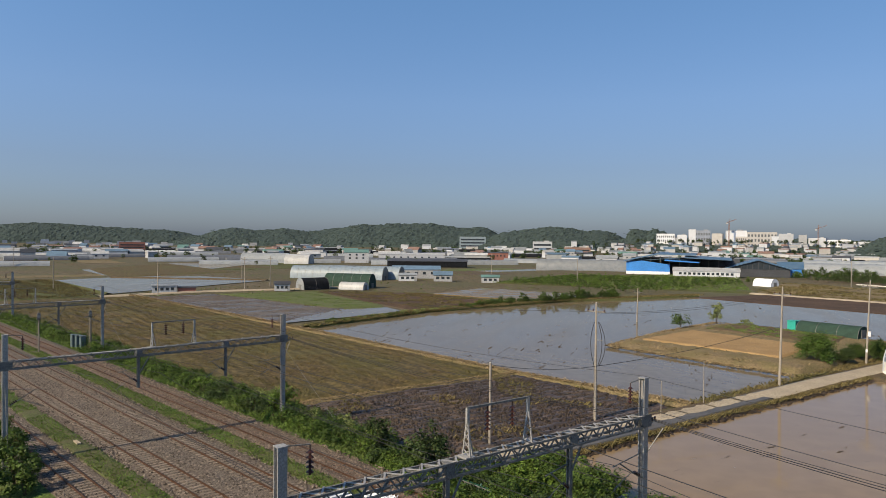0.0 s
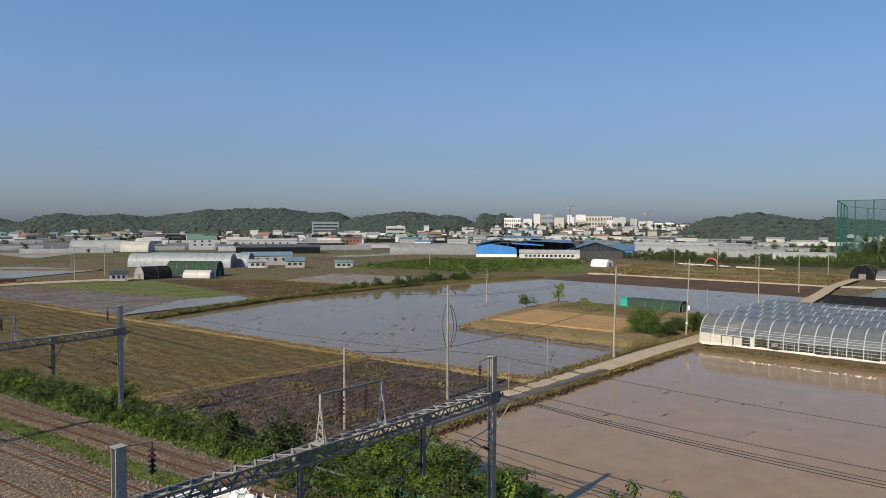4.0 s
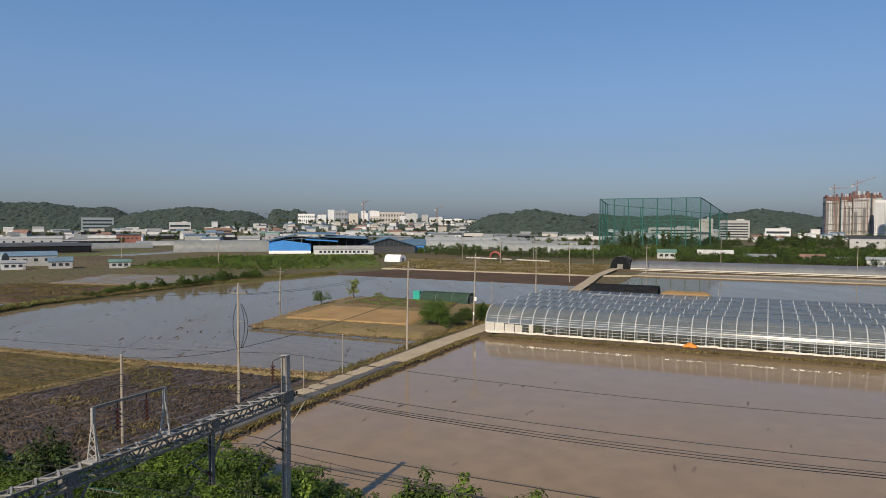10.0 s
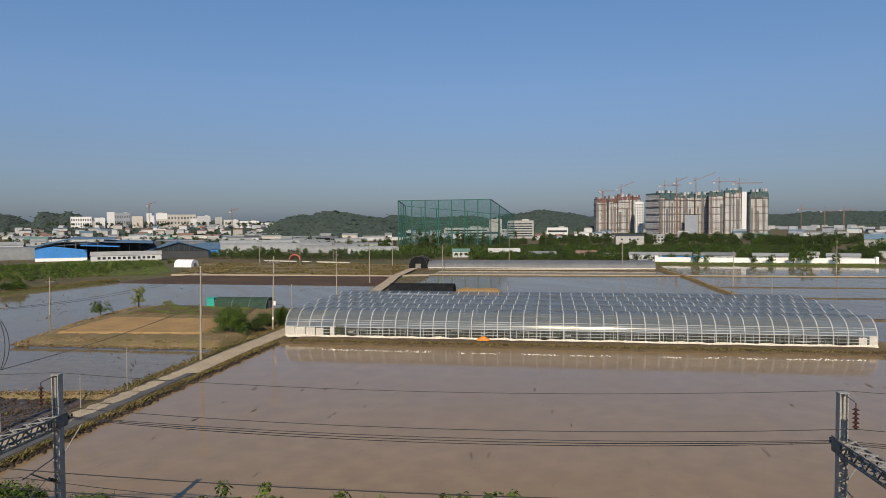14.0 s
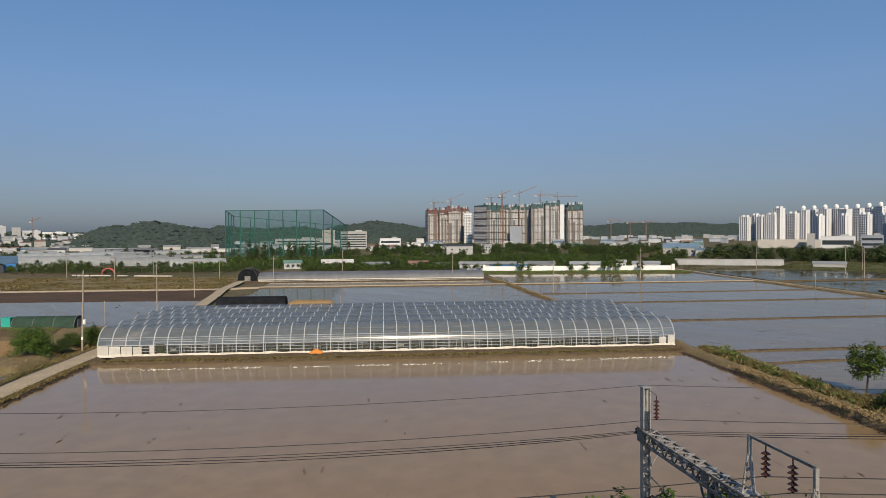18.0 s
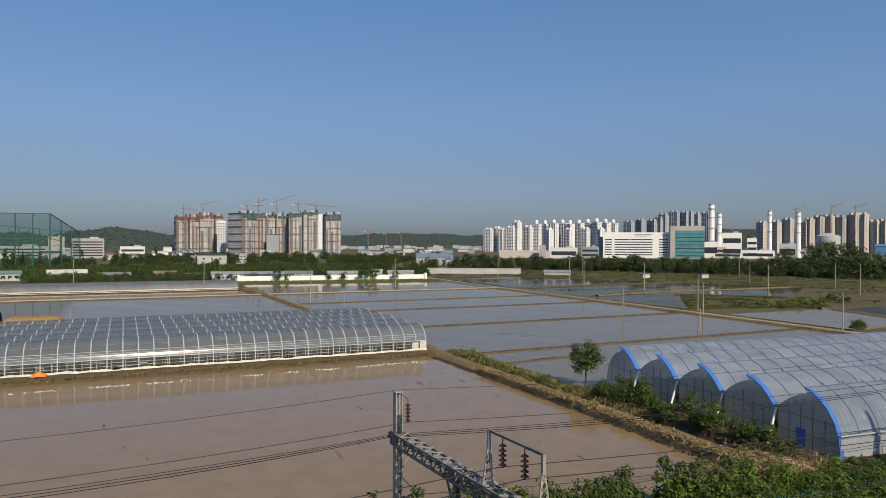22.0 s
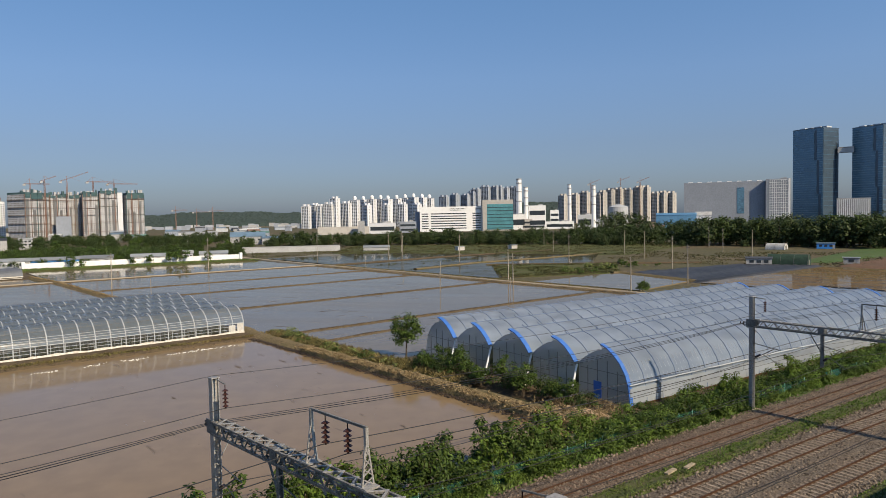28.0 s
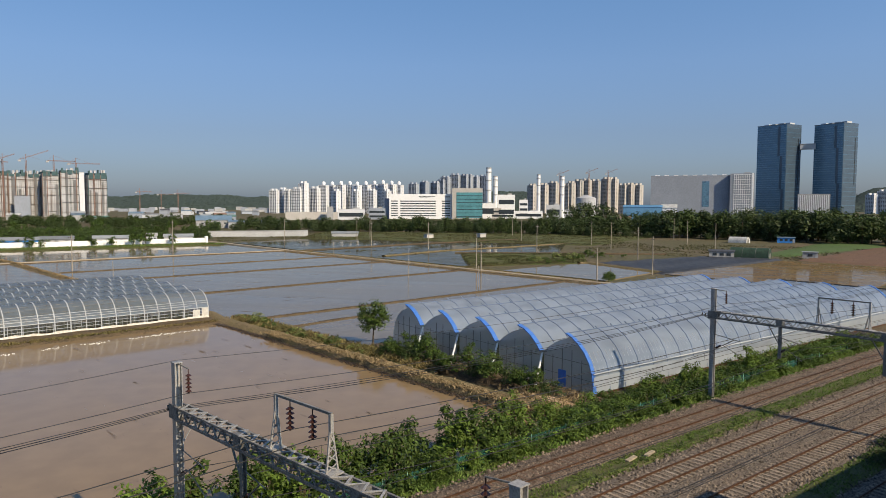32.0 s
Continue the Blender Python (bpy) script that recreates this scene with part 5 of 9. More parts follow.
x, y = ab(152.8, -70.2)
tunnel("tunnel_house", "low dark green shade-cloth tunnel on the mound", pose(x, y, 0.9, 0, 0, -54), 12.5, 5.0, 2.4, M["shade_green"], M["shade_green"])
x, y = ab(153.5, -78.6)
t = thing("water_tank", "teal plastic box beside the green tunnel", "tank", pose(x, y, 0.9, 0, 0, -54))
part("body", Shape().box((0, 0, 1.0), (1.8, 1.8, 2.0)), M["teal"], t)
part("lid", Shape().box((0, 0, 2.08), (1.95, 1.95, 0.16)), M["teal"], t)
x, y = ab(190.5, -35)
tunnel("tunnel_house", "long black shade-cloth tunnel with white base", pose(x, y, 0.5, 0, 0, -54), 18.0, 6.0, 3.0, M["shade_black"], M["shade_black"], hoops=False)
tagged(part("ground_sheet", Shape().box((*ab(186.8, -35), 0.75), (17.5, 0.15, 0.5), -54), M["white"]), "white plastic sheet along a black tunnel", "plastic sheet")
t = thing("soil_heap", "long orange soil heap beside a black tunnel", "soil heap", pose(*ab(191.5, -19.5), 0.4, 0, 0, -54))
s = Shape()
s.add([(6.6 * u, 3.6 * v, 1.7 * max(0.0, 1 - abs(u) ** 9) ** 0.7 * max(0.0, 1 - abs(v) ** 3) ** 0.6 + 0.35 * noise.noise((u * 5, v * 3, 1)) * (1 - u * u) * (1 - v * v)) for u in [i / 12 - 1 for i in range(25)] for v in [j / 6 - 1 for j in range(13)]],
      [(i * 13 + j, (i + 1) * 13 + j, (i + 1) * 13 + j + 1, i * 13 + j + 1) for i in range(24) for j in range(12)])
s.smooth = True
part("mound", s, M["orange_soil"], t)
# long tunnel house behind the paddies, with white stripe below
for k in range(2):
    x, y = ab(303 + 8.2 * k, -4.5)
    tunnel("tunnel_house", "very long low grey film tunnel behind the paddies", pose(x, y, 0.5, 0, 0, -54), 96.0, 8.0, 3.0, M["roof_slate"], M["roof_white"], "long grey tunnels")
tagged(part("ground_sheet", Shape().box((*ab(298.6, -4.5), 0.75), (96, 0.2, 0.4), -54), M["dirty_white"]), "white plastic skirt along a long tunnel", "plastic sheet")
tagged(part("ground_sheet", Shape().box((*ab(294, -4.5), 0.5), (94, 0.3, 0.2), -54), M["dirty_white"]), "white plastic edging along the bank", "plastic sheet")
x, y = ab(304, -57)
tunnel("tunnel_house", "black domed shade tunnel beside the road end", pose(x, y, 0.4, 0, 0, 36), 9.0, 8.5, 5.2, M["shade_black"], M["shade_black"])
# tunnel across the end of the film tunnels, and a black one behind it
for q, v, L, W, H, roof, end, lab in ((82.6, 12.5, 25.0, 7.2, 5.0, M["film_blue"], M["film_white"], "bluish film tunnel across the end of the tunnel block"), (90.5, 14.0, 26.0, 7.0, 4.4, M["shade_black"], M["shade_black"], "black shade-cloth tunnel behind the film tunnels")):
    t = tunnel("tunnel_house", lab, pose(70.2 + 0.515 * q + 0.857 * v, -23.3 - 0.857 * q + 0.515 * v, 0.1, 0, 0, 31), L, W, H, roof, end)
    if end is M["film_white"]:
        arc = [(-W / 2 * math.cos(math.pi * i / 10), H * math.sin(math.pi * i / 10) ** 0.8) for i in range(11)]
        s = Shape()
        for p, r in zip(arc, arc[1:]):
            s.bar((-L / 2 + 0.5, p[0], p[1] + 0.06), (-L / 2 + 0.5, r[0], r[1] + 0.06), 0.9, 0.1)
        part("edge_trim", s, M["blue_trim"], t, "blue plastic arch trim")
# farmstead tunnels to the north-west
for az, d, L, W, H, turn, roof, end, lab in (
        (-10.5, 284, 11, 8, 4.6, 26, M["shade_black"], M["roof_grey"], "blue-black arched tunnel at the farmstead"),
        (-7.5, 294, 20, 9, 5.8, -22, M["shade_green"], M["shade_green"], "dark green arched barn tunnel"),
        (-7.2, 281, 11, 5, 3.0, -28, M["roof_white"], M["roof_white"], "small silver tunnel house at the farmstead"),
        (-8.4, 356, 50, 9.5, 6.4, -24, M["roof_bluegrey"], M["film_white"], "long bluish arched greenhouse at the farmstead"),
        (-7.0, 362, 50, 9.5, 6.4, -24, M["roof_bluegrey"], M["film_white"], "long bluish arched greenhouse at the farmstead"),
        (-14.2, 588, 38, 14, 8.0, -14, M["roof_grey"], M["roof_white"], "pale arched greenhouse on the plain"),
        (-11.6, 566, 20, 14, 7.6, -20, M["roof_white"], M["roof_white"], "white arched greenhouse on the plain"),
        (25.0, 356, 9.5, 6.0, 3.6, -35, M["white"], M["white"], "small white domed tunnel"),
        (11.5, 486, 63, 12, 7.6, -4, M["roof_grey"], M["roof_grey"], "long grey greenhouse behind the orchard"),
        (29.7, 520, 60, 14, 7.0, 6, M["roof_grey"], M["roof_grey"], "long grey film greenhouse on the plain"),
        (30.5, 560, 60, 14, 8.0, 6, M["roof_grey"], M["roof_grey"], "long grey film greenhouse on the plain"),
        (33.0, 540, 60, 12, 6.0, 6, M["roof_grey"], M["roof_grey"], "long grey film greenhouse on the plain"),
        (39.5, 470, 34, 10, 5.0, 6, M["roof_grey"], M["roof_grey"], "grey film greenhouse on the plain"),
        (36.0, 500, 40, 10, 5.5, 6, M["roof_grey"], M["roof_grey"], "grey film greenhouse on the plain"),
        (119.1, 408, 9.5, 6, 3.2, -20, M["roof_white"], M["roof_white"], "small white tunnel by the turf field"),
        (119.9, 293, 14, 6, 4.0, -12, M["shade_green"], M["shade_green"], "dark green arched tunnel beside the black sheeting")):
    tunnel("tunnel_house", lab, ring_pose(az, d, -0.2, turn), L, W, H, roof, end, hoops=d < 450)

# ---- utility poles and their lines ----
def utility_pole(x, y, h, z=0.0, arms=1, turn=30.0, kind="", lean=0.0):
    label = {"loop": "concrete utility pole with hanging cable loops", "box": "concrete utility pole with a white equipment box"}.get(kind, "tall grey concrete utility pole with a crossarm")
    t = thing("utility_pole", label, "utility pole", pose(x, y, z, 0, lean, turn), "utility poles")
    part("shaft", Shape().tube((0, 0, -0.4), (0, 0, h), 0.19, 0.1, 10), M["pole"], t)
    part("cap", Shape().tube((0, 0, h), (0, 0, h + 0.06), 0.11, 0.06, 8), M["galv"], t)
    for i in range(arms):
        a = part("crossarm", Shape().box((0, 0, h - 1.0 - i * 1.1), (2.3, 0.14, 0.16)).bar((0, 0, h - 1.6 - i * 1.1), (0.7, 0, h - 1.05 - i * 1.1), 0.04), M["galv_dull"], t, "steel crossarm")
        for k in (-1.0, -0.35, 1.0):
            part("insulator", Shape().tube((k, 0, h - 0.96 - i * 1.1), (k, 0, h - 0.72 - i * 1.1), 0.11, 0.07, 6), M["insulator"], a)
    if kind == "box":
        part("equipment_box", Shape().box((0.28, 0, h * 0.38), (0.4, 0.45, 0.8)), M["white"], t, "white equipment box")
        part("sign_plate", Shape().box((0, -0.2, h * 0.18), (0.3, 0.02, 0.5)), M["white"], t)
    if kind == "loop":
        for k, r in ((-0.75, 1.0), (0.8, 0.9), (1.25, 0.8)):
            pts = [(k * 0.9 * math.sin(math.pi * min(1, i / 8)) ** 0.5 if 0 < i < 8 else k * 0.3, 0.05, h - 2.2 - i * 0.62) for i in range(9)]
            part("cable_loop", Shape().line(pts, 0.035, 5), M["wire"], t, "black hanging cable loop")
        part("bracket", Shape().box((0.4, 0, h - 4.2), (0.9, 0.06, 0.06)), M["galv_dull"], t)
    return t


def ab_pole(a, b, h, **kw):
    return utility_pole(*ab(a, b), h, **kw)


utility_pole(17.6, 78.7, 13.3, kind="loop", turn=-40)
utility_pole(47.1, 96.5, 14.1, turn=-40, lean=0.9)
utility_pole(70.3, 114.8, 14.1, kind="box", turn=-40, lean=1.6, arms=1)
for a, b, h in ((188, -59, 12.5), (228, -60, 12.5), (319, -73, 12), (292, -45, 11), (142, -112, 8.5), (303, 212, 12), (267, 195, 12), (152, 151, 11), (189, 223, 12), (235, 203, 12), (256, 289, 12), (210, 290, 12), (184, 269, 12),
                (139, 220, 12), (110, 182, 11), (212, 373, 12), (295, 112, 13), (147, 148, 9), (106, 149, 9), (272, -323, 12), (249, -232, 12), (114, -280, 12.5), (99, -269, 12.5), (63, -256, 12), (41, -537, 12),
                (330, -105, 12), (345, -150, 12), (318, -118, 11), (300, 30, 12), (348, -20, 12), (226, 56, 11), (36, -300, 12), (120, -330, 11), (340, 190, 12), (330, 240, 12), (300, 330, 12), (180, 330, 12), (150, 300, 12)):
    ab_pole(a, b, h, turn=(a * 7) % 60 - 50, lean=((a * 3 + b) % 7) * 0.25 - 0.7)


def thin_post(x, y, h, label, z=0.0, r=0.05):
    t = thing("marker_post", label, "post", pose(x, y, z), "thin posts in the fields")
    part("shaft", Shape().tube((0, 0, -0.3), (0, 0, h), r, r * 0.8, 8), M["pole"], t)
    part("cap", Shape().tube((0, 0, h), (0, 0, h + 0.08), r * 1.2, r * 0.6, 8), M["galv"], t)


thin_post(5.0, 68.5, 8.2, "mottled pale concrete post in the ploughed field", r=0.14)
thin_post(32.5, 85.7, 5.5, "thin pale post beside the farm road")
thin_post(24.9, 78.2, 4.6, "thin pale post beside the farm road")
for a, b in ((164, -63), (167, -10), (191, 57), (180, 147), (146, 119), (120, 120), (230, 150)):
    thin_post(*ab(a, b), 5.2, "slim white post standing in the paddy", r=0.09)


def span(p, q, sag, label, r=0.02):
    return wire([p, q], r, sag, label, 14)


PB, PL, PR = (47.1, 96.5), (17.6, 78.7), (70.3, 114.8)
far1, far2, far3 = ab(188, -59), ab(228, -60), ab(319, -73)
for off, z in ((-0.8, 12.5), (0.8, 12.5)):
    span((PL[0] + off * 0.6, PL[1] - off * 0.6, z - 0.4), (PB[0] + off * 0.6, PB[1] - off * 0.6, z + 0.6), 0.7, "black power line between utility poles")
    span((PB[0] + off * 0.6, PB[1] - off * 0.6, z + 0.6), (PR[0] + off * 0.6, PR[1] - off * 0.6, z + 0.6), 0.6, "black power line between utility poles")
    span((PR[0] + off * 0.6, PR[1] - off * 0.6, z + 0.6), (far1[0], far1[1] - off, 11.6), 1.0, "black power line between utility poles")
    span((far1[0], far1[1] - off, 11.6), (far2[0], far2[1] - off, 11.6), 0.7, "black power line between utility poles")
    span((far2[0], far2[1] - off, 11.6), (far3[0], far3[1] - off, 11.2), 1.0, "black power line between utility poles")
span((PL[0], PL[1], 6.1), (PB[0], PB[1], 8.6), 0.5, "black telephone cable between poles", 0.035)
span((PL[0], PL[1], 6.1), (5.0, 68.5, 8.0), 0.4, "black telephone cable between poles", 0.03)
far0 = ab(99, -269)
for off in (-0.8, 0.8):
    span((PL[0] + off, PL[1], 12.3), (far0[0] + off, far0[1], 11.6), 5.0, "long black power line over the paddy")
for p, q in (((303, 212), (267, 195)), ((189, 223), (235, 203)), ((147, 148), (106, 149)), ((256, 289), (210, 290)), ((210, 290), (184, 269)), ((114, -280), (63, -256))):
    span((*ab(*p), 10.5), (*ab(*q), 10.5), 0.9, "black power line between utility poles")

# ---- plants ----
def leaf_material(name, colour, island=0.45, rough=0.6):
    m = material(name, colour, rough, scale=0.35, vary=0.3, fine=5, spec=0.25, island=island)
    nt = m.node_tree
    N, L = nt.nodes, nt.links.new
    b = N["Principled BSDF"]
    tl = N.new("ShaderNodeBsdfTranslucent")
    L(b.inputs["Base Color"].links[0].from_socket, tl.inputs["Color"])
    mix = N.new("ShaderNodeMixShader")
    mix.inputs["Fac"].default_value = 0.3
    L(b.outputs["BSDF"], mix.inputs[1])
    L(tl.outputs["BSDF"], mix.inputs[2])
    L(mix.outputs["Shader"], N["Material Output"].inputs["Surface"])
    return m


M["leaf_bright"] = leaf_material("bright_green_leaves", (0.112, 0.180, 0.030))
M["leaf_mid"] = leaf_material("green_leaves", (0.068, 0.115, 0.022))
M["leaf_dark"] = leaf_material("dark_green_leaves", (0.056, 0.088, 0.027))
M["leaf_deep"] = leaf_material("deep_green_leaves", (0.060, 0.090, 0.034))
M["leaf_round"] = leaf_material("deep_round_leaves", (0.078, 0.138, 0.026))
M["leaf_pale"] = leaf_material("pale_flowering_leaves", (0.20, 0.24, 0.08))
M["bark"] = material("brown_bark", (0.10, 0.075, 0.05), 0.9, scale=2, vary=0.3, fine=6, bump=0.02)


def leaf_cloud(seed, clumps, leaves, size, spread, height, low, flat=0.5):
    """Leaves in uneven clumps: quads that face mostly up and outwards, with gaps between the clumps."""
    rnd = random.Random(seed)
    s = Shape()
    vs, fs = [], []
    for c in range(clumps):
        an, rr = rnd.uniform(0, 2 * math.pi), spread * math.sqrt(rnd.random()) * rnd.uniform(0.55, 1.0)
        top = 1 - 0.55 * (rr / spread) ** 2
        cz = low + (height - low) * top * rnd.uniform(0.25, 0.95)
        cx, cy = rr * math.cos(an), rr * math.sin(an)
        cr = spread * rnd.uniform(0.22, 0.42)
        for _ in range(leaves):
            while True:
                p = Vector((rnd.uniform(-1, 1), rnd.uniform(-1, 1), rnd.uniform(-0.8, 1)))
                if 0.25 < p.length < 1:
                    break
            n = (p.normalized() * 0.8 + Vector((rnd.uniform(-flat, flat), rnd.uniform(-flat, flat), rnd.uniform(0.3, 1.2)))).normalized()
            a = n.orthogonal().normalized()
            a = (a * math.cos(3.0 * rnd.random()) + n.cross(a) * math.sin(3.0 * rnd.random())).normalized()
            b = n.cross(a)
            o = Vector((cx, cy, cz)) + Vector((p.x * cr, p.y * cr, p.z * cr * 0.8))
            l, w = size * rnd.uniform(0.7, 1.3), size * rnd.uniform(0.35, 0.6)
            k = len(vs)
            vs += [tuple(o - a * l * 0.5), tuple(o + b * w * 0.5 - n * 0.06 * l), tuple(o + a * l * 0.5 - n * 0.15 * l), tuple(o - b * w * 0.5 - n * 0.06 * l)]
            fs.append((k, k + 1, k + 2, k + 3))
    s.v, s.f = vs, fs
    return s


def stems(seed, n, spread, height, r):
    rnd = random.Random(seed)
    s = Shape()
    for i in range(n):
        an = rnd.uniform(0, 2 * math.pi)
        d = Vector((math.cos(an), math.sin(an), 0)) * spread * rnd.uniform(0.3, 0.9)
        mid = d * 0.35 + Vector((0, 0, height * 0.45))
        s.tube((d.x * 0.1, d.y * 0.1, -0.2), mid, r, r * 0.7, 5).tube(mid, d + Vector((0, 0, height * rnd.uniform(0.7, 0.9))), r * 0.7, r * 0.25, 5)
    return s


def trunk(seed, height, crown_low, spread, r, limbs=6):
    rnd = random.Random(seed)
    s = Shape()
    lean = Vector((rnd.uniform(-0.3, 0.3), rnd.uniform(-0.3, 0.3), 0))
    knee = lean * 0.5 + Vector((0, 0, crown_low))
    top = lean + Vector((0, 0, height * 0.8))
    s.tube((0, 0, -0.3), knee, r, r * 0.75, 8).tube(knee, top, r * 0.75, r * 0.2, 7)
    for i in range(limbs):
        an = i * 1.05 + rnd.uniform(-0.3, 0.3)
        z = crown_low + (height * 0.6 - crown_low) * i / 6
        p = knee.lerp(top, i / 8)
        s.tube(p, (math.cos(an) * spread * 0.6, math.sin(an) * spread * 0.6, z + spread * 0.45), r * 0.4, r * 0.12, 5)
    return s


FOLIAGE = {}


def plant_mesh(kind, i):
    """Shared foliage and wood of a kind, a few variants each."""
    key = (kind, i)
    if key not in FOLIAGE:
        seed = 100 * i + len(kind) * 7
        if kind == "shrub":
            f, w = leaf_cloud(seed, 21, 40, 0.26, 1.7, 2.0, 0.0), stems(seed, 5, 1.0, 1.8, 0.03)
        elif kind == "tall_shrub":
            f, w = leaf_cloud(seed, 26, 44, 0.28, 1.6, 3.4, 0.1), stems(seed, 6, 1.0, 3.0, 0.035)
        elif kind == "vine":
            f, w = leaf_cloud(seed, 9, 30, 0.26, 1.6, 0.9, 0.0), stems(seed, 3, 1.2, 0.6, 0.02)
        elif kind == "tree":
            f, w = leaf_cloud(seed, 50, 70, 0.34, 2.5, 6.2, 1.2), trunk(seed, 6.0, 1.6, 2.2, 0.14)
        elif kind == "round_bush":
            f, w = leaf_cloud(seed, 90, 80, 0.27, 3.1, 4.8, 0.0), stems(seed, 6, 2.2, 3.4, 0.07)
        elif kind == "far_tree":
            f, w = leaf_cloud(seed, 26, 13, 1.3, 3.8, 10.0, 0.9), trunk(seed, 9.0, 1.4, 3.2, 0.25, 3)
        elif kind == "belt_tree":
            f, w = leaf_cloud(seed, 40, 20, 1.05, 5.0, 10.0, 0.0, 0.6), trunk(seed, 9.0, 1.2, 3.6, 0.25, 3)
        elif kind == "scrub":
            f, w = leaf_cloud(seed, 9, 20, 0.5, 1.9, 1.5, 0.0), stems(seed, 3, 1.1, 1.0, 0.03)
        elif kind == "poplar":
            f, w = leaf_cloud(seed, 40, 22, 0.7, 1.5, 12.0, 0.4, 0.3), trunk(seed, 12.0, 1.5, 1.5, 0.22)
        elif kind == "fruit":
            f, w = leaf_cloud(seed, 11, 18, 0.42, 1.5, 2.4, 0.1), stems(seed, 3, 0.9, 1.9, 0.04)
        elif kind == "reed":
            f, w = leaf_cloud(seed, 10, 26, 0.30, 1.4, 0.9, 0.0, 0.9), stems(seed, 5, 0.8, 1.1, 0.02)
        FOLIAGE[key] = (f.mesh("foliage"), w.mesh("wood"))
    return FOLIAGE[key]


LEAVES = {}


def plant(kind, x, y, z, size, leaf, label, group, seed=0, tall=1.0, name="shrub", category="shrub"):
    i = seed % 4
    f, w = plant_mesh(kind, i)
    key = (kind, i, leaf)
    if key not in LEAVES:
        c = f.copy()
        c.materials.append(M[leaf])
        LEAVES[key] = c
    t = thing(name, label, category, Matrix.Translation((x, y, z)) @ Matrix.Rotation(seed * 1.7, 4, "Z") @ Matrix.Diagonal((size, size, size * tall, 1)), group)
    part("stem" if name != "tree" else "trunk", w, M["bark"], t)
    part("foliage" if name != "tree" else "crown", LEAVES[key], M[leaf], t)
    return t


class Thicket:
    """Many far plants of one kind joined into one mesh."""

    def __init__(self, name, label, leaf):
        self.name, self.label, self.leaf, self.shape, self.wood = name, label, leaf, [], []

    def add(self, kind, x, y, z, size, seed, tall=1.0):
        self.shape.append((plant_mesh(kind, seed % 4), (x, y, z), size, seed * 1.7, tall))

    def build(self):
        groups = ([], [])
        faces = ([], [])
        count = [0, 0]
        for meshes, (x, y, z), size, turn, tall in self.shape:
            c, sn = math.cos(turn) * size, math.sin(turn) * size
            for k, me in enumerate(meshes):
                n = len(me.vertices)
                co = np.empty(n * 3)
                me.vertices.foreach_get("co", co)
                co = co.reshape(-1, 3)
                groups[k].append(np.stack([c * co[:, 0] - sn * co[:, 1] + x, sn * co[:, 0] + c * co[:, 1] + y, co[:, 2] * size * tall + z], 1))
                faces[k].extend(tuple(i + count[k] for i in p.vertices) for p in me.polygons)
                count[k] += n
        for k, (suffix, mat) in enumerate((("", M[self.leaf]), ("_trunks", M["bark"]))):
            me = bpy.data.meshes.new(self.name)
            me.from_pydata(np.concatenate(groups[k]).tolist(), [], faces[k])
            me.materials.append(mat)
            tagged(new(self.name + suffix, me), self.label, "trees", kind="stuff")


rnd = random.Random(3)
# shrubs on the embankment slope
hedge = Thicket("embankment_hedge", "dense green shrubs along the far embankment", "leaf_mid"), Thicket("embankment_hedge_bright", "bright green shrubs along the far embankment", "leaf_bright")
for i in range(134):
    s_at = -190 + i * 2.3 + rnd.uniform(-0.7, 0.7)
    for u0 in (38.7, 40.6, 42.3):
        if abs(s_at + 37) < 4 and u0 > 39 or u0 > 42 and s_at < -26 or s_at > 110:
            continue
        u = u0 + rnd.uniform(-0.6, 0.6)
        z = 0.9 if u < 39.2 else 0.3
        tall = rnd.random() < (0.65 if s_at > -25 else 0.1) and (s_at < 46 or rnd.random() < 0.25) and u0 > 39
        leaf = rnd.choice(["leaf_mid", "leaf_bright", "leaf_mid", "leaf_bright" if s_at > -28 else "leaf_dark"])
        size = rnd.uniform(0.85, 1.2) * (1.0 if s_at > 46 else 0.9 if u0 < 39 else 1.1)
        if s_at < -85 or s_at > 80:
            hedge[i % 2].add("shrub", *track(s_at, u, z)[:2], z, size, rnd.randrange(1000))
        else:
            plant("tall_shrub" if tall else "shrub", *track(s_at, u, z)[:2], z, size, leaf, "dense green shrub on the railway embankment", "embankment shrubs", rnd.randrange(1000), 1.2 if tall else 1.0)
for h in hedge:
    h.build()
foot = Thicket("embankment_foot_shrubs", "green shrubs at the foot of the embankment", "leaf_mid"), Thicket("embankment_foot_shrubs_bright", "bright green shrubs at the foot of the embankment", "leaf_bright")
for i in range(75):
    foot[i % 3 == 0].add("shrub", *track(rnd.uniform(-150, -24), rnd.uniform(41.0, 44.2))[:2], -0.1, rnd.uniform(0.8, 1.1), i)
for i in range(26):
    foot[i % 2].add("shrub", *track(rnd.uniform(-30, -12), rnd.uniform(39.5, 44.0))[:2], 0.2, rnd.uniform(0.7, 1.0), i)
for f in foot:
    f.build()
for s_at, u in ((-78, 42.5), (-76.5, 43.6), (-66, 41.8), (-61, 42.6), (-58, 41.6), (-55, 42.3), (-88, 42.0)):
    plant("shrub", *track(s_at, u)[:2], 0.3, 1.0, "leaf_pale", "pale flowering shrub above the green bank", "flowering shrubs", int(u * 10))
low = Thicket("embankment_scrub", "low green scrub along the fence", "leaf_mid")
bright = Thicket("embankment_scrub_bright", "bright low scrub along the fence", "leaf_bright")
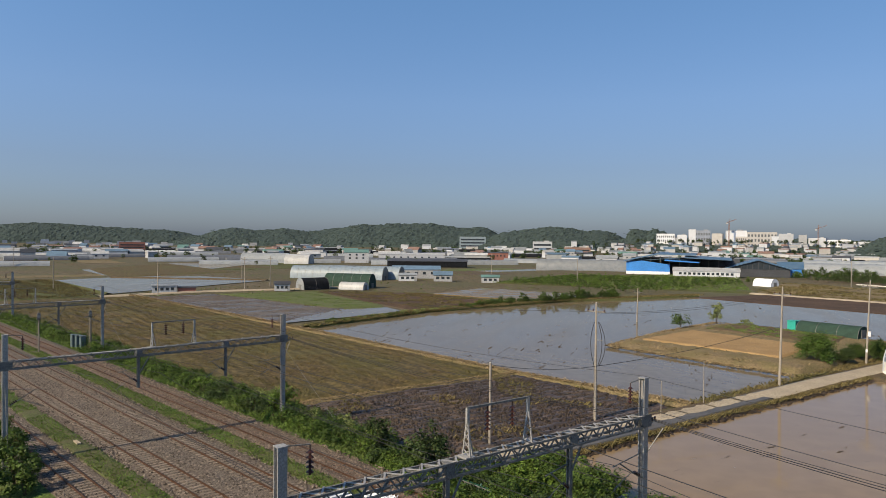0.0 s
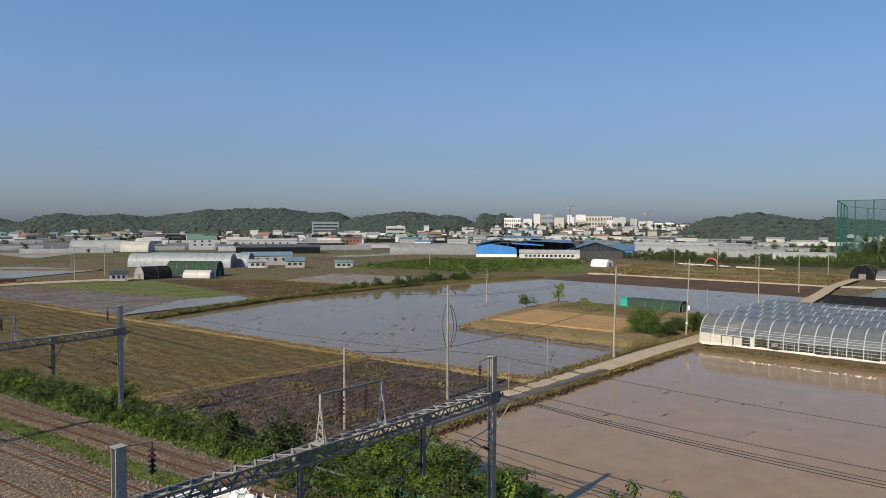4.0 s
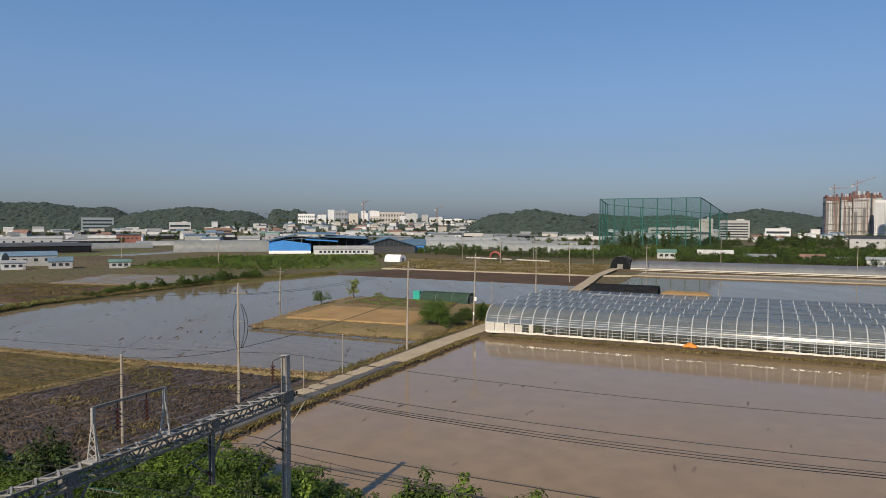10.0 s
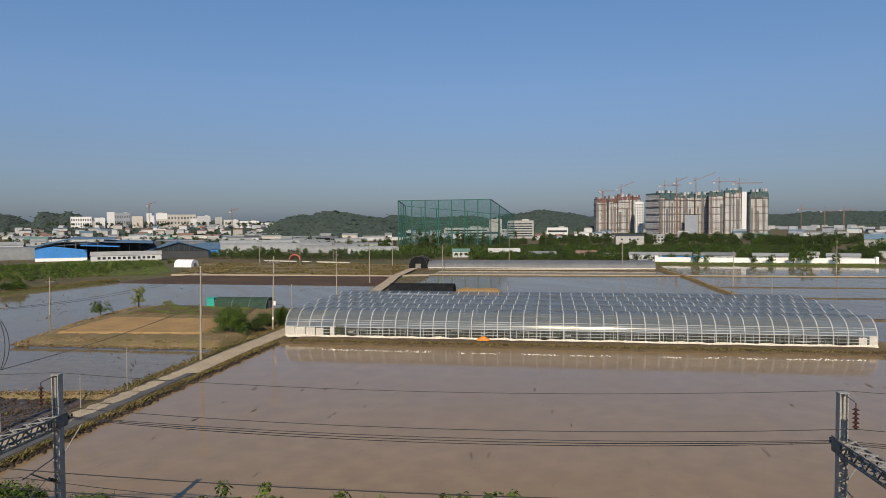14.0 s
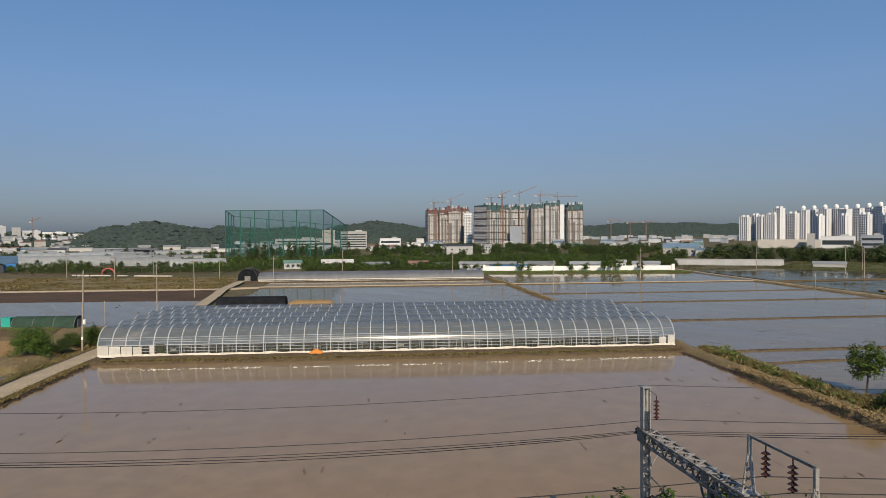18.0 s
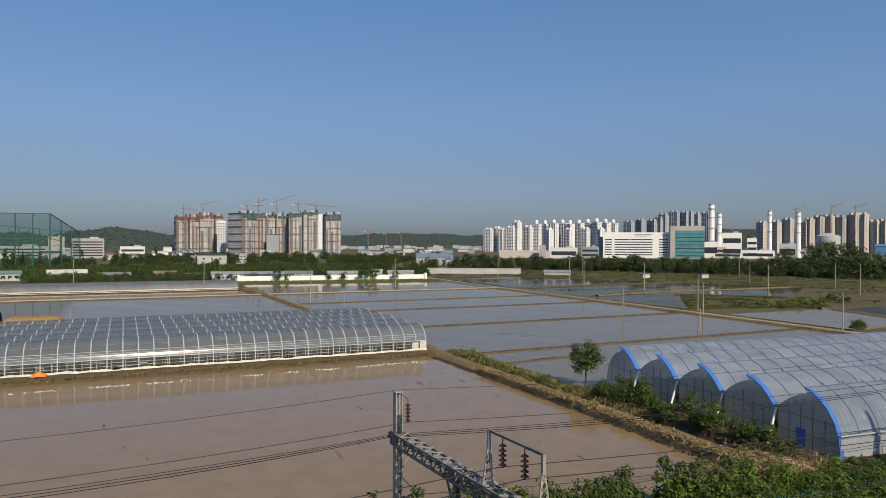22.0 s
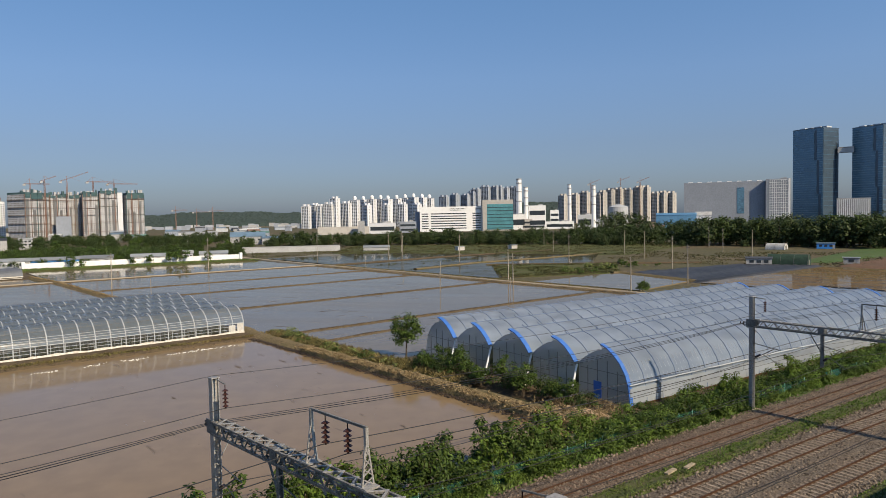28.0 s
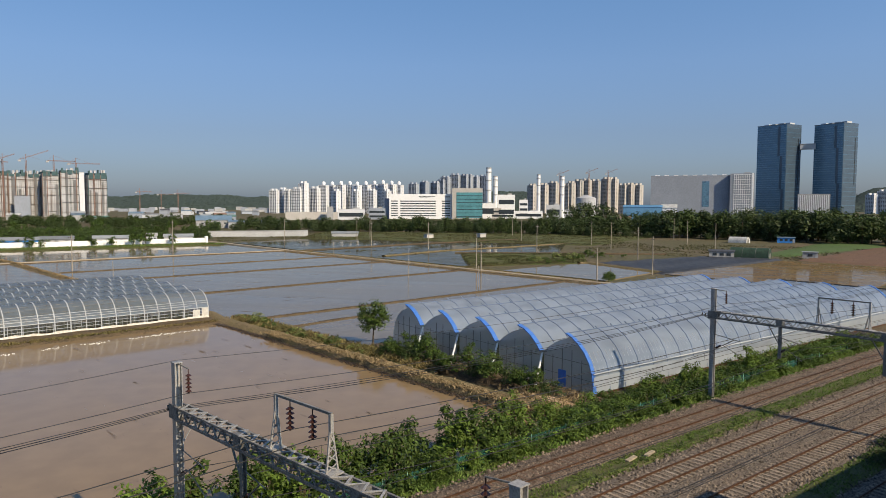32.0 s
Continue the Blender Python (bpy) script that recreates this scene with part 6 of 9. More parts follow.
for i in range(190):
    s_at = rnd.uniform(-50, 125)
    if 24 < s_at < 30 or 62 < s_at < 80 and rnd.random() < 0.7:
        continue
    rnd.choice([low, low, bright]).add("shrub" if i % 2 else "vine", *track(s_at, rnd.uniform(37.5, 38.3))[:2], 0.95, rnd.uniform(0.4, 0.75) * (1.2 if 30 < s_at < 62 else 1.0), i)
low.build()
bright.build()
for i in range(78):
    a, b = rnd.uniform(29.5, 44.5), rnd.uniform(-45.5, -29.0)
    plant("shrub", *ab(a, b), 0.25, rnd.uniform(0.85, 1.2), rnd.choice(["leaf_mid", "leaf_mid", "leaf_bright"]), "dense green shrub beside the farm road end", "embankment shrubs", rnd.randrange(1000))
# near trees on the camera's side of the line
for x, y, k in ((-37.0, 60.0, 0.9), (-34.6, 56.5, 0.95), (-32.5, 53.5, 0.85), (-40, 63.5, 0.8), (-30.5, 51.5, 0.75), (-36, 54, 1.0), (-33, 50, 0.9)):
    plant("tall_shrub", x, y, 1.0, k * 1.25, "leaf_mid", "leafy shrub tree beside the near track", "near trackside shrubs", int(abs(x * 10)))
for x, y in ((49.5, -41), (46.5, -37.5), (52, -46)):
    plant("shrub", x, y, 1.1, 0.8, "leaf_dark", "low shrub beside the near track", "near trackside shrubs", int(abs(x * 10)))
# single trees and bushes in the fields
plant("round_bush", *ab(118.5, -56.8), 0.5, 1.12, "leaf_round", "large round green bush beside the farm road", "", 1, name="bush", category="bush")
plant("round_bush", *ab(121.5, -53.6), 0.5, 0.55, "leaf_dark", "dark bush beside the farm road", "", 2, name="bush", category="bush")
plant("round_bush", *ab(130, -52.2), 0.5, 0.75, "leaf_mid", "green bush beside the greenhouse corner", "", 3, name="bush", category="bush")
plant("round_bush", *ab(127, -54.5), 0.5, 0.6, "leaf_mid", "green bush beside the greenhouse corner", "", 0, name="bush", category="bush")
plant("shrub", *ab(138.5, -97.0), 0.9, 1.35, "leaf_mid", "small rounded young tree on the mound", "mound trees", 6, 1.2, name="tree", category="tree")
plant("tall_shrub", *ab(151, -95.8), 0.9, 1.25, "leaf_pale", "slim pale young tree on the mound", "mound trees", 9, 1.25, name="tree", category="tree")
plant("reed", *ab(154.5, -90.0), 0.9, 1.3, "leaf_pale", "thin scrubby bush on the mound", "mound trees", 11)
plant("tree", *ab(80.0, 58.8), 0.3, 1.02, "leaf_mid", "single green tree beside the film tunnels", "", 2, name="tree", category="tree")
plant("shrub", *ab(106, 54.2), 0.4, 0.9, "leaf_pale", "small bush on the bank", "bank bushes", 4)
for i in range(16):
    a = 46 + i * 1.85 + rnd.uniform(-0.6, 0.6)
    plant("tall_shrub" if i % 3 else "shrub", *ab(a, 56.5 + rnd.uniform(-0.9, 0.9)), 0.2, rnd.uniform(0.85, 1.25), "leaf_mid" if i % 3 else "leaf_dark", "green shrub in front of the film tunnels", "tunnel-front shrubs", i)
tufts, pale = Thicket("grass_tufts", "tufts of green reeds and scrub on the banks", "leaf_mid"), Thicket("grass_tufts_pale", "tufts of pale grass on the banks", "leaf_pale")
for i in range(34):
    rnd.choice([tufts, pale, tufts]).add("reed", *ab(rnd.uniform(74, 114), rnd.uniform(53.2, 56.2)), 0.35, rnd.uniform(0.5, 0.9), i)
for i in range(60):
    a = rnd.uniform(74, 122)
    rnd.choice([tufts, pale]).add("reed", *ab(a, -146 - (a - 68) * 0.3 + rnd.uniform(-1.5, 1.5)), 0.3, rnd.uniform(0.6, 1.1), i)
for i in range(24):
    rnd.choice([tufts, tufts, tufts, pale]).add("scrub", *ab(rnd.uniform(152, 176), rnd.uniform(184, 236)), 0.1, rnd.uniform(0.6, 1.5), i)
tufts.build()
pale.build()
row = Thicket("paddy_bank_shrubs", "green shrubs in a row along the paddy bank", "leaf_mid")
for i in range(56):
    q = i / 56
    row.add("shrub" if i % 3 else "tall_shrub", *ab(124 + q * 70 + rnd.uniform(-1, 1), -160.5 - 3 * math.sin(q * 3) + rnd.uniform(-1.5, 1.5)), 0.3, rnd.uniform(0.7, 1.4) * (0.6 + 0.6 * q), i)
row.build()
plant("round_bush", *ab(104, 151.5), 0.3, 0.6, "leaf_mid", "round green bush at the path corner", "", 2, name="bush", category="bush")
# rows of young fruit bushes, and the orchard behind the white wall
bright, green = Thicket("orchard_bushes", "rows of bright young fruit bushes", "leaf_bright"), Thicket("orchard_bushes_green", "rows of green young fruit bushes", "leaf_mid")
for r in range(12):
    for c in range(26):
        p, q = (r + 0.5) / 12, (c + 0.5) / 26
        a = 216 * (1 - p) + (290 + 44 * q) * p + rnd.uniform(-1.5, 1.5)
        b = (-248 + 78 * q) * (1 - p) + (-270 + 84 * q) * p + rnd.uniform(-1, 1)
        rnd.choice([bright, green, green]).add("fruit", *ab(a, b), 0.3, rnd.uniform(0.7, 1.2), r * 26 + c)
bright.build()
green.build()
bright, green = Thicket("walled_orchard", "green orchard trees behind the white wall", "leaf_mid"), Thicket("walled_orchard_green", "dark green orchard trees behind the white wall", "leaf_dark")
for r in range(9):
    for c in range(64):
        a, b = 366 + r * 4.6 + rnd.uniform(-1.5, 1.5), -40 + c * 2.9 + rnd.uniform(-1.2, 1.2)
        rnd.choice([bright, green]).add("fruit", *ab(a, b), 0.1, rnd.uniform(1.2, 1.8), r * 64 + c)
bright.build()
green.build()
groves = Thicket("orchard_grove", "bright green orchard trees behind the yard buildings", "leaf_mid"), Thicket("orchard_grove_dark", "dark green trees before the building site", "leaf_dark")
for i in range(420):
    az, d = rnd.uniform(49.5, 78), rnd.uniform(400, 545)
    groves[i % 2].add("belt_tree", *polar(az, d)[:2], -0.4, rnd.uniform(0.34, 0.58), i)
for i in range(120):
    az, d = rnd.uniform(55, 79), rnd.uniform(620, 800)
    groves[1].add("belt_tree", *polar(az, d)[:2], -0.4, rnd.uniform(0.7, 1.1), i)
for g in groves:
    g.build()
field_hedge = Thicket("field_hedge", "dark green hedge rows behind the dry field", "leaf_dark")
for r in range(4):
    for c in range(52):
        field_hedge.add("fruit", *ab(372 + r * 9 + rnd.uniform(-1.5, 1.5) - 0.05 * c, -180 + c * 2.3 + rnd.uniform(-0.8, 0.8)), 0.1, rnd.uniform(0.9, 1.4), r * 52 + c)
field_hedge.build()
# trees round the wall, the houses and the belt towards the city
def tree(x, y, size, leaf, label, group, seed, kind="far_tree", tall=1.0):
    return plant(kind, x, y, -0.2, size, leaf, label, group, seed, tall, name="tree", category="tree")


for a, b, k in ((351, 70, 0.75), (349, 74, 0.5), (347, 103, 0.6), (344, 112, 0.7), (345, 118, 0.95), (343, 130, 0.6), (358, 60, 0.6), (350, 96, 0.5)):
    tree(*ab(a, b), k, "leaf_mid", "green tree beside the white wall", "wall trees", int(a + b))
for i in range(150):
    q = i / 149
    az = 80 + q * 54 + rnd.uniform(-0.25, 0.25)
    d = 545 - 120 * q + (14 if i % 2 else -14) + rnd.uniform(-8, 8)
    el = -0.97 + 0.72 * max(0.0, min(1.0, (az - 107) / 8))
    h = EYE + d * math.tan(radians(el)) + rnd.uniform(-2.5, 1.2)
    tree(*polar(az, d)[:2], h / 10.0, rnd.choice(["leaf_dark", "leaf_dark", "leaf_deep"]), "dark green tree in the belt before the city", "city tree belt", i, "belt_tree", 1.0)
belt = Thicket("tree_belt", "dark green undergrowth of the belt before the city", "leaf_deep")
for i in range(170):
    az = 79 + rnd.random() * 56
    d = 520 - 120 * (az - 79) / 56 + rnd.uniform(-6, 50)
    belt.add("belt_tree", *polar(az, d)[:2], -1.0, rnd.uniform(0.5, 0.95), i + 100)
belt.build()
for az, d, k in ((106.6, 640, 2.0), (108.0, 650, 2.5), (109.2, 655, 2.2), (105.0, 630, 1.7), (107.3, 640, 2.3), (122, 470, 1.5), (125, 466, 1.6), (127.5, 460, 1.65), (130, 455, 1.7), (132, 450, 1.7)):
    tree(*polar(az, d)[:2], k, "leaf_deep", "tall dark tree above the belt", "tall belt trees", int(az * 3), "belt_tree")
mid, dark, deep = Thicket("village_trees", "green trees among the far farmhouses", "leaf_mid"), Thicket("village_trees_dark", "dark trees among the far farmhouses", "leaf_dark"), Thicket("village_trees_deep", "deep green trees on the far plain", "leaf_deep")
for i in range(230):
    az = 40 + rnd.random() * 42
    d = rnd.uniform(545, 800) if 44 < az < 76 else rnd.uniform(430, 760)
    (mid, dark, dark, deep)[i % 4].add("belt_tree", *polar(az, d)[:2], -0.2, rnd.uniform(0.4, 0.95), i)
for i in range(70):
    az = 26 + rnd.random() * 15
    (mid, dark, deep)[i % 3].add("belt_tree", *polar(az, rnd.uniform(430, 800))[:2], -0.2, rnd.uniform(0.3, 0.6), i)
# hedgerows and tree lines across the plain
for i in range(46):
    az, d, n = -34 + rnd.random() * 72, rnd.uniform(520, 1500), rnd.randrange(3, 9)
    if 14 < az < 27 and d < 700:
        continue
    for k in range(n):
        (mid, dark, deep)[i % 3].add("belt_tree", *polar(az + k * rnd.uniform(4, 8) / d * 57.3, d + rnd.uniform(-6, 6))[:2], -0.2, rnd.uniform(0.35, 0.8), i + k)
for i in range(150):
    az = -34 + rnd.random() * 66
    d = rnd.uniform(520, 1450)
    (mid, dark, deep)[i % 3].add("far_tree", *polar(az, d)[:2], -0.2, rnd.uniform(0.35, 0.85), i)
for i in range(34):
    (mid, dark)[i % 2].add("belt_tree", *polar(27.5 + i * 0.42 + rnd.uniform(-0.3, 0.3), rnd.uniform(460, 520))[:2], -0.2, rnd.uniform(0.2, 0.42), i)
for i in range(12):
    mid.add("belt_tree", *polar(27.0 + i * 0.45, 440 + rnd.uniform(-10, 20))[:2], -0.2, 0.6 * rnd.uniform(0.7, 1.2), i)
for i in range(170):
    az, d = -34 + rnd.random() * 76, rnd.uniform(820, 1460)
    (dark, deep)[i % 2].add("belt_tree", *polar(az, d)[:2], -0.2, rnd.uniform(0.35, 0.75), i)
mid.build()
dark.build()
deep.build()
for az, d in ((43.9, 520), (44.5, 520), (45.1, 525), (46.5, 515), (46.9, 520), (47.5, 515), (53.5, 540), (54, 545), (58.5, 560), (43.4, 530), (48.6, 530), (51.2, 545), (56.2, 550)):
    tree(*polar(az, d)[:2], rnd.uniform(1.1, 1.5), "leaf_dark", "slender dark poplar beside the golf net", "poplars", int(az * 10), "poplar")


# ---- farmhouses, sheds, the town ----
M["wall_white"] = material("white_wall", (0.44, 0.46, 0.49), 0.8, scale=0.15, vary=0.1, second=(0.38, 0.40, 0.43), mix=0.6, fine=12, rand=0.2)
M["wall_cream"] = material("cream_wall", (0.42, 0.405, 0.385), 0.8, scale=0.15, vary=0.1, fine=12, rand=0.1)
M["wall_grey"] = material("grey_wall", (0.33, 0.34, 0.35), 0.8, scale=0.12, vary=0.12, fine=12, rand=0.15)
M["wall_red"] = material("brick_red_wall", (0.24, 0.11, 0.09), 0.85, scale=0.2, vary=0.15, fine=14)
M["wall_blue"] = material("bright_blue_metal", (0.03, 0.20, 0.55), 0.5, scale=0.2, vary=0.12, fine=10, spec=0.4)
M["wall_pale_blue"] = material("pale_blue_metal", (0.085, 0.22, 0.38), 0.5, scale=0.1, vary=0.12, fine=10, spec=0.4)
M["roof_blue"] = material("blue_metal_roof", (0.12, 0.19, 0.26), 0.45, scale=0.2, vary=0.18, fine=10, spec=0.4, rand=0.15)
M["roof_steel"] = material("dark_blue_steel_roof", (0.05, 0.11, 0.19), 0.4, scale=0.2, vary=0.25, second=(0.10, 0.15, 0.20), fine=10, spec=0.4)
M["roof_dark"] = material("dark_slate_roof", (0.055, 0.06, 0.07), 0.6, scale=0.2, vary=0.2, fine=10, rand=0.2)
M["roof_teal"] = material("teal_metal_roof", (0.11, 0.21, 0.19), 0.5, scale=0.2, vary=0.15, fine=10)
M["roof_orange"] = material("orange_tile_roof", (0.22, 0.14, 0.115), 0.7, scale=0.2, vary=0.2, fine=10)
M["glass_dark"] = material("dark_window_glass", (0.03, 0.04, 0.05), 0.15, scale=0.5, vary=0.2, spec=0.6)
M["glass_blue"] = material("blue_tower_glass", (0.085, 0.185, 0.285), 0.16, 0.3, scale=0.03, vary=0.4, second=(0.10, 0.22, 0.32), fine=9, spec=0.8, stretch=(1, 1, 4, 0))
M["band_blue"] = material("pale_blue_floor_band", (0.17, 0.27, 0.34), 0.35, 0.3, scale=0.05, vary=0.3, fine=10)
M["glass_grey"] = material("grey_blue_flank_glass", (0.055, 0.085, 0.12), 0.25, 0.2, scale=0.05, vary=0.3, second=(0.075, 0.11, 0.15), fine=9, spec=0.6, stretch=(1, 1, 4, 0))
M["glass_teal"] = material("teal_curtain_glass", (0.075, 0.235, 0.275), 0.2, scale=0.1, vary=0.15, fine=8, spec=0.6)
M["concrete_new"] = material("raw_new_concrete", (0.40, 0.415, 0.44), 0.9, scale=0.06, vary=0.2, second=(0.28, 0.285, 0.295), fine=14)
M["wall_flat"] = material("white_apartment_paint", (0.56, 0.58, 0.61), 0.8, scale=0.08, vary=0.06, second=(0.47, 0.49, 0.52), mix=0.6, fine=12, rand=0.08)
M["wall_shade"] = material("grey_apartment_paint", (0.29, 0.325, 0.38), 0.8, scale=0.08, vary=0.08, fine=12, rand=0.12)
M["pane"] = material("grey_window_pane", (0.13, 0.14, 0.15), 0.2, scale=0.4, vary=0.3, spec=0.5)
# grey that stands for the shade inside open floors
M["void"] = material("shaded_opening_grey", (0.16, 0.15, 0.14), 0.9, scale=0.3, vary=0.3, fine=6)
M["scaffold_pole"] = material("brown_scaffold_poles", (0.17, 0.12, 0.10), 0.8, scale=0.5, vary=0.2)
M["rust_net"] = material("red_brown_safety_net", (0.15, 0.08, 0.075), 0.85, scale=0.2, vary=0.3, fine=8)
M["grey_net"] = material("dark_grey_safety_net", (0.11, 0.115, 0.125), 0.85, scale=0.15, vary=0.4, second=(0.17, 0.175, 0.18), fine=8)
M["scaffold"] = material("teal_scaffold_net", (0.05, 0.10, 0.11), 0.8, scale=0.1, vary=0.2, fine=10)
M["rust_red"] = material("red_lattice_steel", (0.22, 0.13, 0.105), 0.7, scale=0.3, vary=0.15)
M["grey_clad"] = material("blue_grey_cladding", (0.23, 0.26, 0.31), 0.6, scale=0.05, vary=0.08, fine=10)
# the hill ground also carries the blue of distant haze in its colour
M["hill"] = material("hazed_wooded_hill", (0.034, 0.052, 0.047), 0.95, scale=0.02, vary=0.4, second=(0.044, 0.064, 0.054), fine=8, bump=0.6)
M["red_paint"] = material("faded_red_paint", (0.42, 0.10, 0.10), 0.6, scale=0.8, vary=0.15)


def windows(parent, w, h, rows, cols, y, size, z0, mat="glass_dark", margin=0.08):
    """Separate recessed panes on the face at y."""
    for r in range(rows):
        for c in range(cols):
            x = -w / 2 + w * margin + (c + 0.5) * w * (1 - 2 * margin) / cols
            z = z0 + (r + 0.5) * (h - z0 - 0.4) / rows
            part("window", Shape().box((x, y, z), (size[0], 0.12, size[1])), M[mat], parent)


def house(az, d, w, dep, h, wall, roof, label, name="house", pitch=0.3, turn=0.0, z=-0.2, cols=3, door=True, group="", rows=1):
    """A low house or shed with a pitched roof with overhang; its front faces the railway."""
    t = thing(name, label, "building", ring_pose(az, d, z, turn), group)
    part("wall", Shape().box((0, 0, h / 2), (w, dep, h)), M[wall], t)
    k = dep * pitch
    o = 0.35
    s = Shape()
    e = [(-w / 2 - o, -dep / 2 - o, h), (w / 2 + o, -dep / 2 - o, h), (w / 2 + o, dep / 2 + o, h), (-w / 2 - o, dep / 2 + o, h)]
    up = [(x, y, zz + 0.18) for x, y, zz in e]
    ridge = [(-w / 2 - o, 0, h + k + 0.18), (w / 2 + o, 0, h + k + 0.18)]
    s.add(e + up + ridge, [(3, 2, 1, 0), (0, 1, 5, 4), (2, 3, 7, 6), (4, 5, 9, 8), (6, 7, 8, 9), (1, 2, 6, 9, 5), (3, 0, 4, 8, 7)])
    part("roof", s, M[roof], t)
    if cols:
        windows(t, w, h, rows, cols, -dep / 2 - 0.02, (min(1.6, w / cols * 0.5), min(1.3, h / rows * 0.4)), h * 0.3)
    if door:
        part("door", Shape().box((w * 0.42, -dep / 2 - 0.03, min(1.05, h * 0.4)), (1.0, 0.1, min(2.1, h * 0.8))), M["wall_grey"], t)
    return t


def block(az, d, w, dep, h, wall, label, name="building", bands=0, cols=0, win="glass_dark", turn=0.0, z=-0.3, group="", kit=True, piers=0):
    """A flat-roofed block with window bands or columns, parapet and roof plant."""
    t = thing(name, label, "building", ring_pose(az, d, z, turn), group)
    part("wall", Shape().box((0, 0, h / 2), (w, dep, h)), M[wall], t)
    part("parapet", Shape().box((0, -dep / 2 + 0.2, h + 0.4), (w, 0.4, 0.8)).box((0, dep / 2 - 0.2, h + 0.4), (w, 0.4, 0.8)).box((-w / 2 + 0.2, 0, h + 0.4), (0.4, dep, 0.8)).box((w / 2 - 0.2, 0, h + 0.4), (0.4, dep, 0.8)), M[wall], t)
    if bands and not cols:
        for r in range(bands):
            zc = h * 0.08 + (r + 0.5) * h * 0.84 / bands
            part("window_band", Shape().box((0, -dep / 2 - 0.03, zc), (w * 0.9, 0.2, h * 0.84 / bands * 0.45)), M[win], t)
    elif cols:
        s = Shape()
        for r in range(bands):
            for c in range(cols):
                x = -w / 2 + (c + 0.5) * w / cols
                zc = h * 0.04 + (r + 0.5) * h * 0.92 / bands
                s.box((x, -dep / 2 - 0.03, zc), (w / cols * 0.55, 0.25, h * 0.92 / bands * 0.5))
        tagged(part("window", s, M[win], t), kind="stuff")
    for i in range(piers):
        part("pier", Shape().box((-w / 2 + (i + 0.5) * w / piers, -dep / 2 - 0.4, h / 2), (w / piers * 0.3, 0.8, h + 0.6)), M[wall], t)
    if kit:
        part("roof_plant", Shape().box((w * 0.2, 0, h + 1.3), (w * 0.25, dep * 0.4, 2.6)), M["wall_grey"], t)
    return t


# low farm buildings
house(-21.7, 275, 8.6, 4, 2.5, "wall_white", "roof_grey", "white container hut beside a paddy", "hut", 0.1, cols=4)
house(-20.1, 275, 6.2, 3, 1.7, "wall_red", "roof_dark", "low brown shed with stored pipes", "shed", 0.1, cols=0, door=False)
house(-12.9, 276, 5.8, 4, 2.6, "wall_white", "roof_dark", "small white farm shed at the farmstead", "shed", 0.25)
house(-2.1, 368, 25, 14, 4.6, "wall_grey", "roof_blue", "grey warehouse with pale blue roof", "warehouse", 0.12, cols=5)
house(-2.8, 340, 8.8, 5, 2.8, "wall_white", "roof_grey", "small white farmhouse in a yard", "house", 0.2)
house(0.1, 340, 9.0, 6, 3.0, "wall_grey", "roof_blue", "small grey house with a blue roof in a yard", "house", 0.3)
house(4.0, 333, 8.4, 5, 2.6, "wall_grey", "roof_teal", "small green-roofed hut in the fields", "hut", 0.2)
house(-7.0, 594, 20, 12, 8.6, "wall_white", "roof_teal", "white house with teal roof", "house", 0.2, rows=2)
house(-1.2, 512, 58, 16, 4.2, "shade_black" if "shade_black" in M else "roof_dark", "roof_dark", "long black net shade house", "shade_house", 0.1, cols=0, door=False)
house(-2.5, 640, 60, 14, 6.2, "wall_white", "roof_white", "white low sheds on the plain", "shed", 0.1, cols=8)
house(4.4, 694, 25, 14, 7.4, "wall_red", "roof_dark", "red-brown flat factory building", "factory", 0.06, cols=6)
# blue works in the middle: barns with their gables to the railway
def barn(az, d, w, dep, eave, peak, wall, roof, label, turn=0.0, glazed=False):
    t = thing("barn", label, "barn", ring_pose(az, d, -0.2, turn), "blue works barns")
    face = [(-w / 2, 0), (w / 2, 0), (w / 2, eave), (w * 0.22, peak * 0.56 + eave * 0.44), (0, peak), (-w * 0.22, peak * 0.56 + eave * 0.44), (-w / 2, eave)]
    s = Shape()
    n = len(face)
    s.add([(x, -dep / 2, z) for x, z in face] + [(x, dep / 2, z) for x, z in face], [tuple(range(n)), tuple(range(2 * n - 1, n - 1, -1)), (1, 2, 9, 8), (6, 0, 7, 13), (0, 1, 8, 7)])
    part("wall", s, M[wall], t)
    top = [(-w / 2 - 1.0, eave - 0.25), (-w * 0.22, peak * 0.56 + eave * 0.44), (0, peak), (w * 0.22, peak * 0.56 + eave * 0.44), (w / 2 + 1.0, eave - 0.25)]
    s = Shape()
    for p, q in zip(top, top[1:]):
        s.add([(p[0], -dep / 2 - 1.2, p[1] + 0.1), (q[0], -dep / 2 - 1.2, q[1] + 0.1), (q[0], dep / 2 + 1, q[1] + 0.1), (p[0], dep / 2 + 1, p[1] + 0.1),
               (p[0], -dep / 2 - 1.2, p[1] + 0.7), (q[0], -dep / 2 - 1.2, q[1] + 0.7), (q[0], dep / 2 + 1, q[1] + 0.7), (p[0], dep / 2 + 1, p[1] + 0.7)],
              [(3, 2, 1, 0), (4, 5, 6, 7), (0, 1, 5, 4), (1, 2, 6, 5), (2, 3, 7, 6), (3, 0, 4, 7)])
    part("roof", s, M[roof], t)
    if glazed:
        k = int(w / 3.2)
        for i in range(k):
            x = -w * 0.44 + (i + 0.5) * w * 0.88 / k
            h = (peak - eave) * (1 - abs(x) / (w / 2)) * 0.86
            if h > 0.5:
                part("gable_panel", Shape().box((x, -dep / 2 - 0.12, eave + h / 2), (w * 0.88 / k * 0.82, 0.2, h)), M["glass_dark"], t)
    return t


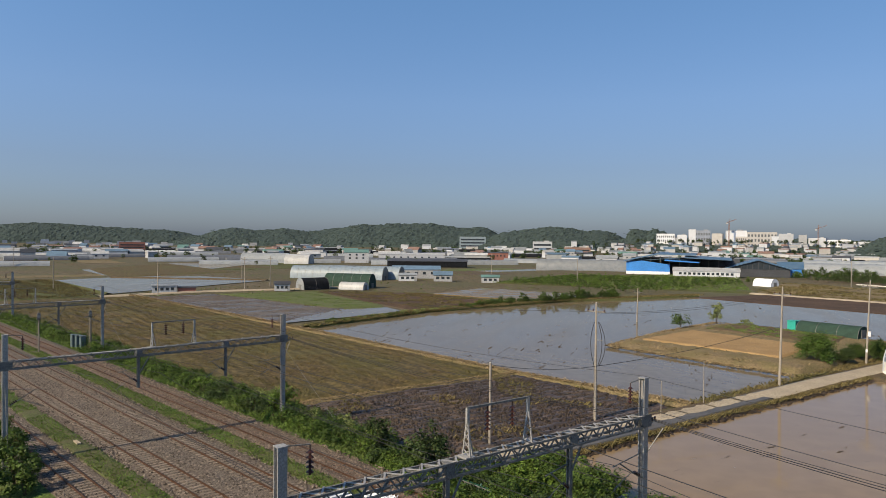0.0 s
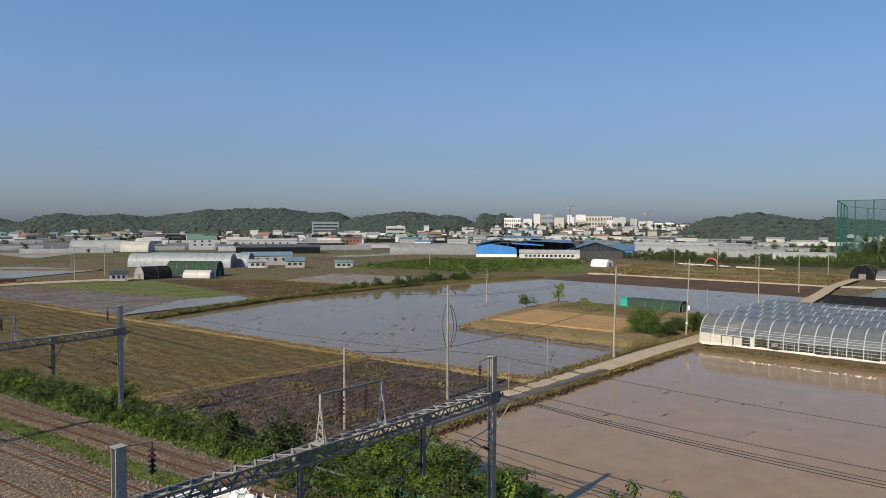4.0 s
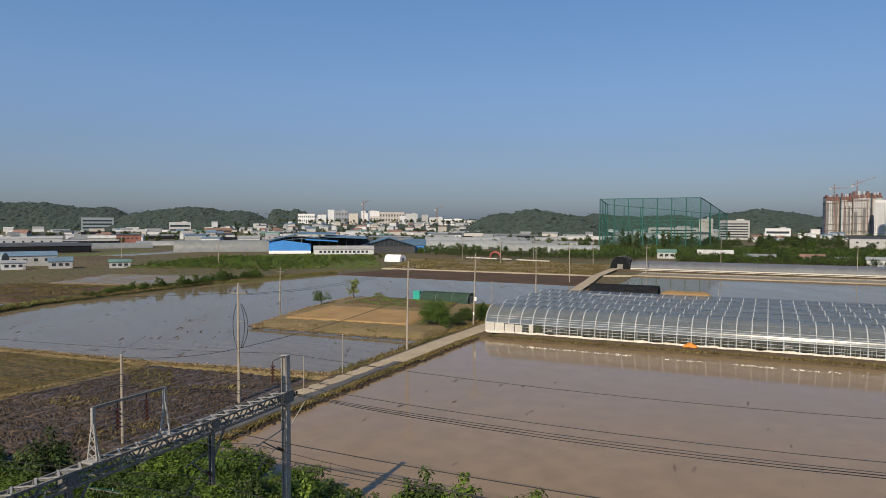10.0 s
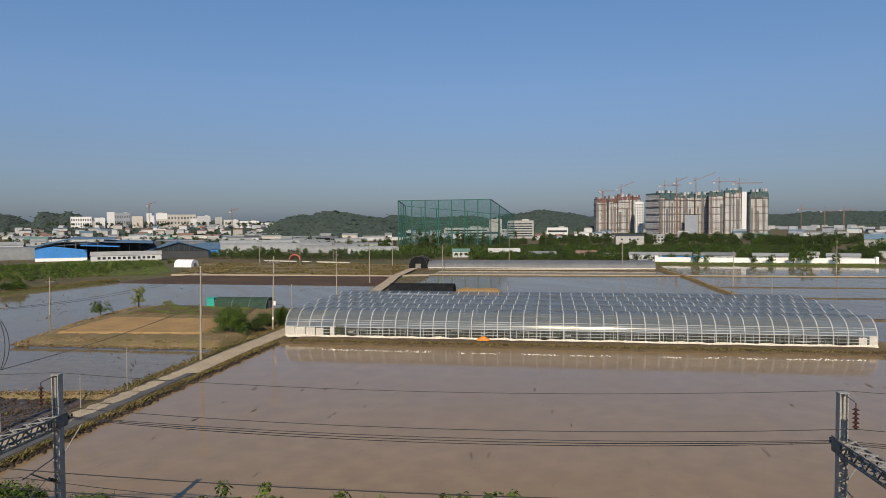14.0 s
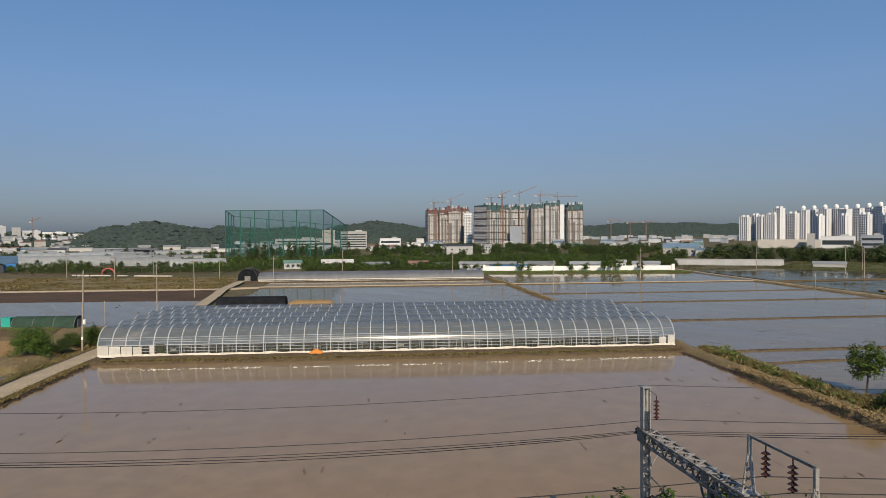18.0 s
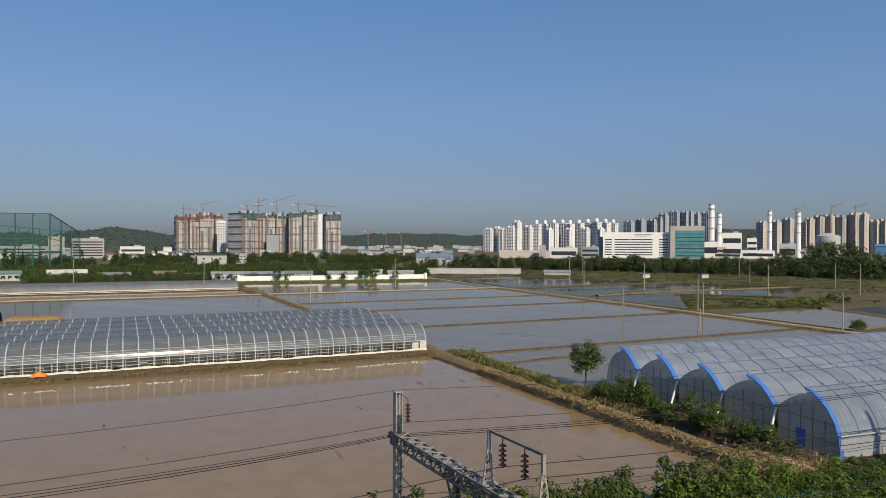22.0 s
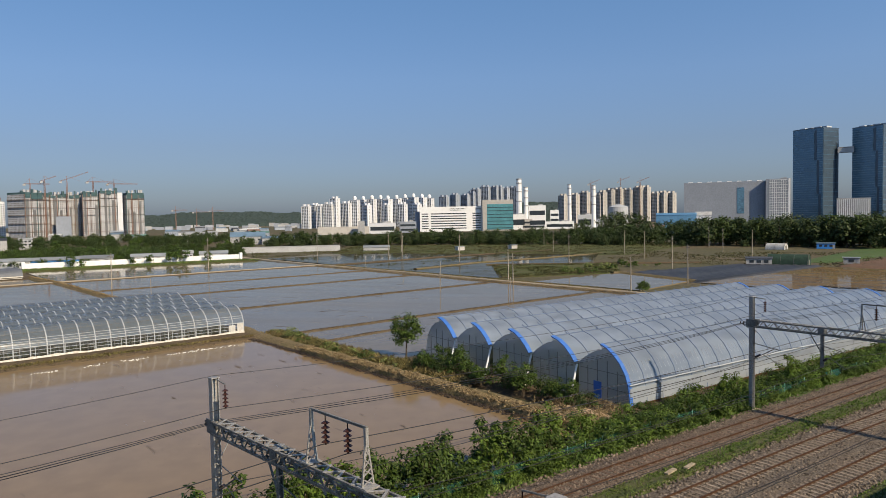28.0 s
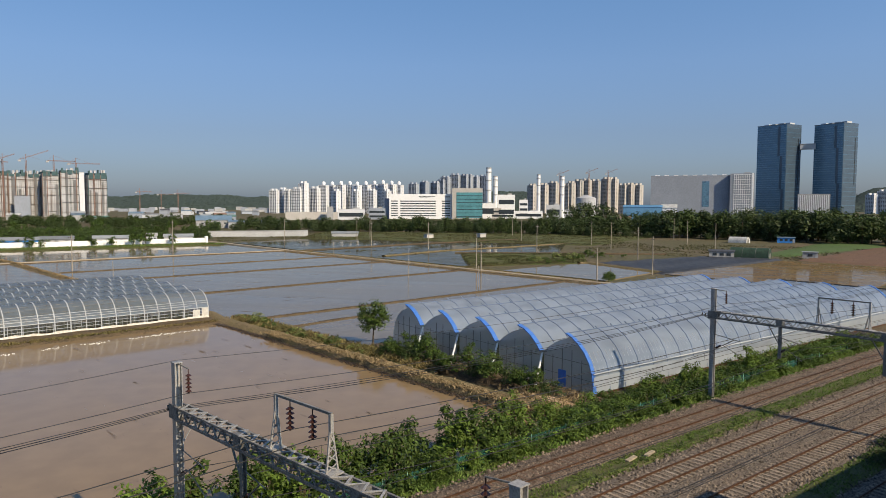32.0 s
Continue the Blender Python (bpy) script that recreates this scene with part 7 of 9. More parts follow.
t = thing("barn", "bright blue works barn with broad dark steel roofs", "barn", ring_pose(17.9, 462, -0.2, -4), "blue works barns")
part("front_wall", Shape().add([(-23, -14, 0), (3, -14, 0), (3, -14, 6.2), (-14, -14, 8.4), (-23, -14, 7.4), (-23, -13.6, 0), (3, -13.6, 0), (3, -13.6, 6.2), (-14, -13.6, 8.4), (-23, -13.6, 7.4)],
                               [(0, 1, 2, 3, 4), (9, 8, 7, 6, 5), (0, 4, 9, 5), (1, 6, 7, 2), (2, 7, 8, 3), (3, 8, 9, 4)]), M["wall_blue"], t, "bright blue sheet wall")
part("side_wall", Shape().box((-22.8, 0, 3.9), (0.5, 27, 7.8)), M["wall_blue"], t)
part("rear_wall", Shape().box((10, 13, 5), (66, 0.4, 10)), M["roof_dark"], t)
part("base_wall", Shape().box((-10, -14.2, 0.9), (26, 0.4, 1.8)), M["white"], t, "white base wall")
for p, q, z0, z1, lab in ((-24.5, -5, 7.6, 12.2, "sloping dark steel roof"), (-5, 18, 12.3, 11.9, "flat dark steel roof"), (12, 38, 10.4, 9.4, "lower blue steel roof"), (0, 20, 8.6, 7.6, "low blue lean-to roof")):
    y0 = -15.5 if lab[0] != "l" else -19
    part("roof", Shape().add([(p, y0, z0), (q, y0, z1), (q, 14, z1 + 0.4), (p, 14, z0 + 0.4), (p, y0, z0 + 0.6), (q, y0, z1 + 0.6), (q, 14, z1 + 1.0), (p, 14, z0 + 1.0)],
                             [(3, 2, 1, 0), (4, 5, 6, 7), (0, 1, 5, 4), (1, 2, 6, 5), (2, 3, 7, 6), (3, 0, 4, 7)]), M["wall_blue"] if "lean" in lab else M["roof_steel"], t, lab)
for k in range(9):
    part("column", Shape().bar((-14 + k * 5.6, -13, 0), (-14 + k * 5.6, -13, 11.4 if k < 6 else 9.2), 0.35), M["galv_dull"], t)
for k in range(4):
    part("truss", Shape().bar((-23 + k * 0.4, -13.5 + k, 7.4), (-5, -13.5 + k, 11.6), 0.3).bar((-14, -13.5 + k, 8.6), (18, -13.5 + k, 11.2), 0.25), M["roof_blue"], t)
# the barn's open front is a closed wall, darkened for the shade inside
barn(24.4, 462, 34, 28, 4.6, 9.6, "roof_dark", "roof_steel", "cattle barn, shaded open front as a dark wall, dark blue roof", 2, True)
house(20.8, 432, 36, 12, 3.4, "wall_white", "roof_white", "long white open shed before the blue barn", "shed", 0.16, cols=12, door=False)
house(26.6, 470, 14, 20, 4.6, "wall_blue", "roof_steel", "blue shed beside the cattle barn", "shed", 0.2, cols=0)
# houses near the road end and the orchard
house(46.75, 414, 10.0, 7, 3.4, "wall_white", "roof_teal", "small white house with pale green roof", "house", 0.22)
house(50.3, 410, 18, 9, 3.4, "wall_cream", "roof_white", "long pale shed beside the orchard", "shed", 0.2, cols=4)
house(53.4, 396, 15, 7, 2.6, "wall_grey", "roof_grey", "grey shed behind the long tunnels", "shed", 0.2)
house(56.9, 400, 11, 6, 2.8, "wall_cream", "roof_orange", "small hut with rusty roof", "hut", 0.25)
house(59.0, 396, 10, 5, 2.2, "wall_white", "roof_grey", "low store with white bags", "shed", 0.2)
# walled yard
wl = thing("white_wall", "long low white boundary wall beside the paddy", "wall")
for i in range(24):
    q0, q1 = i / 24, (i + 1) / 24
    p = Vector(ab3(356 - 11 * q0, 52 + 96 * q0, 0.2))
    q = Vector(ab3(356 - 11 * q1, 52 + 96 * q1, 0.2))
    part("wall_panel", Shape().bar(p + Vector((0, 0, 1.25)), q + Vector((0, 0, 1.25)), 0.25, 2.5), M["white"], wl)
for q in (0.0, 1.0):
    part("wall_pillar", Shape().box((*ab(356 - 11 * q, 52 + 96 * q), 1.8), (1.4, 1.4, 3.4), -54), M["white"], wl)
for az, d, w, h, wall, roof in ((61.5, 372, 16, 4.4, "wall_white", "roof_grey"), (64.3, 374, 20, 4.2, "wall_blue", "roof_grey"), (67.0, 378, 14, 4.2, "wall_grey", "roof_grey"), (70.5, 380, 16, 4.0, "wall_grey", "roof_grey"), (75.2, 384, 14, 4.2, "wall_white", "roof_grey"), (73.3, 382, 5, 5.0, "wall_white", "roof_white")):
    house(az, d, w, 7, h * 0.8, wall, roof, "low yard building behind the white wall", "yard_building", 0.18, group="yard buildings")
house(77.8, 610, 28, 20, 6.6, "wall_grey", "roof_blue", "works hall with sloping blue roof", "warehouse", 0.18, cols=4)
house(81.2, 600, 48, 16, 5.2, "wall_grey", "roof_blue", "long hall with blue edge and pale roof", "warehouse", 0.08, cols=10)
block(81.2, 446, 60, 1, 3.0, "wall_grey", "long grey-beige yard wall by the works", "yard_wall", kit=False)
house(60.3, 640, 24, 16, 8, "wall_grey", "roof_dark", "open hall with dark roof", "hall", 0.1, cols=3)
house(62.5, 660, 10, 10, 8, "wall_white", "roof_white", "white angular house behind the orchard trees", "house", 0.1, rows=2)
house(73.9, 735, 17, 10, 8.0, "wall_white", "roof_white", "white angular house above the trees", "house", 0.12, rows=2)
house(88.0, 434, 16, 7, 2.2, "wall_grey", "roof_grey", "pale arched store by the meadow", "store", 0.15, cols=0, door=False)
house(117.9, 292, 9, 6, 2.4, "wall_grey", "roof_dark", "low open field shed beside the black sheeting", "shed", 0.08)
house(122.3, 418, 8.5, 4, 2.8, "wall_blue", "roof_blue", "small blue container store", "store", 0.08)
house(123.9, 301, 5.2, 3, 2.4, "wall_grey", "roof_grey", "small concrete pump house", "hut", 0.05, cols=1)
for i, (a, b) in enumerate(((310, 268), (297, 299))):
    x, y = ab(a, b)
    t = thing("field_hut", "small pale hut on the meadow bank", "hut", pose(x, y, 0.2, 0, 0, -54), "field huts")
    part("wall", Shape().box((0, 0, 1.1), (5, 3, 2.2)), M["wall_cream"], t)
    part("roof", Shape().box((0, 0, 2.3), (5.6, 3.6, 0.2)), M["roof_grey"], t)
# black sheeting beside the tunnels
random.seed(12)
field("field_black_sheet", [(108, 184), (144, 200), (134, 256), (107, 268)], 0.28, 1.6, 2, M["black_sheet"], "field covered with black plastic sheeting", lambda a, b: 0.10 * math.sin(a * 2.2) + rough(a, b, 2, 0.1))

for a0, b0, a1, b1 in ((356, -152, 350, -132), (346, -119, 340, -100), (349, -128, 347.5, -123)):
    tagged(part("plastic_sheet", Shape().bar(ab3(a0, b0, 0.45), ab3(a1, b1, 0.45), 1.2, 0.5), M["dirty_white"]), "white plastic heaped along a field edge", "plastic sheet")

t = thing("arched_frame", "small red arched frame at the field edge", "frame", pose(*ab(366, -139), 0.2, 0, 0, -50))
for k in range(2):
    part("hoop", Shape().line([(3.0 * math.cos(math.pi * i / 10), k * 1.2, 3.0 * math.sin(math.pi * i / 10)) for i in range(11)], 0.35, 6), M["red_paint"], t)

# golf practice net: tall frame with green netting
M["net"] = film_sheet("green_golf_net", (0.03, 0.18, 0.13), 0.84, 0.8, 0.2)
M["net_post"] = material("green_net_post", (0.02, 0.10, 0.085), 0.6, scale=0.5, vary=0.15)
g = thing("golf_net", "tall green golf practice net on steel posts", "golf net")
corner = [polar(41.6, 560), polar(49.2, 575), polar(51.1, 690), polar(42.2, 690)]
tops = [38.2, 39.4, 27.0, 37.0]
counts = [7, 3, 7, 3]
for i in range(4):
    p, q = Vector(corner[i]), Vector(corner[(i + 1) % 4])
    h0, h1 = tops[i], tops[(i + 1) % 4]
    n = counts[i]
    part("net_panel", Shape().add([p, q, q + Vector((0, 0, h1)), p + Vector((0, 0, h0))], [(0, 1, 2, 3)]), M["net"], g, "green netting")
    for k in range(n):
        f = k / n
        b = p.lerp(q, f)
        h = h0 + (h1 - h0) * f
        part("post", Shape().tube(b, b + Vector((0, 0, h)), 0.5, 0.35, 8), M["net_post"], g, "tall steel post")
    part("middle_rail", Shape().bar(p + Vector((0, 0, h0 * 0.55)), q + Vector((0, 0, h1 * 0.55)), 0.3), M["net_post"], g)
    part("top_rail", Shape().bar(p + Vector((0, 0, h0)), q + Vector((0, 0, h1)), 0.5), M["net_post"], g)
part("roof_net", Shape().add([Vector(c) + Vector((0, 0, h - 0.3)) for c, h in zip(corner, tops)], [(0, 1, 2, 3)]), M["net"], g, "green netting roof")
block(51.6, 900, 34, 16, 22, "wall_grey", "pale green-grey office block behind the net", "office", bands=6)
block(49.6, 905, 16, 16, 24, "wall_cream", "pale stair tower of an office block", "office", bands=0)
block(54.6, 880, 26, 14, 13, "wall_white", "white low office building", "office", bands=2)
block(47.2, 930, 60, 14, 13, "wall_grey", "grey low building behind the net", "office", bands=3)


# construction site towers
def tower_crane(az, d, h, jib, turn):
    t = thing("tower_crane", "red lattice tower crane above the building site", "crane", ring_pose(az, d, 0, turn), "tower cranes")
    part("mast", lattice(Shape(), (0, 0, 0), (0, 0, h), 1.6, int(h / 4), 0.2), M["rust_red"], t)
    part("jib", lattice(Shape(), (-jib * 0.3, 0, h), (jib, 0, h + (0 if turn % 2 else jib * 0.5)), 1.1, 10, 0.16), M["rust_red"], t)
    part("counterweight", Shape().box((-jib * 0.28, 0, h - 1.5), (4, 2, 2.5)), M["wall_grey"], t)
    part("apex", Shape().bar((0, 0, h), (0, 0, h + 8), 0.6).bar((0, 0, h + 8), (jib * 0.6, 0, h + 0.5), 0.2).bar((0, 0, h + 8), (-jib * 0.25, 0, h), 0.2), M["rust_red"], t)


def raw_tower(az, d, w, h, label, turn, dep=16, crown=6.0, net="scaffold", seed=0):
    """A concrete apartment tower under construction: small openings, scaffold lifts, edge poles and a net round the top floors."""
    t = thing("unfinished_tower", label, "apartment block", ring_pose(az, d, -0.3, turn), "unfinished apartment towers")
    part("wall", Shape().box((0, 0, h / 2), (w, dep, h)), M["concrete_new"], t)
    rnd = random.Random(seed)
    floors = int(h / 2.9)
    face, flank = Shape(), Shape()
    for f in range(floors):
        z = (f + 0.55) * h / floors
        for c in range(int(w / 2.6)):
            if (c + seed) % 6 and rnd.random() < 0.93:
                face.box((-w / 2 + (c + 0.5) * w / int(w / 2.6), -dep / 2 - 0.02, z), (1.25, 0.16, 1.35))
        for c in range(int(dep / 3.0)):
            if rnd.random() < 0.9:
                flank.box((-w / 2 - 0.02, -dep / 2 + (c + 0.5) * dep / int(dep / 3.0), z), (0.16, 1.5, 1.4))
    # openings are slabs on a solid wall, inner shade put into their grey
    tagged(part("front_opening", face, M["void"], t), kind="stuff")
    tagged(part("side_opening", flank, M["void"], t), kind="stuff")
    for k in range(5):
        z = h * (0.12 + 0.19 * k) + rnd.uniform(-1.5, 1.5)
        part("scaffold_deck", Shape().box((0, -dep / 2 - 0.7, z), (w * 0.99, 1.3, 0.5)).box((-w / 2 - 0.7, 0, z), (1.3, dep * 0.99, 0.5)), M["scaffold_pole"], t)
    n = max(2, int(w / 9))
    for c in range(n + 1):
        part("scaffold_pole", Shape().box((-w / 2 + c * w / n, -dep / 2 - 0.9, h * 0.5), (0.55 if c % 2 else 0.9, 0.6, h)), M["scaffold_pole"] if (c + seed) % 3 else M["scaffold"], t)
    for c in range(n):
        x, top = -w / 2 + (c + rnd.uniform(0.25, 0.75)) * w / n, h * rnd.uniform(0.55, 1.0)
        part("net_strip", Shape().box((x, -dep / 2 - 0.5, top / 2 + 2), (w / n * rnd.uniform(0.2, 0.42), 0.9, top)), M["grey_net"], t, "dark grey net down the scaffold")
    for c in range(n * 2):
        part("roof_form", Shape().box((-w / 2 + (c + 0.5) * w / n / 2, rnd.uniform(-dep * 0.4, 0), h + crown * 0.5), (w / n * rnd.uniform(0.15, 0.4), 3.0, rnd.uniform(3.5, 8.5))), M["concrete_new" if c % 3 else net], t, "formwork standing above the top floor")
    part("hoist_mast", Shape().box((w * (0.32 if seed % 2 else -0.22), -dep / 2 - 1.4, h * 0.52), (0.8, 0.8, h * 1.04)), M["rust_red"], t, "red hoist mast")
    for c in range(max(2, int(w / 8))):
        q = max(2, int(w / 8))
        part("safety_net", Shape().box((-w / 2 + (c + 0.5) * w / q, 0, h - 1.0 + rnd.uniform(-2.2, 1.6)), (w / q * rnd.uniform(0.72, 0.96), dep + 2.2, crown + rnd.uniform(-2.5, 2.0))), M[net], t, "safety net round the top floors")
    return t


SITE = "pale concrete apartment tower under construction with teal net"
raw_tower(62.75, 1215, 38, 64, SITE, 34, 40, 8, seed=1)
raw_tower(64.75, 1222, 34, 63, SITE, 16, 18, 5, seed=2)
raw_tower(65.95, 1230, 18, 64, SITE, 10, 18, 5, seed=3)
raw_tower(66.65, 1205, 22, 64, SITE, 6, 16, 6, seed=4)
raw_tower(67.85, 1205, 26, 67, SITE, 8, 18, 6, seed=5)
raw_tower(69.55, 1210, 27, 63, SITE, 18, 18, 9, seed=6)
block(68.65, 1200, 7, 12, 66, "wall_flat", "white stair core of an unfinished tower", "stair_core", kit=False)
for az, w, h, k in ((58.0, 20, 62, 11), (58.9, 18, 63, 12), (59.8, 26, 66, 13), (60.7, 14, 64, 14)):
    raw_tower(az, 1350, w, h, "brownish concrete apartment tower with red-brown net", 14, 20, 6, "rust_net", k)
block(61.0, 1300, 15, 14, 55, "wall_flat", "white finished apartment slab beside the site", "apartment_block", bands=18, cols=5)
block(64.9, 1190, 20, 4, 30, "grey_clad", "dark blue netted lower floors of the site", "apartment_block", kit=False)
for az, d, h, jib, turn in ((58.2, 1340, 78, 22, 11), (59.6, 1340, 82, 26, 8), (62.9, 1210, 80, 26, 3), (63.8, 1205, 84, 16, 14), (65.2, 1210, 84, 30, 6), (66.9, 1215, 84, 30, 9), (68.3, 1215, 81, 34, 7)):
    tower_crane(az, d, h, jib, turn)
for az, d, h in ((72.5, 1600, 44), (74.0, 1650, 40), (75.2, 1640, 42)):
    tower_crane(az, d, h, 24, 5)


# finished apartment clusters
def dome_cap(s, r, z, seg=10):
    """A round stair-head cap of radius r, its foot at z."""
    rings = [(r * 0.8, 0.0), (r, r * 0.55), (r * 0.86, r * 1.15), (r * 0.5, r * 1.6)]
    vs = [(q * math.cos(2 * math.pi * k / seg), q * math.sin(2 * math.pi * k / seg), z + u) for q, u in rings for k in range(seg)] + [(0, 0, z + r * 1.75)]
    fs = [(i * seg + k, i * seg + (k + 1) % seg, (i + 1) * seg + (k + 1) % seg, (i + 1) * seg + k) for i in range(3) for k in range(seg)]
    return s.add(vs, fs + [(3 * seg + k, 3 * seg + (k + 1) % seg, 4 * seg) for k in range(seg)])


def apartment(az, d, w, h, label, seed, wall="wall_flat", dome=True):
    """A slab of flats: its long window front is turned half away, its plain gable end catches the sun."""
    turn = -34 - (seed * 37) % 22
    t = thing("apartment_block", label, "apartment block", ring_pose(az, d, -0.3, turn), "apartment towers")
    dep = 11.5
    part("wall", Shape().box((0, 0, h / 2), (w, dep, h)), M[wall], t)
    n = max(3, int(w / 4.2))
    floors = max(4, int(h / 3.0))
    panes = Shape()
    for f in range(floors):
        z = (f + 0.55) * h / floors
        for c in range(n):
            panes.box((-w / 2 + (c + 0.5) * w / n, -dep / 2 - 0.02, z), (w / n * 0.66, 0.2, h / floors * 0.5))
        panes.box((w / 2 + 0.02, -dep * 0.12, z), (0.2, 1.1, h / floors * 0.4))
    tagged(part("window", panes, M["pane"], t), kind="stuff")
    for c in range(n + 1):
        part("pilaster", Shape().box((-w / 2 + c * w / n, -dep / 2 - 0.35, h * 0.5), (0.7, 0.7, h)), M[wall], t)
    part("end_panel", Shape().box((w / 2 + 0.12, dep * 0.25, h * 0.5 + 0.6), (0.3, dep * 0.42, h + 1.2)), M[wall], t)
    part("roof_edge", Shape().box((0, 0, h + 0.5), (w + 0.8, dep + 0.8, 1.0)), M[wall], t)
    if dome:
        part("roof_dome", dome_cap(Shape().tube((0, 0, h), (0, 0, h + 2.2), 3.2, 3.2, 10), 4.2, h + 2.0), M["white"], t, "white domed stair head")
    else:
        for x in (-w * 0.28, w * 0.26):
            part("stair_head", Shape().box((x, 0, h + 2.6), (w * 0.22, 6.5, 4.4)), M[wall], t)
    return t


rnd = random.Random(21)
for i, (az, d, w, el) in enumerate(((82.4, 1500, 14, 1.0), (83.1, 1520, 14, 1.1), (83.5, 1490, 10, 1.0), (84.2, 1480, 18, 1.15), (84.7, 1480, 16, 1.6), (85.6, 1500, 18, 1.2), (86.3, 1500, 16, 1.45), (87.0, 1520, 18, 1.45), (87.7, 1500, 15, 1.5), (88.4, 1520, 18, 1.5), (89.0, 1480, 15, 1.45),
                                    (89.7, 1520, 18, 1.5), (90.4, 1540, 16, 1.55), (91.1, 1520, 18, 1.6), (91.8, 1540, 16, 1.55), (92.4, 1540, 15, 1.5), (87.3, 1420, 14, 1.0), (88.9, 1420, 14, 1.0), (90.2, 1430, 14, 1.05), (91.4, 1430, 14, 1.0))):
    apartment(az, d, w * 1.2, EYE + d * math.tan(radians(el)), "pale apartment tower with dark window strips", i, "wall_flat", 6 <= i < 16)
for i, (az, el) in enumerate(((93.6, 1.6), (94.5, 1.75), (95.4, 1.7), (96.2, 2.15), (97.0, 2.35), (97.8, 2.3), (98.6, 2.2), (99.3, 2.25), (95.9, 1.9), (98.1, 2.3))):
    apartment(az, 1750, 24, EYE + 1750 * math.tan(radians(el)), "grey-blue apartment tower behind the office block", i + 40, "wall_shade", False)
for i, (az, el) in enumerate(((103.3, 1.5), (104.2, 1.55), (105.0, 1.7), (106.4, 1.7), (107.0, 1.85), (107.6, 1.9), (108.3, 1.85), (109.2, 2.0), (109.7, 2.0), (110.4, 1.5), (111.0, 1.55), (111.6, 1.5), (106.0, 1.5))):
    apartment(az, 1600, 22, EYE + 1600 * math.tan(radians(el)), "beige apartment tower under completion", i + 60, "wall_cream", False)
for az, h in ((105.5, 96), (107.8, 100), (109.3, 98)):
    tower_crane(az, 1580, h - 10, 20, 8)
# white office block with a teal glass wing
t = block(94.2, 960, 86, 26, 33, "white", "long white office block with dark window bands", "office_block", kit=False)
for r in range(7):
    zc = 4.5 + r * 3.3
    for x, w in ((-36, 9), (-4, 48), (34, 11)):
        part("window_band", Shape().box((x, -13.05, zc), (w, 0.3, 1.3)), M["glass_dark"], t)
for i in range(13):
    part("sign_bar", Shape().box((-2 + i * 1.7, -13.2, 30.6 + 0.3 * (i % 2)), (1.2, 0.3, 0.9)), M["glass_dark"], t, "dark unreadable sign letter")
for i in range(9):
    part("sign_bar", Shape().box((-1 + i * 1.7, -13.2, 28.9), (1.2, 0.3, 0.5)), M["glass_dark"], t)
part("sign_bar", Shape().box((36, -13.2, 30.2), (7, 0.3, 1.5)), M["wall_grey"], t)
part("side_wing", Shape().box((-46, 6, 14), (8, 20, 28)), M["grey_clad"], t, "dark side wing")
t = block(98.0, 950, 41, 24, 41, "wall_cream", "cream office wing with teal glass front", "office_block", kit=False)
part("glass_front", Shape().box((3, -12.1, 19), (35, 0.5, 34)), M["glass_teal"], t, "teal curtain glass")
for r in range(7):
    part("floor_line", Shape().box((3, -12.4, 4 + r * 4.6), (35, 0.3, 0.7)), M["glass_dark"], t)
block(85.5, 900, 70, 10, 9, "wall_cream", "low beige wall of a works yard", "works", kit=False)
block(86.8, 880, 8, 8, 16, "wall_grey", "small grey plant tower", "works", kit=False)
block(88.5, 900, 34, 10, 13, "wall_white", "white low works building", "works", bands=1)
block(90.6, 920, 22, 10, 14, "grey_clad", "dark clad works building", "works", bands=2)


def chimney(az, d, el, r, label, wall="white"):
    h = EYE + d * math.tan(radians(el))
    t = thing("chimney", label, "chimney", ring_pose(az, d), "factory chimneys")
    part("shaft", Shape().tube((0, 0, 0), (0, 0, h), r, r * 0.9, 14), M[wall], t)
    part("cap", Shape().tube((0, 0, h), (0, 0, h + 1.5), r * 0.97, r * 0.97, 14), M["wall_grey"], t)
    for k in (0.55, 0.75, 0.92):
        part("band", Shape().tube((0, 0, h * k), (0, 0, h * k + 1.2), r * 1.1, r * 1.1, 14), M["wall_grey"], t)


chimney(99.75, 1050, 2.89, 4.2, "tall pale factory chimney with grey bands")
chimney(100.3, 1060, 2.2, 3.6, "pale banded chimney of the plant")
chimney(103.8, 1070, 2.33, 3.0, "slim white chimney of the plant")
chimney(105.7, 1070, 2.2, 3.4, "slim white chimney of the plant")
for az, w, h, wall, b in ((99.6, 22, 21, "white", 1), (101.2, 24, 33, "white", 2), (100.4, 14, 14, "wall_cream", 2), (102.6, 12, 26, "white", 3), (103.0, 40, 10, "white", 1), (105.0, 20, 19, "wall_white", 1), (101.0, 30, 8, "wall_white", 1), (106.6, 24, 12, "wall_white", 0)):
    block(az, 1000, w, 14, h, wall, "white factory building of the plant", "factory", bands=b, group="plant buildings")
t = thing("storage_tank", "pale round storage tank at the plant", "tank", ring_pose(107.6, 1080))
part("shell", Shape().tube((0, 0, 0), (0, 0, 30), 15, 15, 24).tube((0, 0, 30), (0, 0, 34), 15, 3, 24), M["wall_white"], t)
house(112.0, 700, 36, 18, 18.0, "wall_pale_blue", "wall_pale_blue", "bright blue metal warehouse", "warehouse", 0.1, cols=0, door=False)
house(114.0, 705, 14, 12, 17, "wall_white", "roof_white", "white gabled hall beside the blue warehouse", "hall", 0.3, cols=2)
house(110.0, 660, 26, 12, 8.0, "wall_cream", "roof_orange", "low hall with pale orange roof", "hall", 0.12, cols=2)
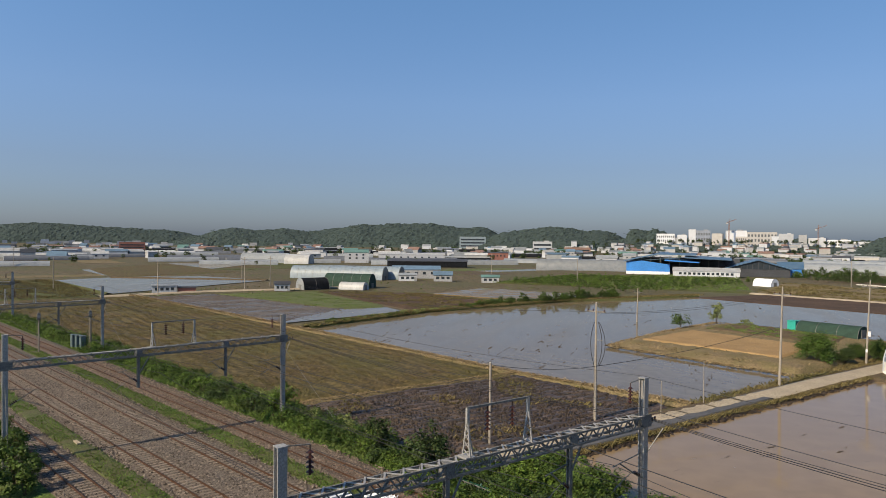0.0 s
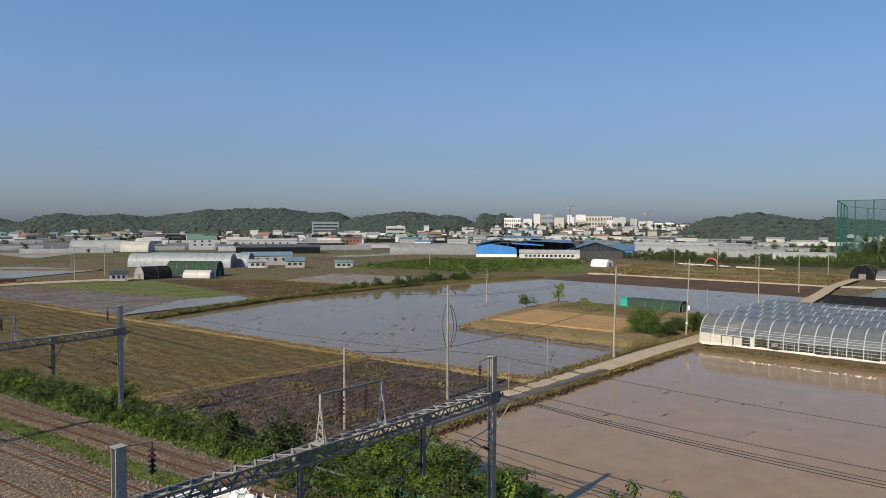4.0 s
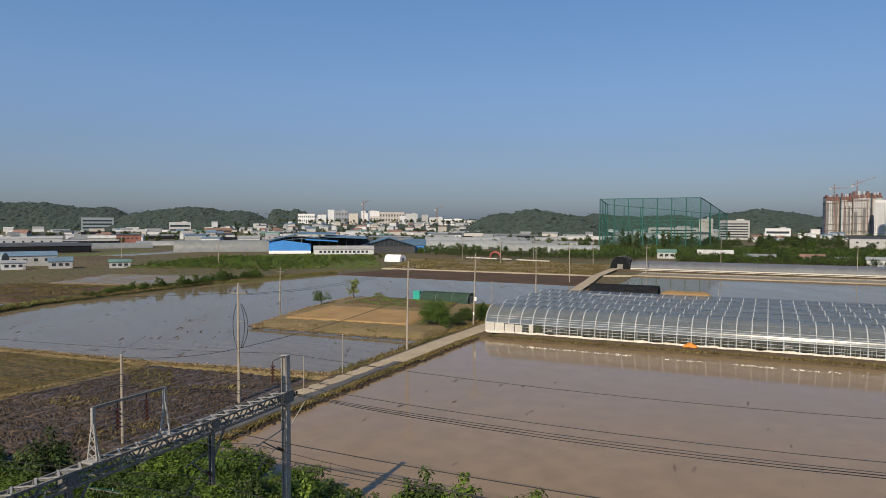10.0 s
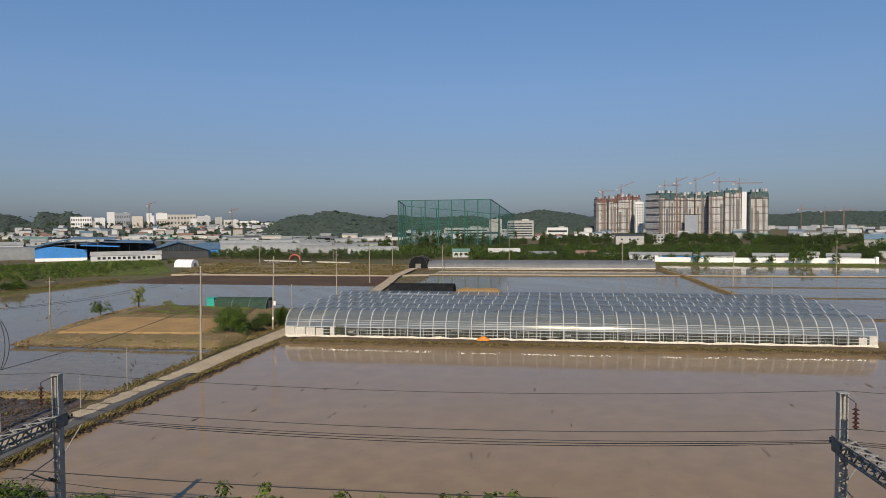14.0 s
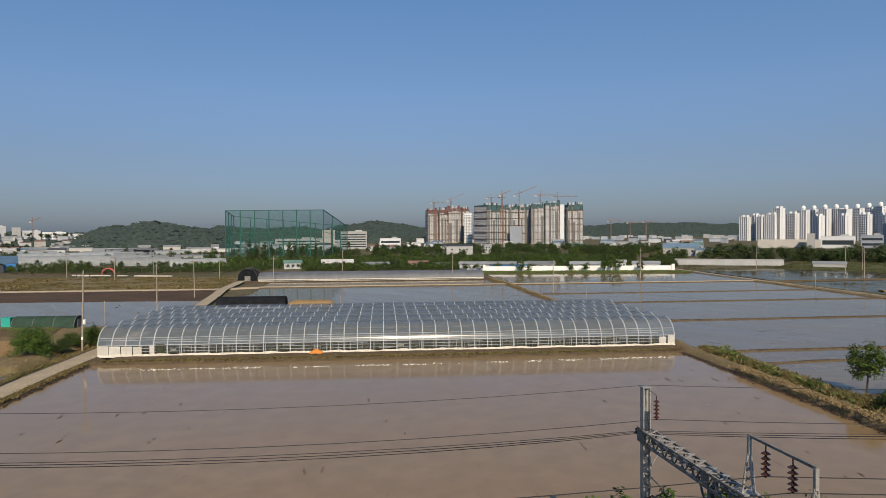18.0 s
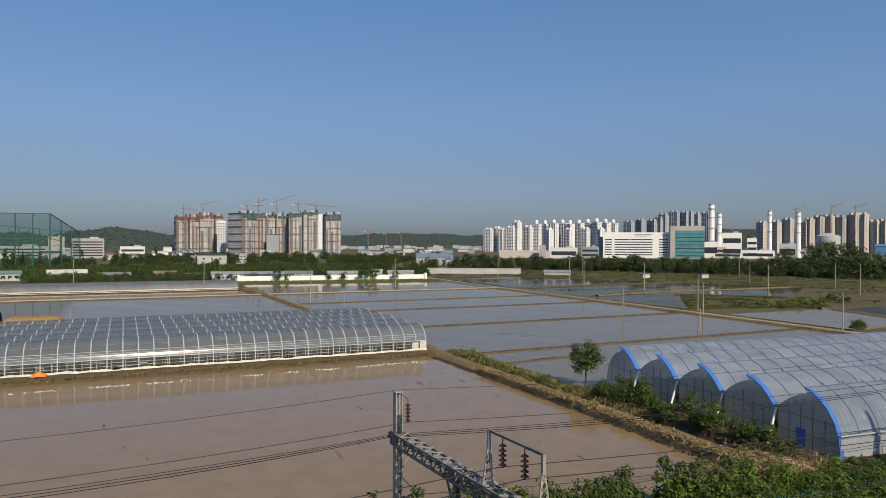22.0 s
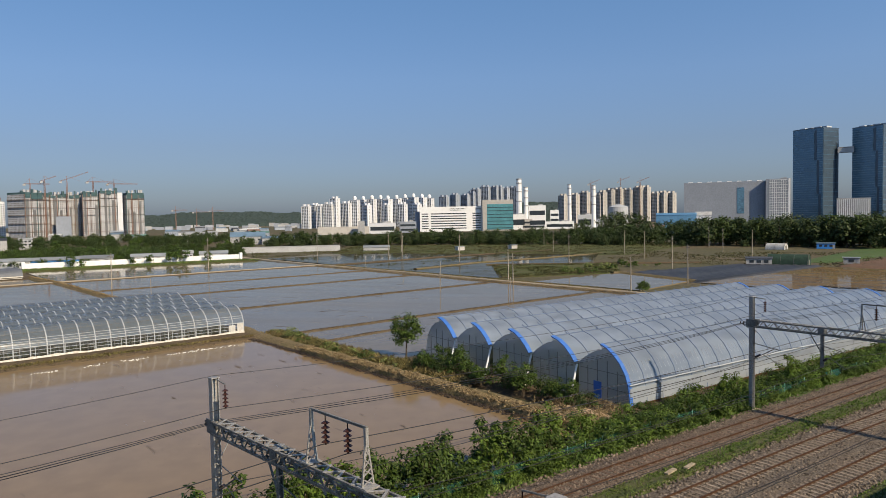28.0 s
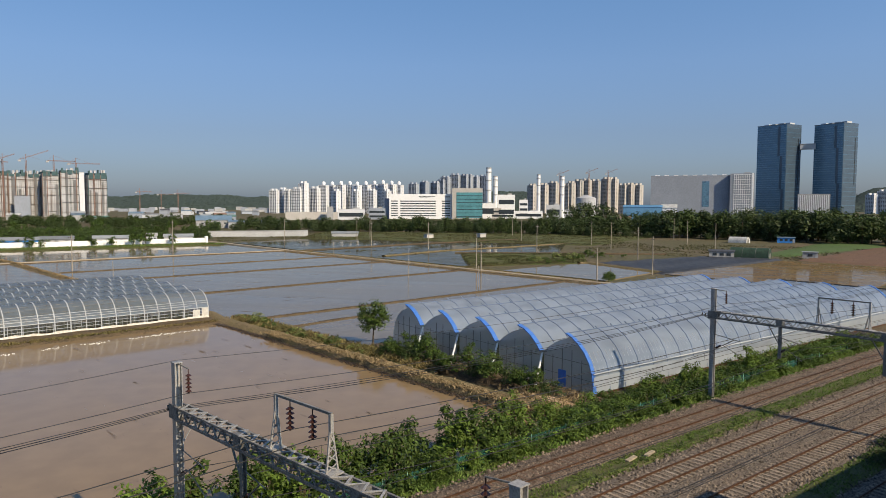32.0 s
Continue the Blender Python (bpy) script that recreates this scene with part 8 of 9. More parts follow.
t = block(115.6, 1250, 130, 40, 68, "grey_clad", "huge blue-grey windowless factory", "factory", kit=False)
part("dark_panel", Shape().box((22, -20.1, 38), (11, 0.4, 42)), M["glass_blue"], t, "dark blue panel")
for i in range(8):
    part("roof_vent", Shape().box((-55 + i * 15, -14, 69), (7, 4, 2.0)), M["white"], t)
t = block(119.2, 1235, 36, 30, 70, "grey_clad", "grey factory with white lattice front", "factory", kit=True)
s = Shape()
for i in range(9):
    s.box((-12 + i * 3.2, -15.3, 38), (0.7, 0.6, 62))
for i in range(16):
    s.box((0, -15.3, 9 + i * 4), (26, 0.6, 0.7))
part("lattice_front", s, M["white"], t, "white lattice screen")
part("white_fin", Shape().box((15.5, -15.4, 36), (2.6, 1.0, 70)), M["white"], t)


# twin glass towers with a sky bridge
def glass_tower(az, d, w, dep, h, label, steps):
    """A curtain-glass tower whose banded front and greyer flank both show; a stepped seam runs down the front."""
    t = thing("glass_tower", label, "office tower", ring_pose(az, d, -0.3, -33), "twin glass towers")
    part("glass_shaft", Shape().box((0, 0, h / 2), (w, dep, h)), M["glass_blue"], t, "dark blue curtain glass")
    part("glass_flank", Shape().box((w / 2 + 0.2, 0, h * 0.5), (0.5, dep * 0.98, h * 0.995)), M["glass_grey"], t, "grey-blue flank glass")
    n = 38
    for i in range(n):
        z = 8 + i * (h - 10) / n
        part("floor_band", Shape().box((0, -dep / 2 - 0.1, z), (w * 0.99, 0.4, 1.3 if i % 6 == 2 else 0.8)), M["band_blue"], t)
        if i % 2:
            part("flank_band", Shape().box((w / 2 + 0.5, 0, z), (0.3, dep * 0.96, 0.6)), M["glass_blue"], t)
    for x, z0, z1 in steps:
        part("seam", Shape().box((w * x, -dep / 2 - 0.5, h * (z0 + z1) / 2), (1.0, 0.8, h * (z1 - z0))), M["band_blue"], t, "pale vertical glass seam")
        part("recess", Shape().box((w * x + 2.4, -dep / 2 - 0.25, h * (z0 + z1) / 2), (3.8, 0.5, h * (z1 - z0))), M["glass_grey"], t)
    part("corner_slot", Shape().box((w / 2 + 0.6, dep * 0.32, h * 0.6), (0.5, 2.0, h * 0.5)), M["glass_dark"], t)
    for x, q in ((-w * 0.36, 10), (-w * 0.12, 7), (w * 0.14, 12), (w * 0.36, 9)):
        part("roof_plant", Shape().box((x, 0, h + 2), (q, 14, 3.0 + q * 0.15)), M["wall_white"] if q > 8 else M["wall_grey"], t)
    part("roof_rim", Shape().box((0, 0, h + 0.4), (w + 0.8, dep + 0.8, 1.2)), M["glass_grey"], t)
    return t


H1 = EYE + 1400 * math.tan(radians(5.75))
glass_tower(121.6, 1400, 56, 44, H1, "tall dark blue glass tower of a pair", ((0.22, 0.66, 0.98), (0.30, 0.3, 0.66), (0.36, 0.02, 0.3)))
glass_tower(125.25, 1400, 53, 40, H1 - 2, "tall dark blue glass tower of a pair", ((0.2, 0.74, 0.98), (0.27, 0.36, 0.74), (0.32, 0.02, 0.36)))
p, q = Vector(polar(123.0, 1395)), Vector(polar(124.0, 1395))
b = thing("sky_bridge", "pale glass bridge between the twin towers", "bridge")
part("deck", Shape().bar(p + Vector((0, 0, H1 * 0.76)), q + Vector((0, 0, H1 * 0.76)), 8, 8), M["wall_white"], b)
part("truss", Shape().bar(p + Vector((0, 0, H1 * 0.79)), q + Vector((0, 0, H1 * 0.79)), 9, 1.2).bar(p + Vector((0, 0, H1 * 0.735)), q + Vector((0, 0, H1 * 0.735)), 9, 1.0), M["wall_grey"], b)
t = block(124.0, 1320, 48, 20, 38, "wall_grey", "low office with white slanted fins", "office_block", kit=False)
for i in range(17):
    part("fin", Shape().box((-22 + i * 2.7, -10.4, 20), (1.2, 0.8, 34), 0, 0), M["white"], t)
for i in range(10):
    apartment(127.6 + i * 0.7, 1900, 24, EYE + 1900 * math.tan(radians(0.7 + 0.25 * (i % 3))), "pale far apartment tower", i + 80, "wall_flat", False)

# plateau with white factories to the north, dug into the rise
for k, (az, w, top, wall) in enumerate(((17.85, 36, 35, "wall_flat"), (19.0, 18, 33, "wall_flat"), (19.75, 13, 44, "wall_flat"), (20.55, 28, 42, "grey_clad"), (21.6, 20, 36, "wall_cream"), (22.9, 37, 42, "wall_flat"), (24.65, 54, 39, "wall_cream"), (26.3, 26, 36, "wall_white"), (27.4, 14, 34, "wall_grey"),
                                        (29.75, 40, 25, "wall_flat"), (31.2, 34, 22, "wall_white"), (18.4, 20, 27, "wall_grey"), (23.4, 30, 30, "wall_cream"), (28.4, 30, 28, "wall_white"), (25.6, 16, 31, "wall_white"))):
    block(az, 1510, w, 20, top - 8, wall, "white factory block on the far plateau" if "grey" not in wall else "grey factory block on the far plateau", "factory", bands=3 if k % 3 == 0 else 0, cols=9 if k % 3 == 0 else 0, win="pane", z=8, turn=rnd.uniform(-12, 12), group="plateau factories", kit=k % 2 == 1)
for k in range(64):
    az, d = rnd.uniform(10.5, 35), rnd.uniform(1380, 1500)
    z = max(-0.2, 24 * max(0.0, (d - 1420) / 200) ** 0.65 - 4)
    house(az, d, rnd.uniform(7, 20), rnd.uniform(7, 12), rnd.uniform(4, 8) + 3, rnd.choice(["wall_white", "wall_cream", "wall_grey", "wall_white"]), rnd.choice(["roof_grey", "roof_orange", "roof_dark", "roof_blue", "roof_grey"]), "small building on the slope of the plateau", "hillside_house", rnd.uniform(0.05, 0.3), rnd.uniform(-30, 30), z, 0, False, "hillside houses")
slope = Thicket("hillside_trees", "dark trees between the hillside buildings", "leaf_deep")
for k in range(100):
    az, d = rnd.uniform(10, 37), rnd.uniform(1370, 1505)
    slope.add("far_tree", *polar(az, d)[:2], max(-0.4, 24 * max(0.0, (d - 1420) / 200) ** 0.65 - 3), rnd.uniform(0.5, 1.1), k)
for k in range(110):
    slope.add("far_tree", *polar(rnd.uniform(15.5, 33), rnd.uniform(1485, 1498))[:2], 17 + rnd.uniform(-3, 2), rnd.uniform(0.5, 0.95), k)
slope.build()
tower_crane(22.4, 1480, 58, 14, 8)
tower_crane(28.4, 1500, 46, 14, 8)
# brown terraces between hills
block(2.5, 1600, 60, 20, 26, "roof_bluegrey", "stepped grey building between wooded hills", "building", bands=3, kit=False)
block(8.2, 1250, 34, 14, 17, "wall_white", "white long house below the hill", "building", bands=2)
block(11.0, 1100, 40, 14, 9, "roof_orange", "low building with orange roof", "building", bands=1)
block(-24.0, 900, 28, 14, 13, "wall_red", "red-brown apartment house on the plain", "building", bands=4)

# scattered farmsteads, halls and film houses on the plain
rnd = random.Random(77)
roofs = ["roof_blue", "roof_grey", "roof_grey", "roof_white", "roof_dark", "roof_teal", "roof_white", "roof_orange"]
for i in range(190):
    az = -33 + 75 * rnd.random()
    d = 620 + 880 * rnd.random() ** 0.8
    if 14 < az < 28 and d < 700:
        continue
    w = rnd.uniform(8, 26)
    house(az, d, w, rnd.uniform(7, 14), rnd.uniform(2.8, 6.5), rnd.choice(["wall_white", "wall_white", "wall_grey", "wall_cream"]), rnd.choice(roofs), "small farm building on the far plain", "farm_building", rnd.uniform(0.1, 0.3), rnd.uniform(-25, 25), cols=rnd.choice([0, 0, 2]) if d < 900 else 0, door=False, group="far farm buildings")
for i in range(150):
    az = -33 + 76 * rnd.random()
    d = 540 + 700 * rnd.random()
    if 13 < az < 28 and d < 640:
        continue
    tunnel("tunnel_house", "far film greenhouse on the plain", ring_pose(az, d, -0.2, rnd.uniform(-8, 8)), rnd.uniform(25, 90), rnd.uniform(7, 14), rnd.uniform(2.8, 4.6), rnd.choice([M["roof_grey"], M["roof_grey"], M["roof_slate"], M["roof_slate"], M["roof_white"], M["shade_black"]]), M["roof_grey"], "far film greenhouses", False)
for i in range(60):
    az = 42 + 40 * rnd.random()
    d = rnd.uniform(800, 1500)
    house(az, d, rnd.uniform(8, 22), rnd.uniform(7, 12), rnd.uniform(3, 8), rnd.choice(["wall_white", "wall_grey", "wall_shade"]), rnd.choice(roofs), "small house of the far town", "town_house", 0.2, rnd.uniform(-25, 25), cols=0, door=False, group="far town houses")
for i in range(84):
    az = rnd.uniform(-33, -12) if i < 40 else rnd.uniform(70, 83)
    d = rnd.uniform(1500, 2300)
    block(az, d, rnd.uniform(9, 22), 12, rnd.uniform(4, 10), rnd.choice(["wall_shade", "wall_grey", "grey_clad"]), "pale building of a distant town", "town_building", kit=False, group="distant town")


# ---- wooded hills ----
HILL_TREES = []


def hill(name, az0, az1, d, el, depth, label, lumps=1.0, seed=0, base=-2.0):
    """A ridge whose skyline rises and falls, covered by tree-sized bumps."""
    s = Shape()
    n = int(abs(az1 - az0) * d * math.pi / 180 / 7)
    m = 14
    vs = []
    for i in range(n + 1):
        u = i / n
        az = az0 + (az1 - az0) * u
        edge = max(0.0, min(1.0, min(u, 1 - u) / 0.22))
        shape = (edge * edge * (3 - 2 * edge)) * (0.84 + 0.26 * noise.noise((u * 3.1 + seed, seed, 0)) + 0.12 * noise.noise((u * 9 + seed, 1, seed)))
        top = (EYE + d * math.tan(radians(el)))
        for j in range(m + 1):
            v = j / m
            x, y, _ = polar(az, d - depth * (1 - v))
            z = base + (top - base) * shape * (v ** 0.65)
            k = noise.noise((x * 0.085, y * 0.085, seed)) * 3.2 + noise.noise((x * 0.2, y * 0.2, 5 + seed)) * 1.8
            vs.append((x, y, z + (k * lumps if z > 1 else 0)))
    for i in range(n + 1):
        x, y, _ = polar(az0 + (az1 - az0) * i / n, d + depth * 0.6)
        vs.append((x, y, base))
    k = m + 1
    fs = [(i * k + j, (i + 1) * k + j, (i + 1) * k + j + 1, i * k + j + 1) for i in range(n) for j in range(m)]
    back = (n + 1) * k
    fs += [(i * k + m, (i + 1) * k + m, back + i + 1, back + i) for i in range(n)]
    s.add(vs, fs)
    HILL_TREES.extend(vs[q] for q in range(back) if vs[q][2] > 2)
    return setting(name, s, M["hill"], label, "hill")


hill("backdrop_hill_1", -12.0, 7.0, 1900, 1.42, 260, "dark wooded hill behind the plain", seed=1)
hill("backdrop_hill_2", -22.0, -3.5, 2000, 0.92, 260, "low wooded ridge", seed=2)
hill("backdrop_hill_3", -44.0, -16.0, 2500, 0.95, 260, "distant hazy ridge with houses", seed=3)
hill("backdrop_hill_4", 2.0, 16.5, 1700, 1.12, 240, "wooded hill behind the plain", seed=4)
hill("backdrop_hill_5", 14.2, 18.6, 1650, 1.28, 160, "small wooded knoll", seed=5)
hill("backdrop_hill_6", 10.0, 37.0, 1620, 0.42, 200, "low rise below the white factories", seed=6, lumps=0.4)
hill("backdrop_hill_7", 29.6, 43.0, 1150, 1.0, 180, "dark wooded hill beside the golf net", seed=7)
hill("backdrop_hill_8", 38.0, 53.5, 1500, 0.75, 200, "wooded ridge behind the golf net", seed=8)
hill("backdrop_hill_9", 46.5, 61.0, 1600, 0.95, 220, "wooded ridge", seed=9)
hill("backdrop_hill_10", 66.0, 86.0, 2600, 0.82, 300, "distant wooded ridge between the towers", seed=10)
hill("backdrop_hill_11", 96.0, 108.0, 2400, 1.3, 200, "distant ridge behind the chimneys", seed=11)
hill("backdrop_hill_12", 124.0, 144.0, 2600, 1.3, 260, "distant ridge behind the towers", seed=12)
hill("backdrop_hill_13", 80.0, 100.0, 2600, 0.7, 260, "distant ridge behind the apartments", seed=13)

# ---- unseen blocks on the camera's side, added to shade the near tracks ----
def unseen_block(name, s0, s1, u0, u1, h, label):
    t = thing(name, label, "building")
    run = [s0 + (s1 - s0) * i / 8 for i in range(9)]
    plan = [track(s, u1)[:2] for s in run] + [track(s, u0)[:2] for s in run[::-1]]
    part("wall", Shape().poly(plan, -0.2, h), M["wall_grey"], t)
    part("parapet", Shape().line([(x, y, h + 0.1) for x, y in plan + plan[:1]], 0.15, 4), M["wall_grey"], t)


unseen_block("shade_block", -53, -8, -9, 4.0, 12.6, "unseen grey block added to shade the near track")
unseen_block("shade_block", 47, 150, -9, 6.5, 11.6, "unseen grey block added to shade the near track")
unseen_block("viewpoint_block", -8, 47, -10, 1.5, 18.2, "unseen grey flat-roofed block added under the viewpoint")

# ---- loose ground cover: stones, clods, stubble, straw, grass blades ----
RNG = np.random.default_rng(11)


def ab_many(a, b):
    return np.stack([AX.x * a + BX.x * b, AX.y * a + BX.y * b], 1)


def track_many(s, u):
    return np.array([track(x, y)[:2] for x, y in zip(s, u)])


def scatter(name, label, category, mat, xy, z, size, kind, high=1.0, lean=0.5):
    """Many small loose pieces as one mesh: stone (low pyramid), blade (leaning pair of leaves) or fleck (flat)."""
    n = len(xy)
    z = np.broadcast_to(z, (n,))
    sz = size * RNG.uniform(0.55, 1.45, n)
    an = RNG.uniform(0, 2 * np.pi, n)
    c, s = np.cos(an), np.sin(an)
    if kind == "stone":
        local = np.array([(-0.5, -0.42, -0.25), (0.55, -0.3, -0.25), (0.4, 0.5, -0.25), (-0.5, 0.4, -0.25), (-0.25, -0.2, 0.3), (0.3, -0.1, 0.38), (0.1, 0.28, 0.3)])
        faces = [(0, 1, 5, 4), (1, 2, 6, 5), (2, 3, 6), (3, 0, 4, 6), (4, 5, 6)]
    elif kind == "crown":
        ring = [(math.cos(q * 1.0472), math.sin(q * 1.0472)) for q in range(6)]
        local = np.array([(0.5 * x, 0.5 * y, -0.2) for x, y in ring] + [(0.42 * x, 0.42 * y, 0.2) for x, y in ring] + [(0, 0, 0.5)])
        faces = [(q, (q + 1) % 6, 6 + (q + 1) % 6, 6 + q) for q in range(6)] + [(6 + q, 6 + (q + 1) % 6, 12) for q in range(6)]
    elif kind == "fleck":
        local = np.array([(-0.5, -0.1, 0), (0.05, -0.22, 0.02), (0.55, 0.05, 0), (-0.1, 0.24, 0.02)])
        faces = [(0, 1, 2, 3)]
    else:
        local = np.array([(-0.35, 0, -0.1), (0.0, 0.12, -0.1), (0.5, 0.3, 0.8), (0.1, -0.35, -0.1), (0.2, 0.1, -0.1), (-0.4, 0.5, 1.0), (-0.1, -0.1, -0.1), (0.25, -0.1, -0.1), (0.1, -0.6, 0.7)])
        faces = [(0, 1, 2), (3, 4, 5), (6, 7, 8)]
    k = len(local)
    jit = local[None] * (1 + RNG.uniform(-0.3, 0.3, (n, k, 3))) * sz[:, None, None]
    x = jit[..., 0] * c[:, None] - jit[..., 1] * s[:, None] + xy[:, 0:1]
    y = jit[..., 0] * s[:, None] + jit[..., 1] * c[:, None] + xy[:, 1:2]
    v = np.stack([x, y, jit[..., 2] * high + z[:, None]], -1).reshape(-1, 3)
    me = bpy.data.meshes.new(name)
    loops = np.concatenate([np.array(f) for f in faces])
    sizes = np.array([len(f) for f in faces])
    all_loops = (loops[None] + (np.arange(n) * k)[:, None]).ravel()
    totals = np.tile(sizes, n)
    starts = np.concatenate([[0], np.cumsum(totals)[:-1]])
    me.vertices.add(n * k)
    me.vertices.foreach_set("co", v.ravel())
    me.loops.add(len(all_loops))
    me.loops.foreach_set("vertex_index", all_loops.astype(np.int32))
    me.polygons.add(len(totals))
    me.polygons.foreach_set("loop_start", starts.astype(np.int32))
    me.update(calc_edges=True)
    me.materials.append(M[mat])
    return tagged(new(name, me), label, category, kind="stuff")


def patchy(xy, size, limit, seed=0.0):
    """Keeps the points where slow noise lies above a limit."""
    return xy[np.array([noise.noise((x / size, y / size, seed)) > limit for x, y in xy])]


def in_quad(quad, n):
    (a0, b0), (a1, b1), (a2, b2), (a3, b3) = quad
    p, q = RNG.random(n), RNG.random(n)
    a = (a0 * (1 - p) + a1 * p) * (1 - q) + (a3 * (1 - p) + a2 * p) * q
    b = (b0 * (1 - p) + b1 * p) * (1 - q) + (b3 * (1 - p) + b2 * p) * q
    return ab_many(a, b)


def along(pts, n, spread):
    """Points strewn along a run of (a, b)."""
    pts = np.array(pts, float)
    seg = np.linalg.norm(np.diff(pts, axis=0), axis=1)
    t = RNG.random(n) * seg.sum()
    i = np.minimum(np.searchsorted(np.cumsum(seg), t), len(seg) - 1)
    f = (t - np.concatenate([[0], np.cumsum(seg)])[i]) / seg[i]
    p = pts[i] + (pts[i + 1] - pts[i]) * f[:, None] + RNG.normal(0, spread / 2, (n, 2))
    return ab_many(p[:, 0], p[:, 1])


# stones on the ballast
for nm, mat, u0, u1, n, z in (("ballast_stones_rusty", "rust_stones", 32.0, 36.6, 12000, 1.44), ("ballast_stones_middle", "stones", 21.1, 30.5, 21000, 1.42), ("ballast_stones_near", "stones", 15.2, 19.3, 6000, 1.42)):
    s_at = np.where(RNG.random(n) < 0.5, RNG.uniform(-120, -28, n), RNG.uniform(22, 112, n))
    scatter(nm, "loose stones of the railway ballast", "ballast", mat, track_many(s_at, RNG.uniform(u0, u1, n)), z, 0.15, "stone")
# weeds between the tracks and green verge
for nm, u0, u1, n, z, size in (("weed_strip", 30.2, 32.1, 24000, 1.46, 0.16), ("weed_strip_near", 19.1, 21.2, 18000, 1.46, 0.16), ("verge_weeds", 36.7, 38.8, 14000, 1.15, 0.38)):
    s_at = np.where(RNG.random(n) < 0.6, RNG.uniform(-190, -20, n), RNG.uniform(16, 140, n))
    xy = patchy(track_many(s_at, RNG.uniform(u0, u1, n)), 5.0, -0.3 if n == 18000 else -0.5)
    scatter(nm, "ragged green weeds growing along the tracks", "weeds", "blades", xy, z, size, "blade", 0.8)
# fields
scatter("stubble", "withered stubble and weeds on the field", "stubble", "stubble_blades", patchy(in_quad([(10, -240), (54, -250), (70, -81), (26, -81)], 60000), 9.0, -0.30), 0.16, 0.22, "blade", 0.7)
scatter("clods", "wet clods of the ploughed field", "clods", "clods", in_quad([(25, -77), (70, -77), (73, -54), (36, -51)], 7000), 0.14, 0.24, "stone")
scatter("plough_weeds", "dry weeds left on the ploughed field", "weeds", "stubble_blades", patchy(in_quad([(25, -77), (70, -77), (73, -54), (36, -51)], 5000), 7.0, 0.24, 4.0), 0.22, 0.34, "blade", 0.7)
scatter("wet_field_clods", "grey clods of the wet seed bed", "clods", "clods", in_quad([(57, -250), (80, -249), (96, -178), (66, -157)], 1500), 0.06, 0.2, "stone")
scatter("seedlings", "green seedlings in beds", "seedlings", "blades", patchy(in_quad([(80, -248), (117, -243), (109, -178), (93, -178)], 5000), 6.0, 0.0), 0.2, 0.35, "blade", 0.5)
scatter("vegetable_rows", "low dark vegetables", "vegetables", "stubble_blades", patchy(in_quad([(118, -243), (146, -212), (150, -174), (111, -162)], 6000), 6.0, -0.1), 0.15, 0.5, "blade", 0.7)
scatter("meadow_grass", "rough meadow grass", "grass", "stubble_blades", patchy(in_quad([(8, -360), (43, -362), (46, -257), (8, -256)], 9000), 8.0, -0.2), 0.2, 0.5, "blade")
for i, (quad, n, z, mat, size) in enumerate((([(164, 159), (207, 196), (173, 234), (146, 199)], 7000, 0.2, "meadow_blades", 0.6), ([(206, 286), (356, 208), (430, 270), (250, 440)], 14000, 0.15, "meadow_blades", 0.7), ([(213, -252), (274, -276), (405, -246), (262, -150)], 9000, 0.25, "blades", 0.8), ([(262, -150), (340, -180), (335, -66), (262, -60)], 9000, 0.2, "stubble_blades", 0.8),
                                           ([(196, 160), (250, 158), (255, 250), (236, 240)], 1500, 0.0, "meadow_blades", 0.6), ([(338, 40), (352, 50), (340, 150), (324, 150)], 3000, 0.5, "blades", 0.6))):
    scatter("field_grass", "uneven grass and weeds over the field", "grass", mat, patchy(in_quad(quad, n), 12.0, (-0.12, -0.2, -0.25, -0.1, 0.12, -0.3)[i], i), z, size, "blade", 0.55)
scatter("mound_straw", "straw and weeds on the garden mound", "grass", "straw", patchy(in_quad([(104.5, -88), (156, -97), (156, -52), (108, -55)], 5000), 4.0, 0.0), 0.75, 0.4, "blade", 0.7)
scatter("mound_greens", "rows of garden greens", "vegetables", "blades", patchy(in_quad([(138, -90), (152, -91), (151, -67), (138, -63)], 5000), 3.0, 0.0), 1.15, 0.28, "blade", 0.7)
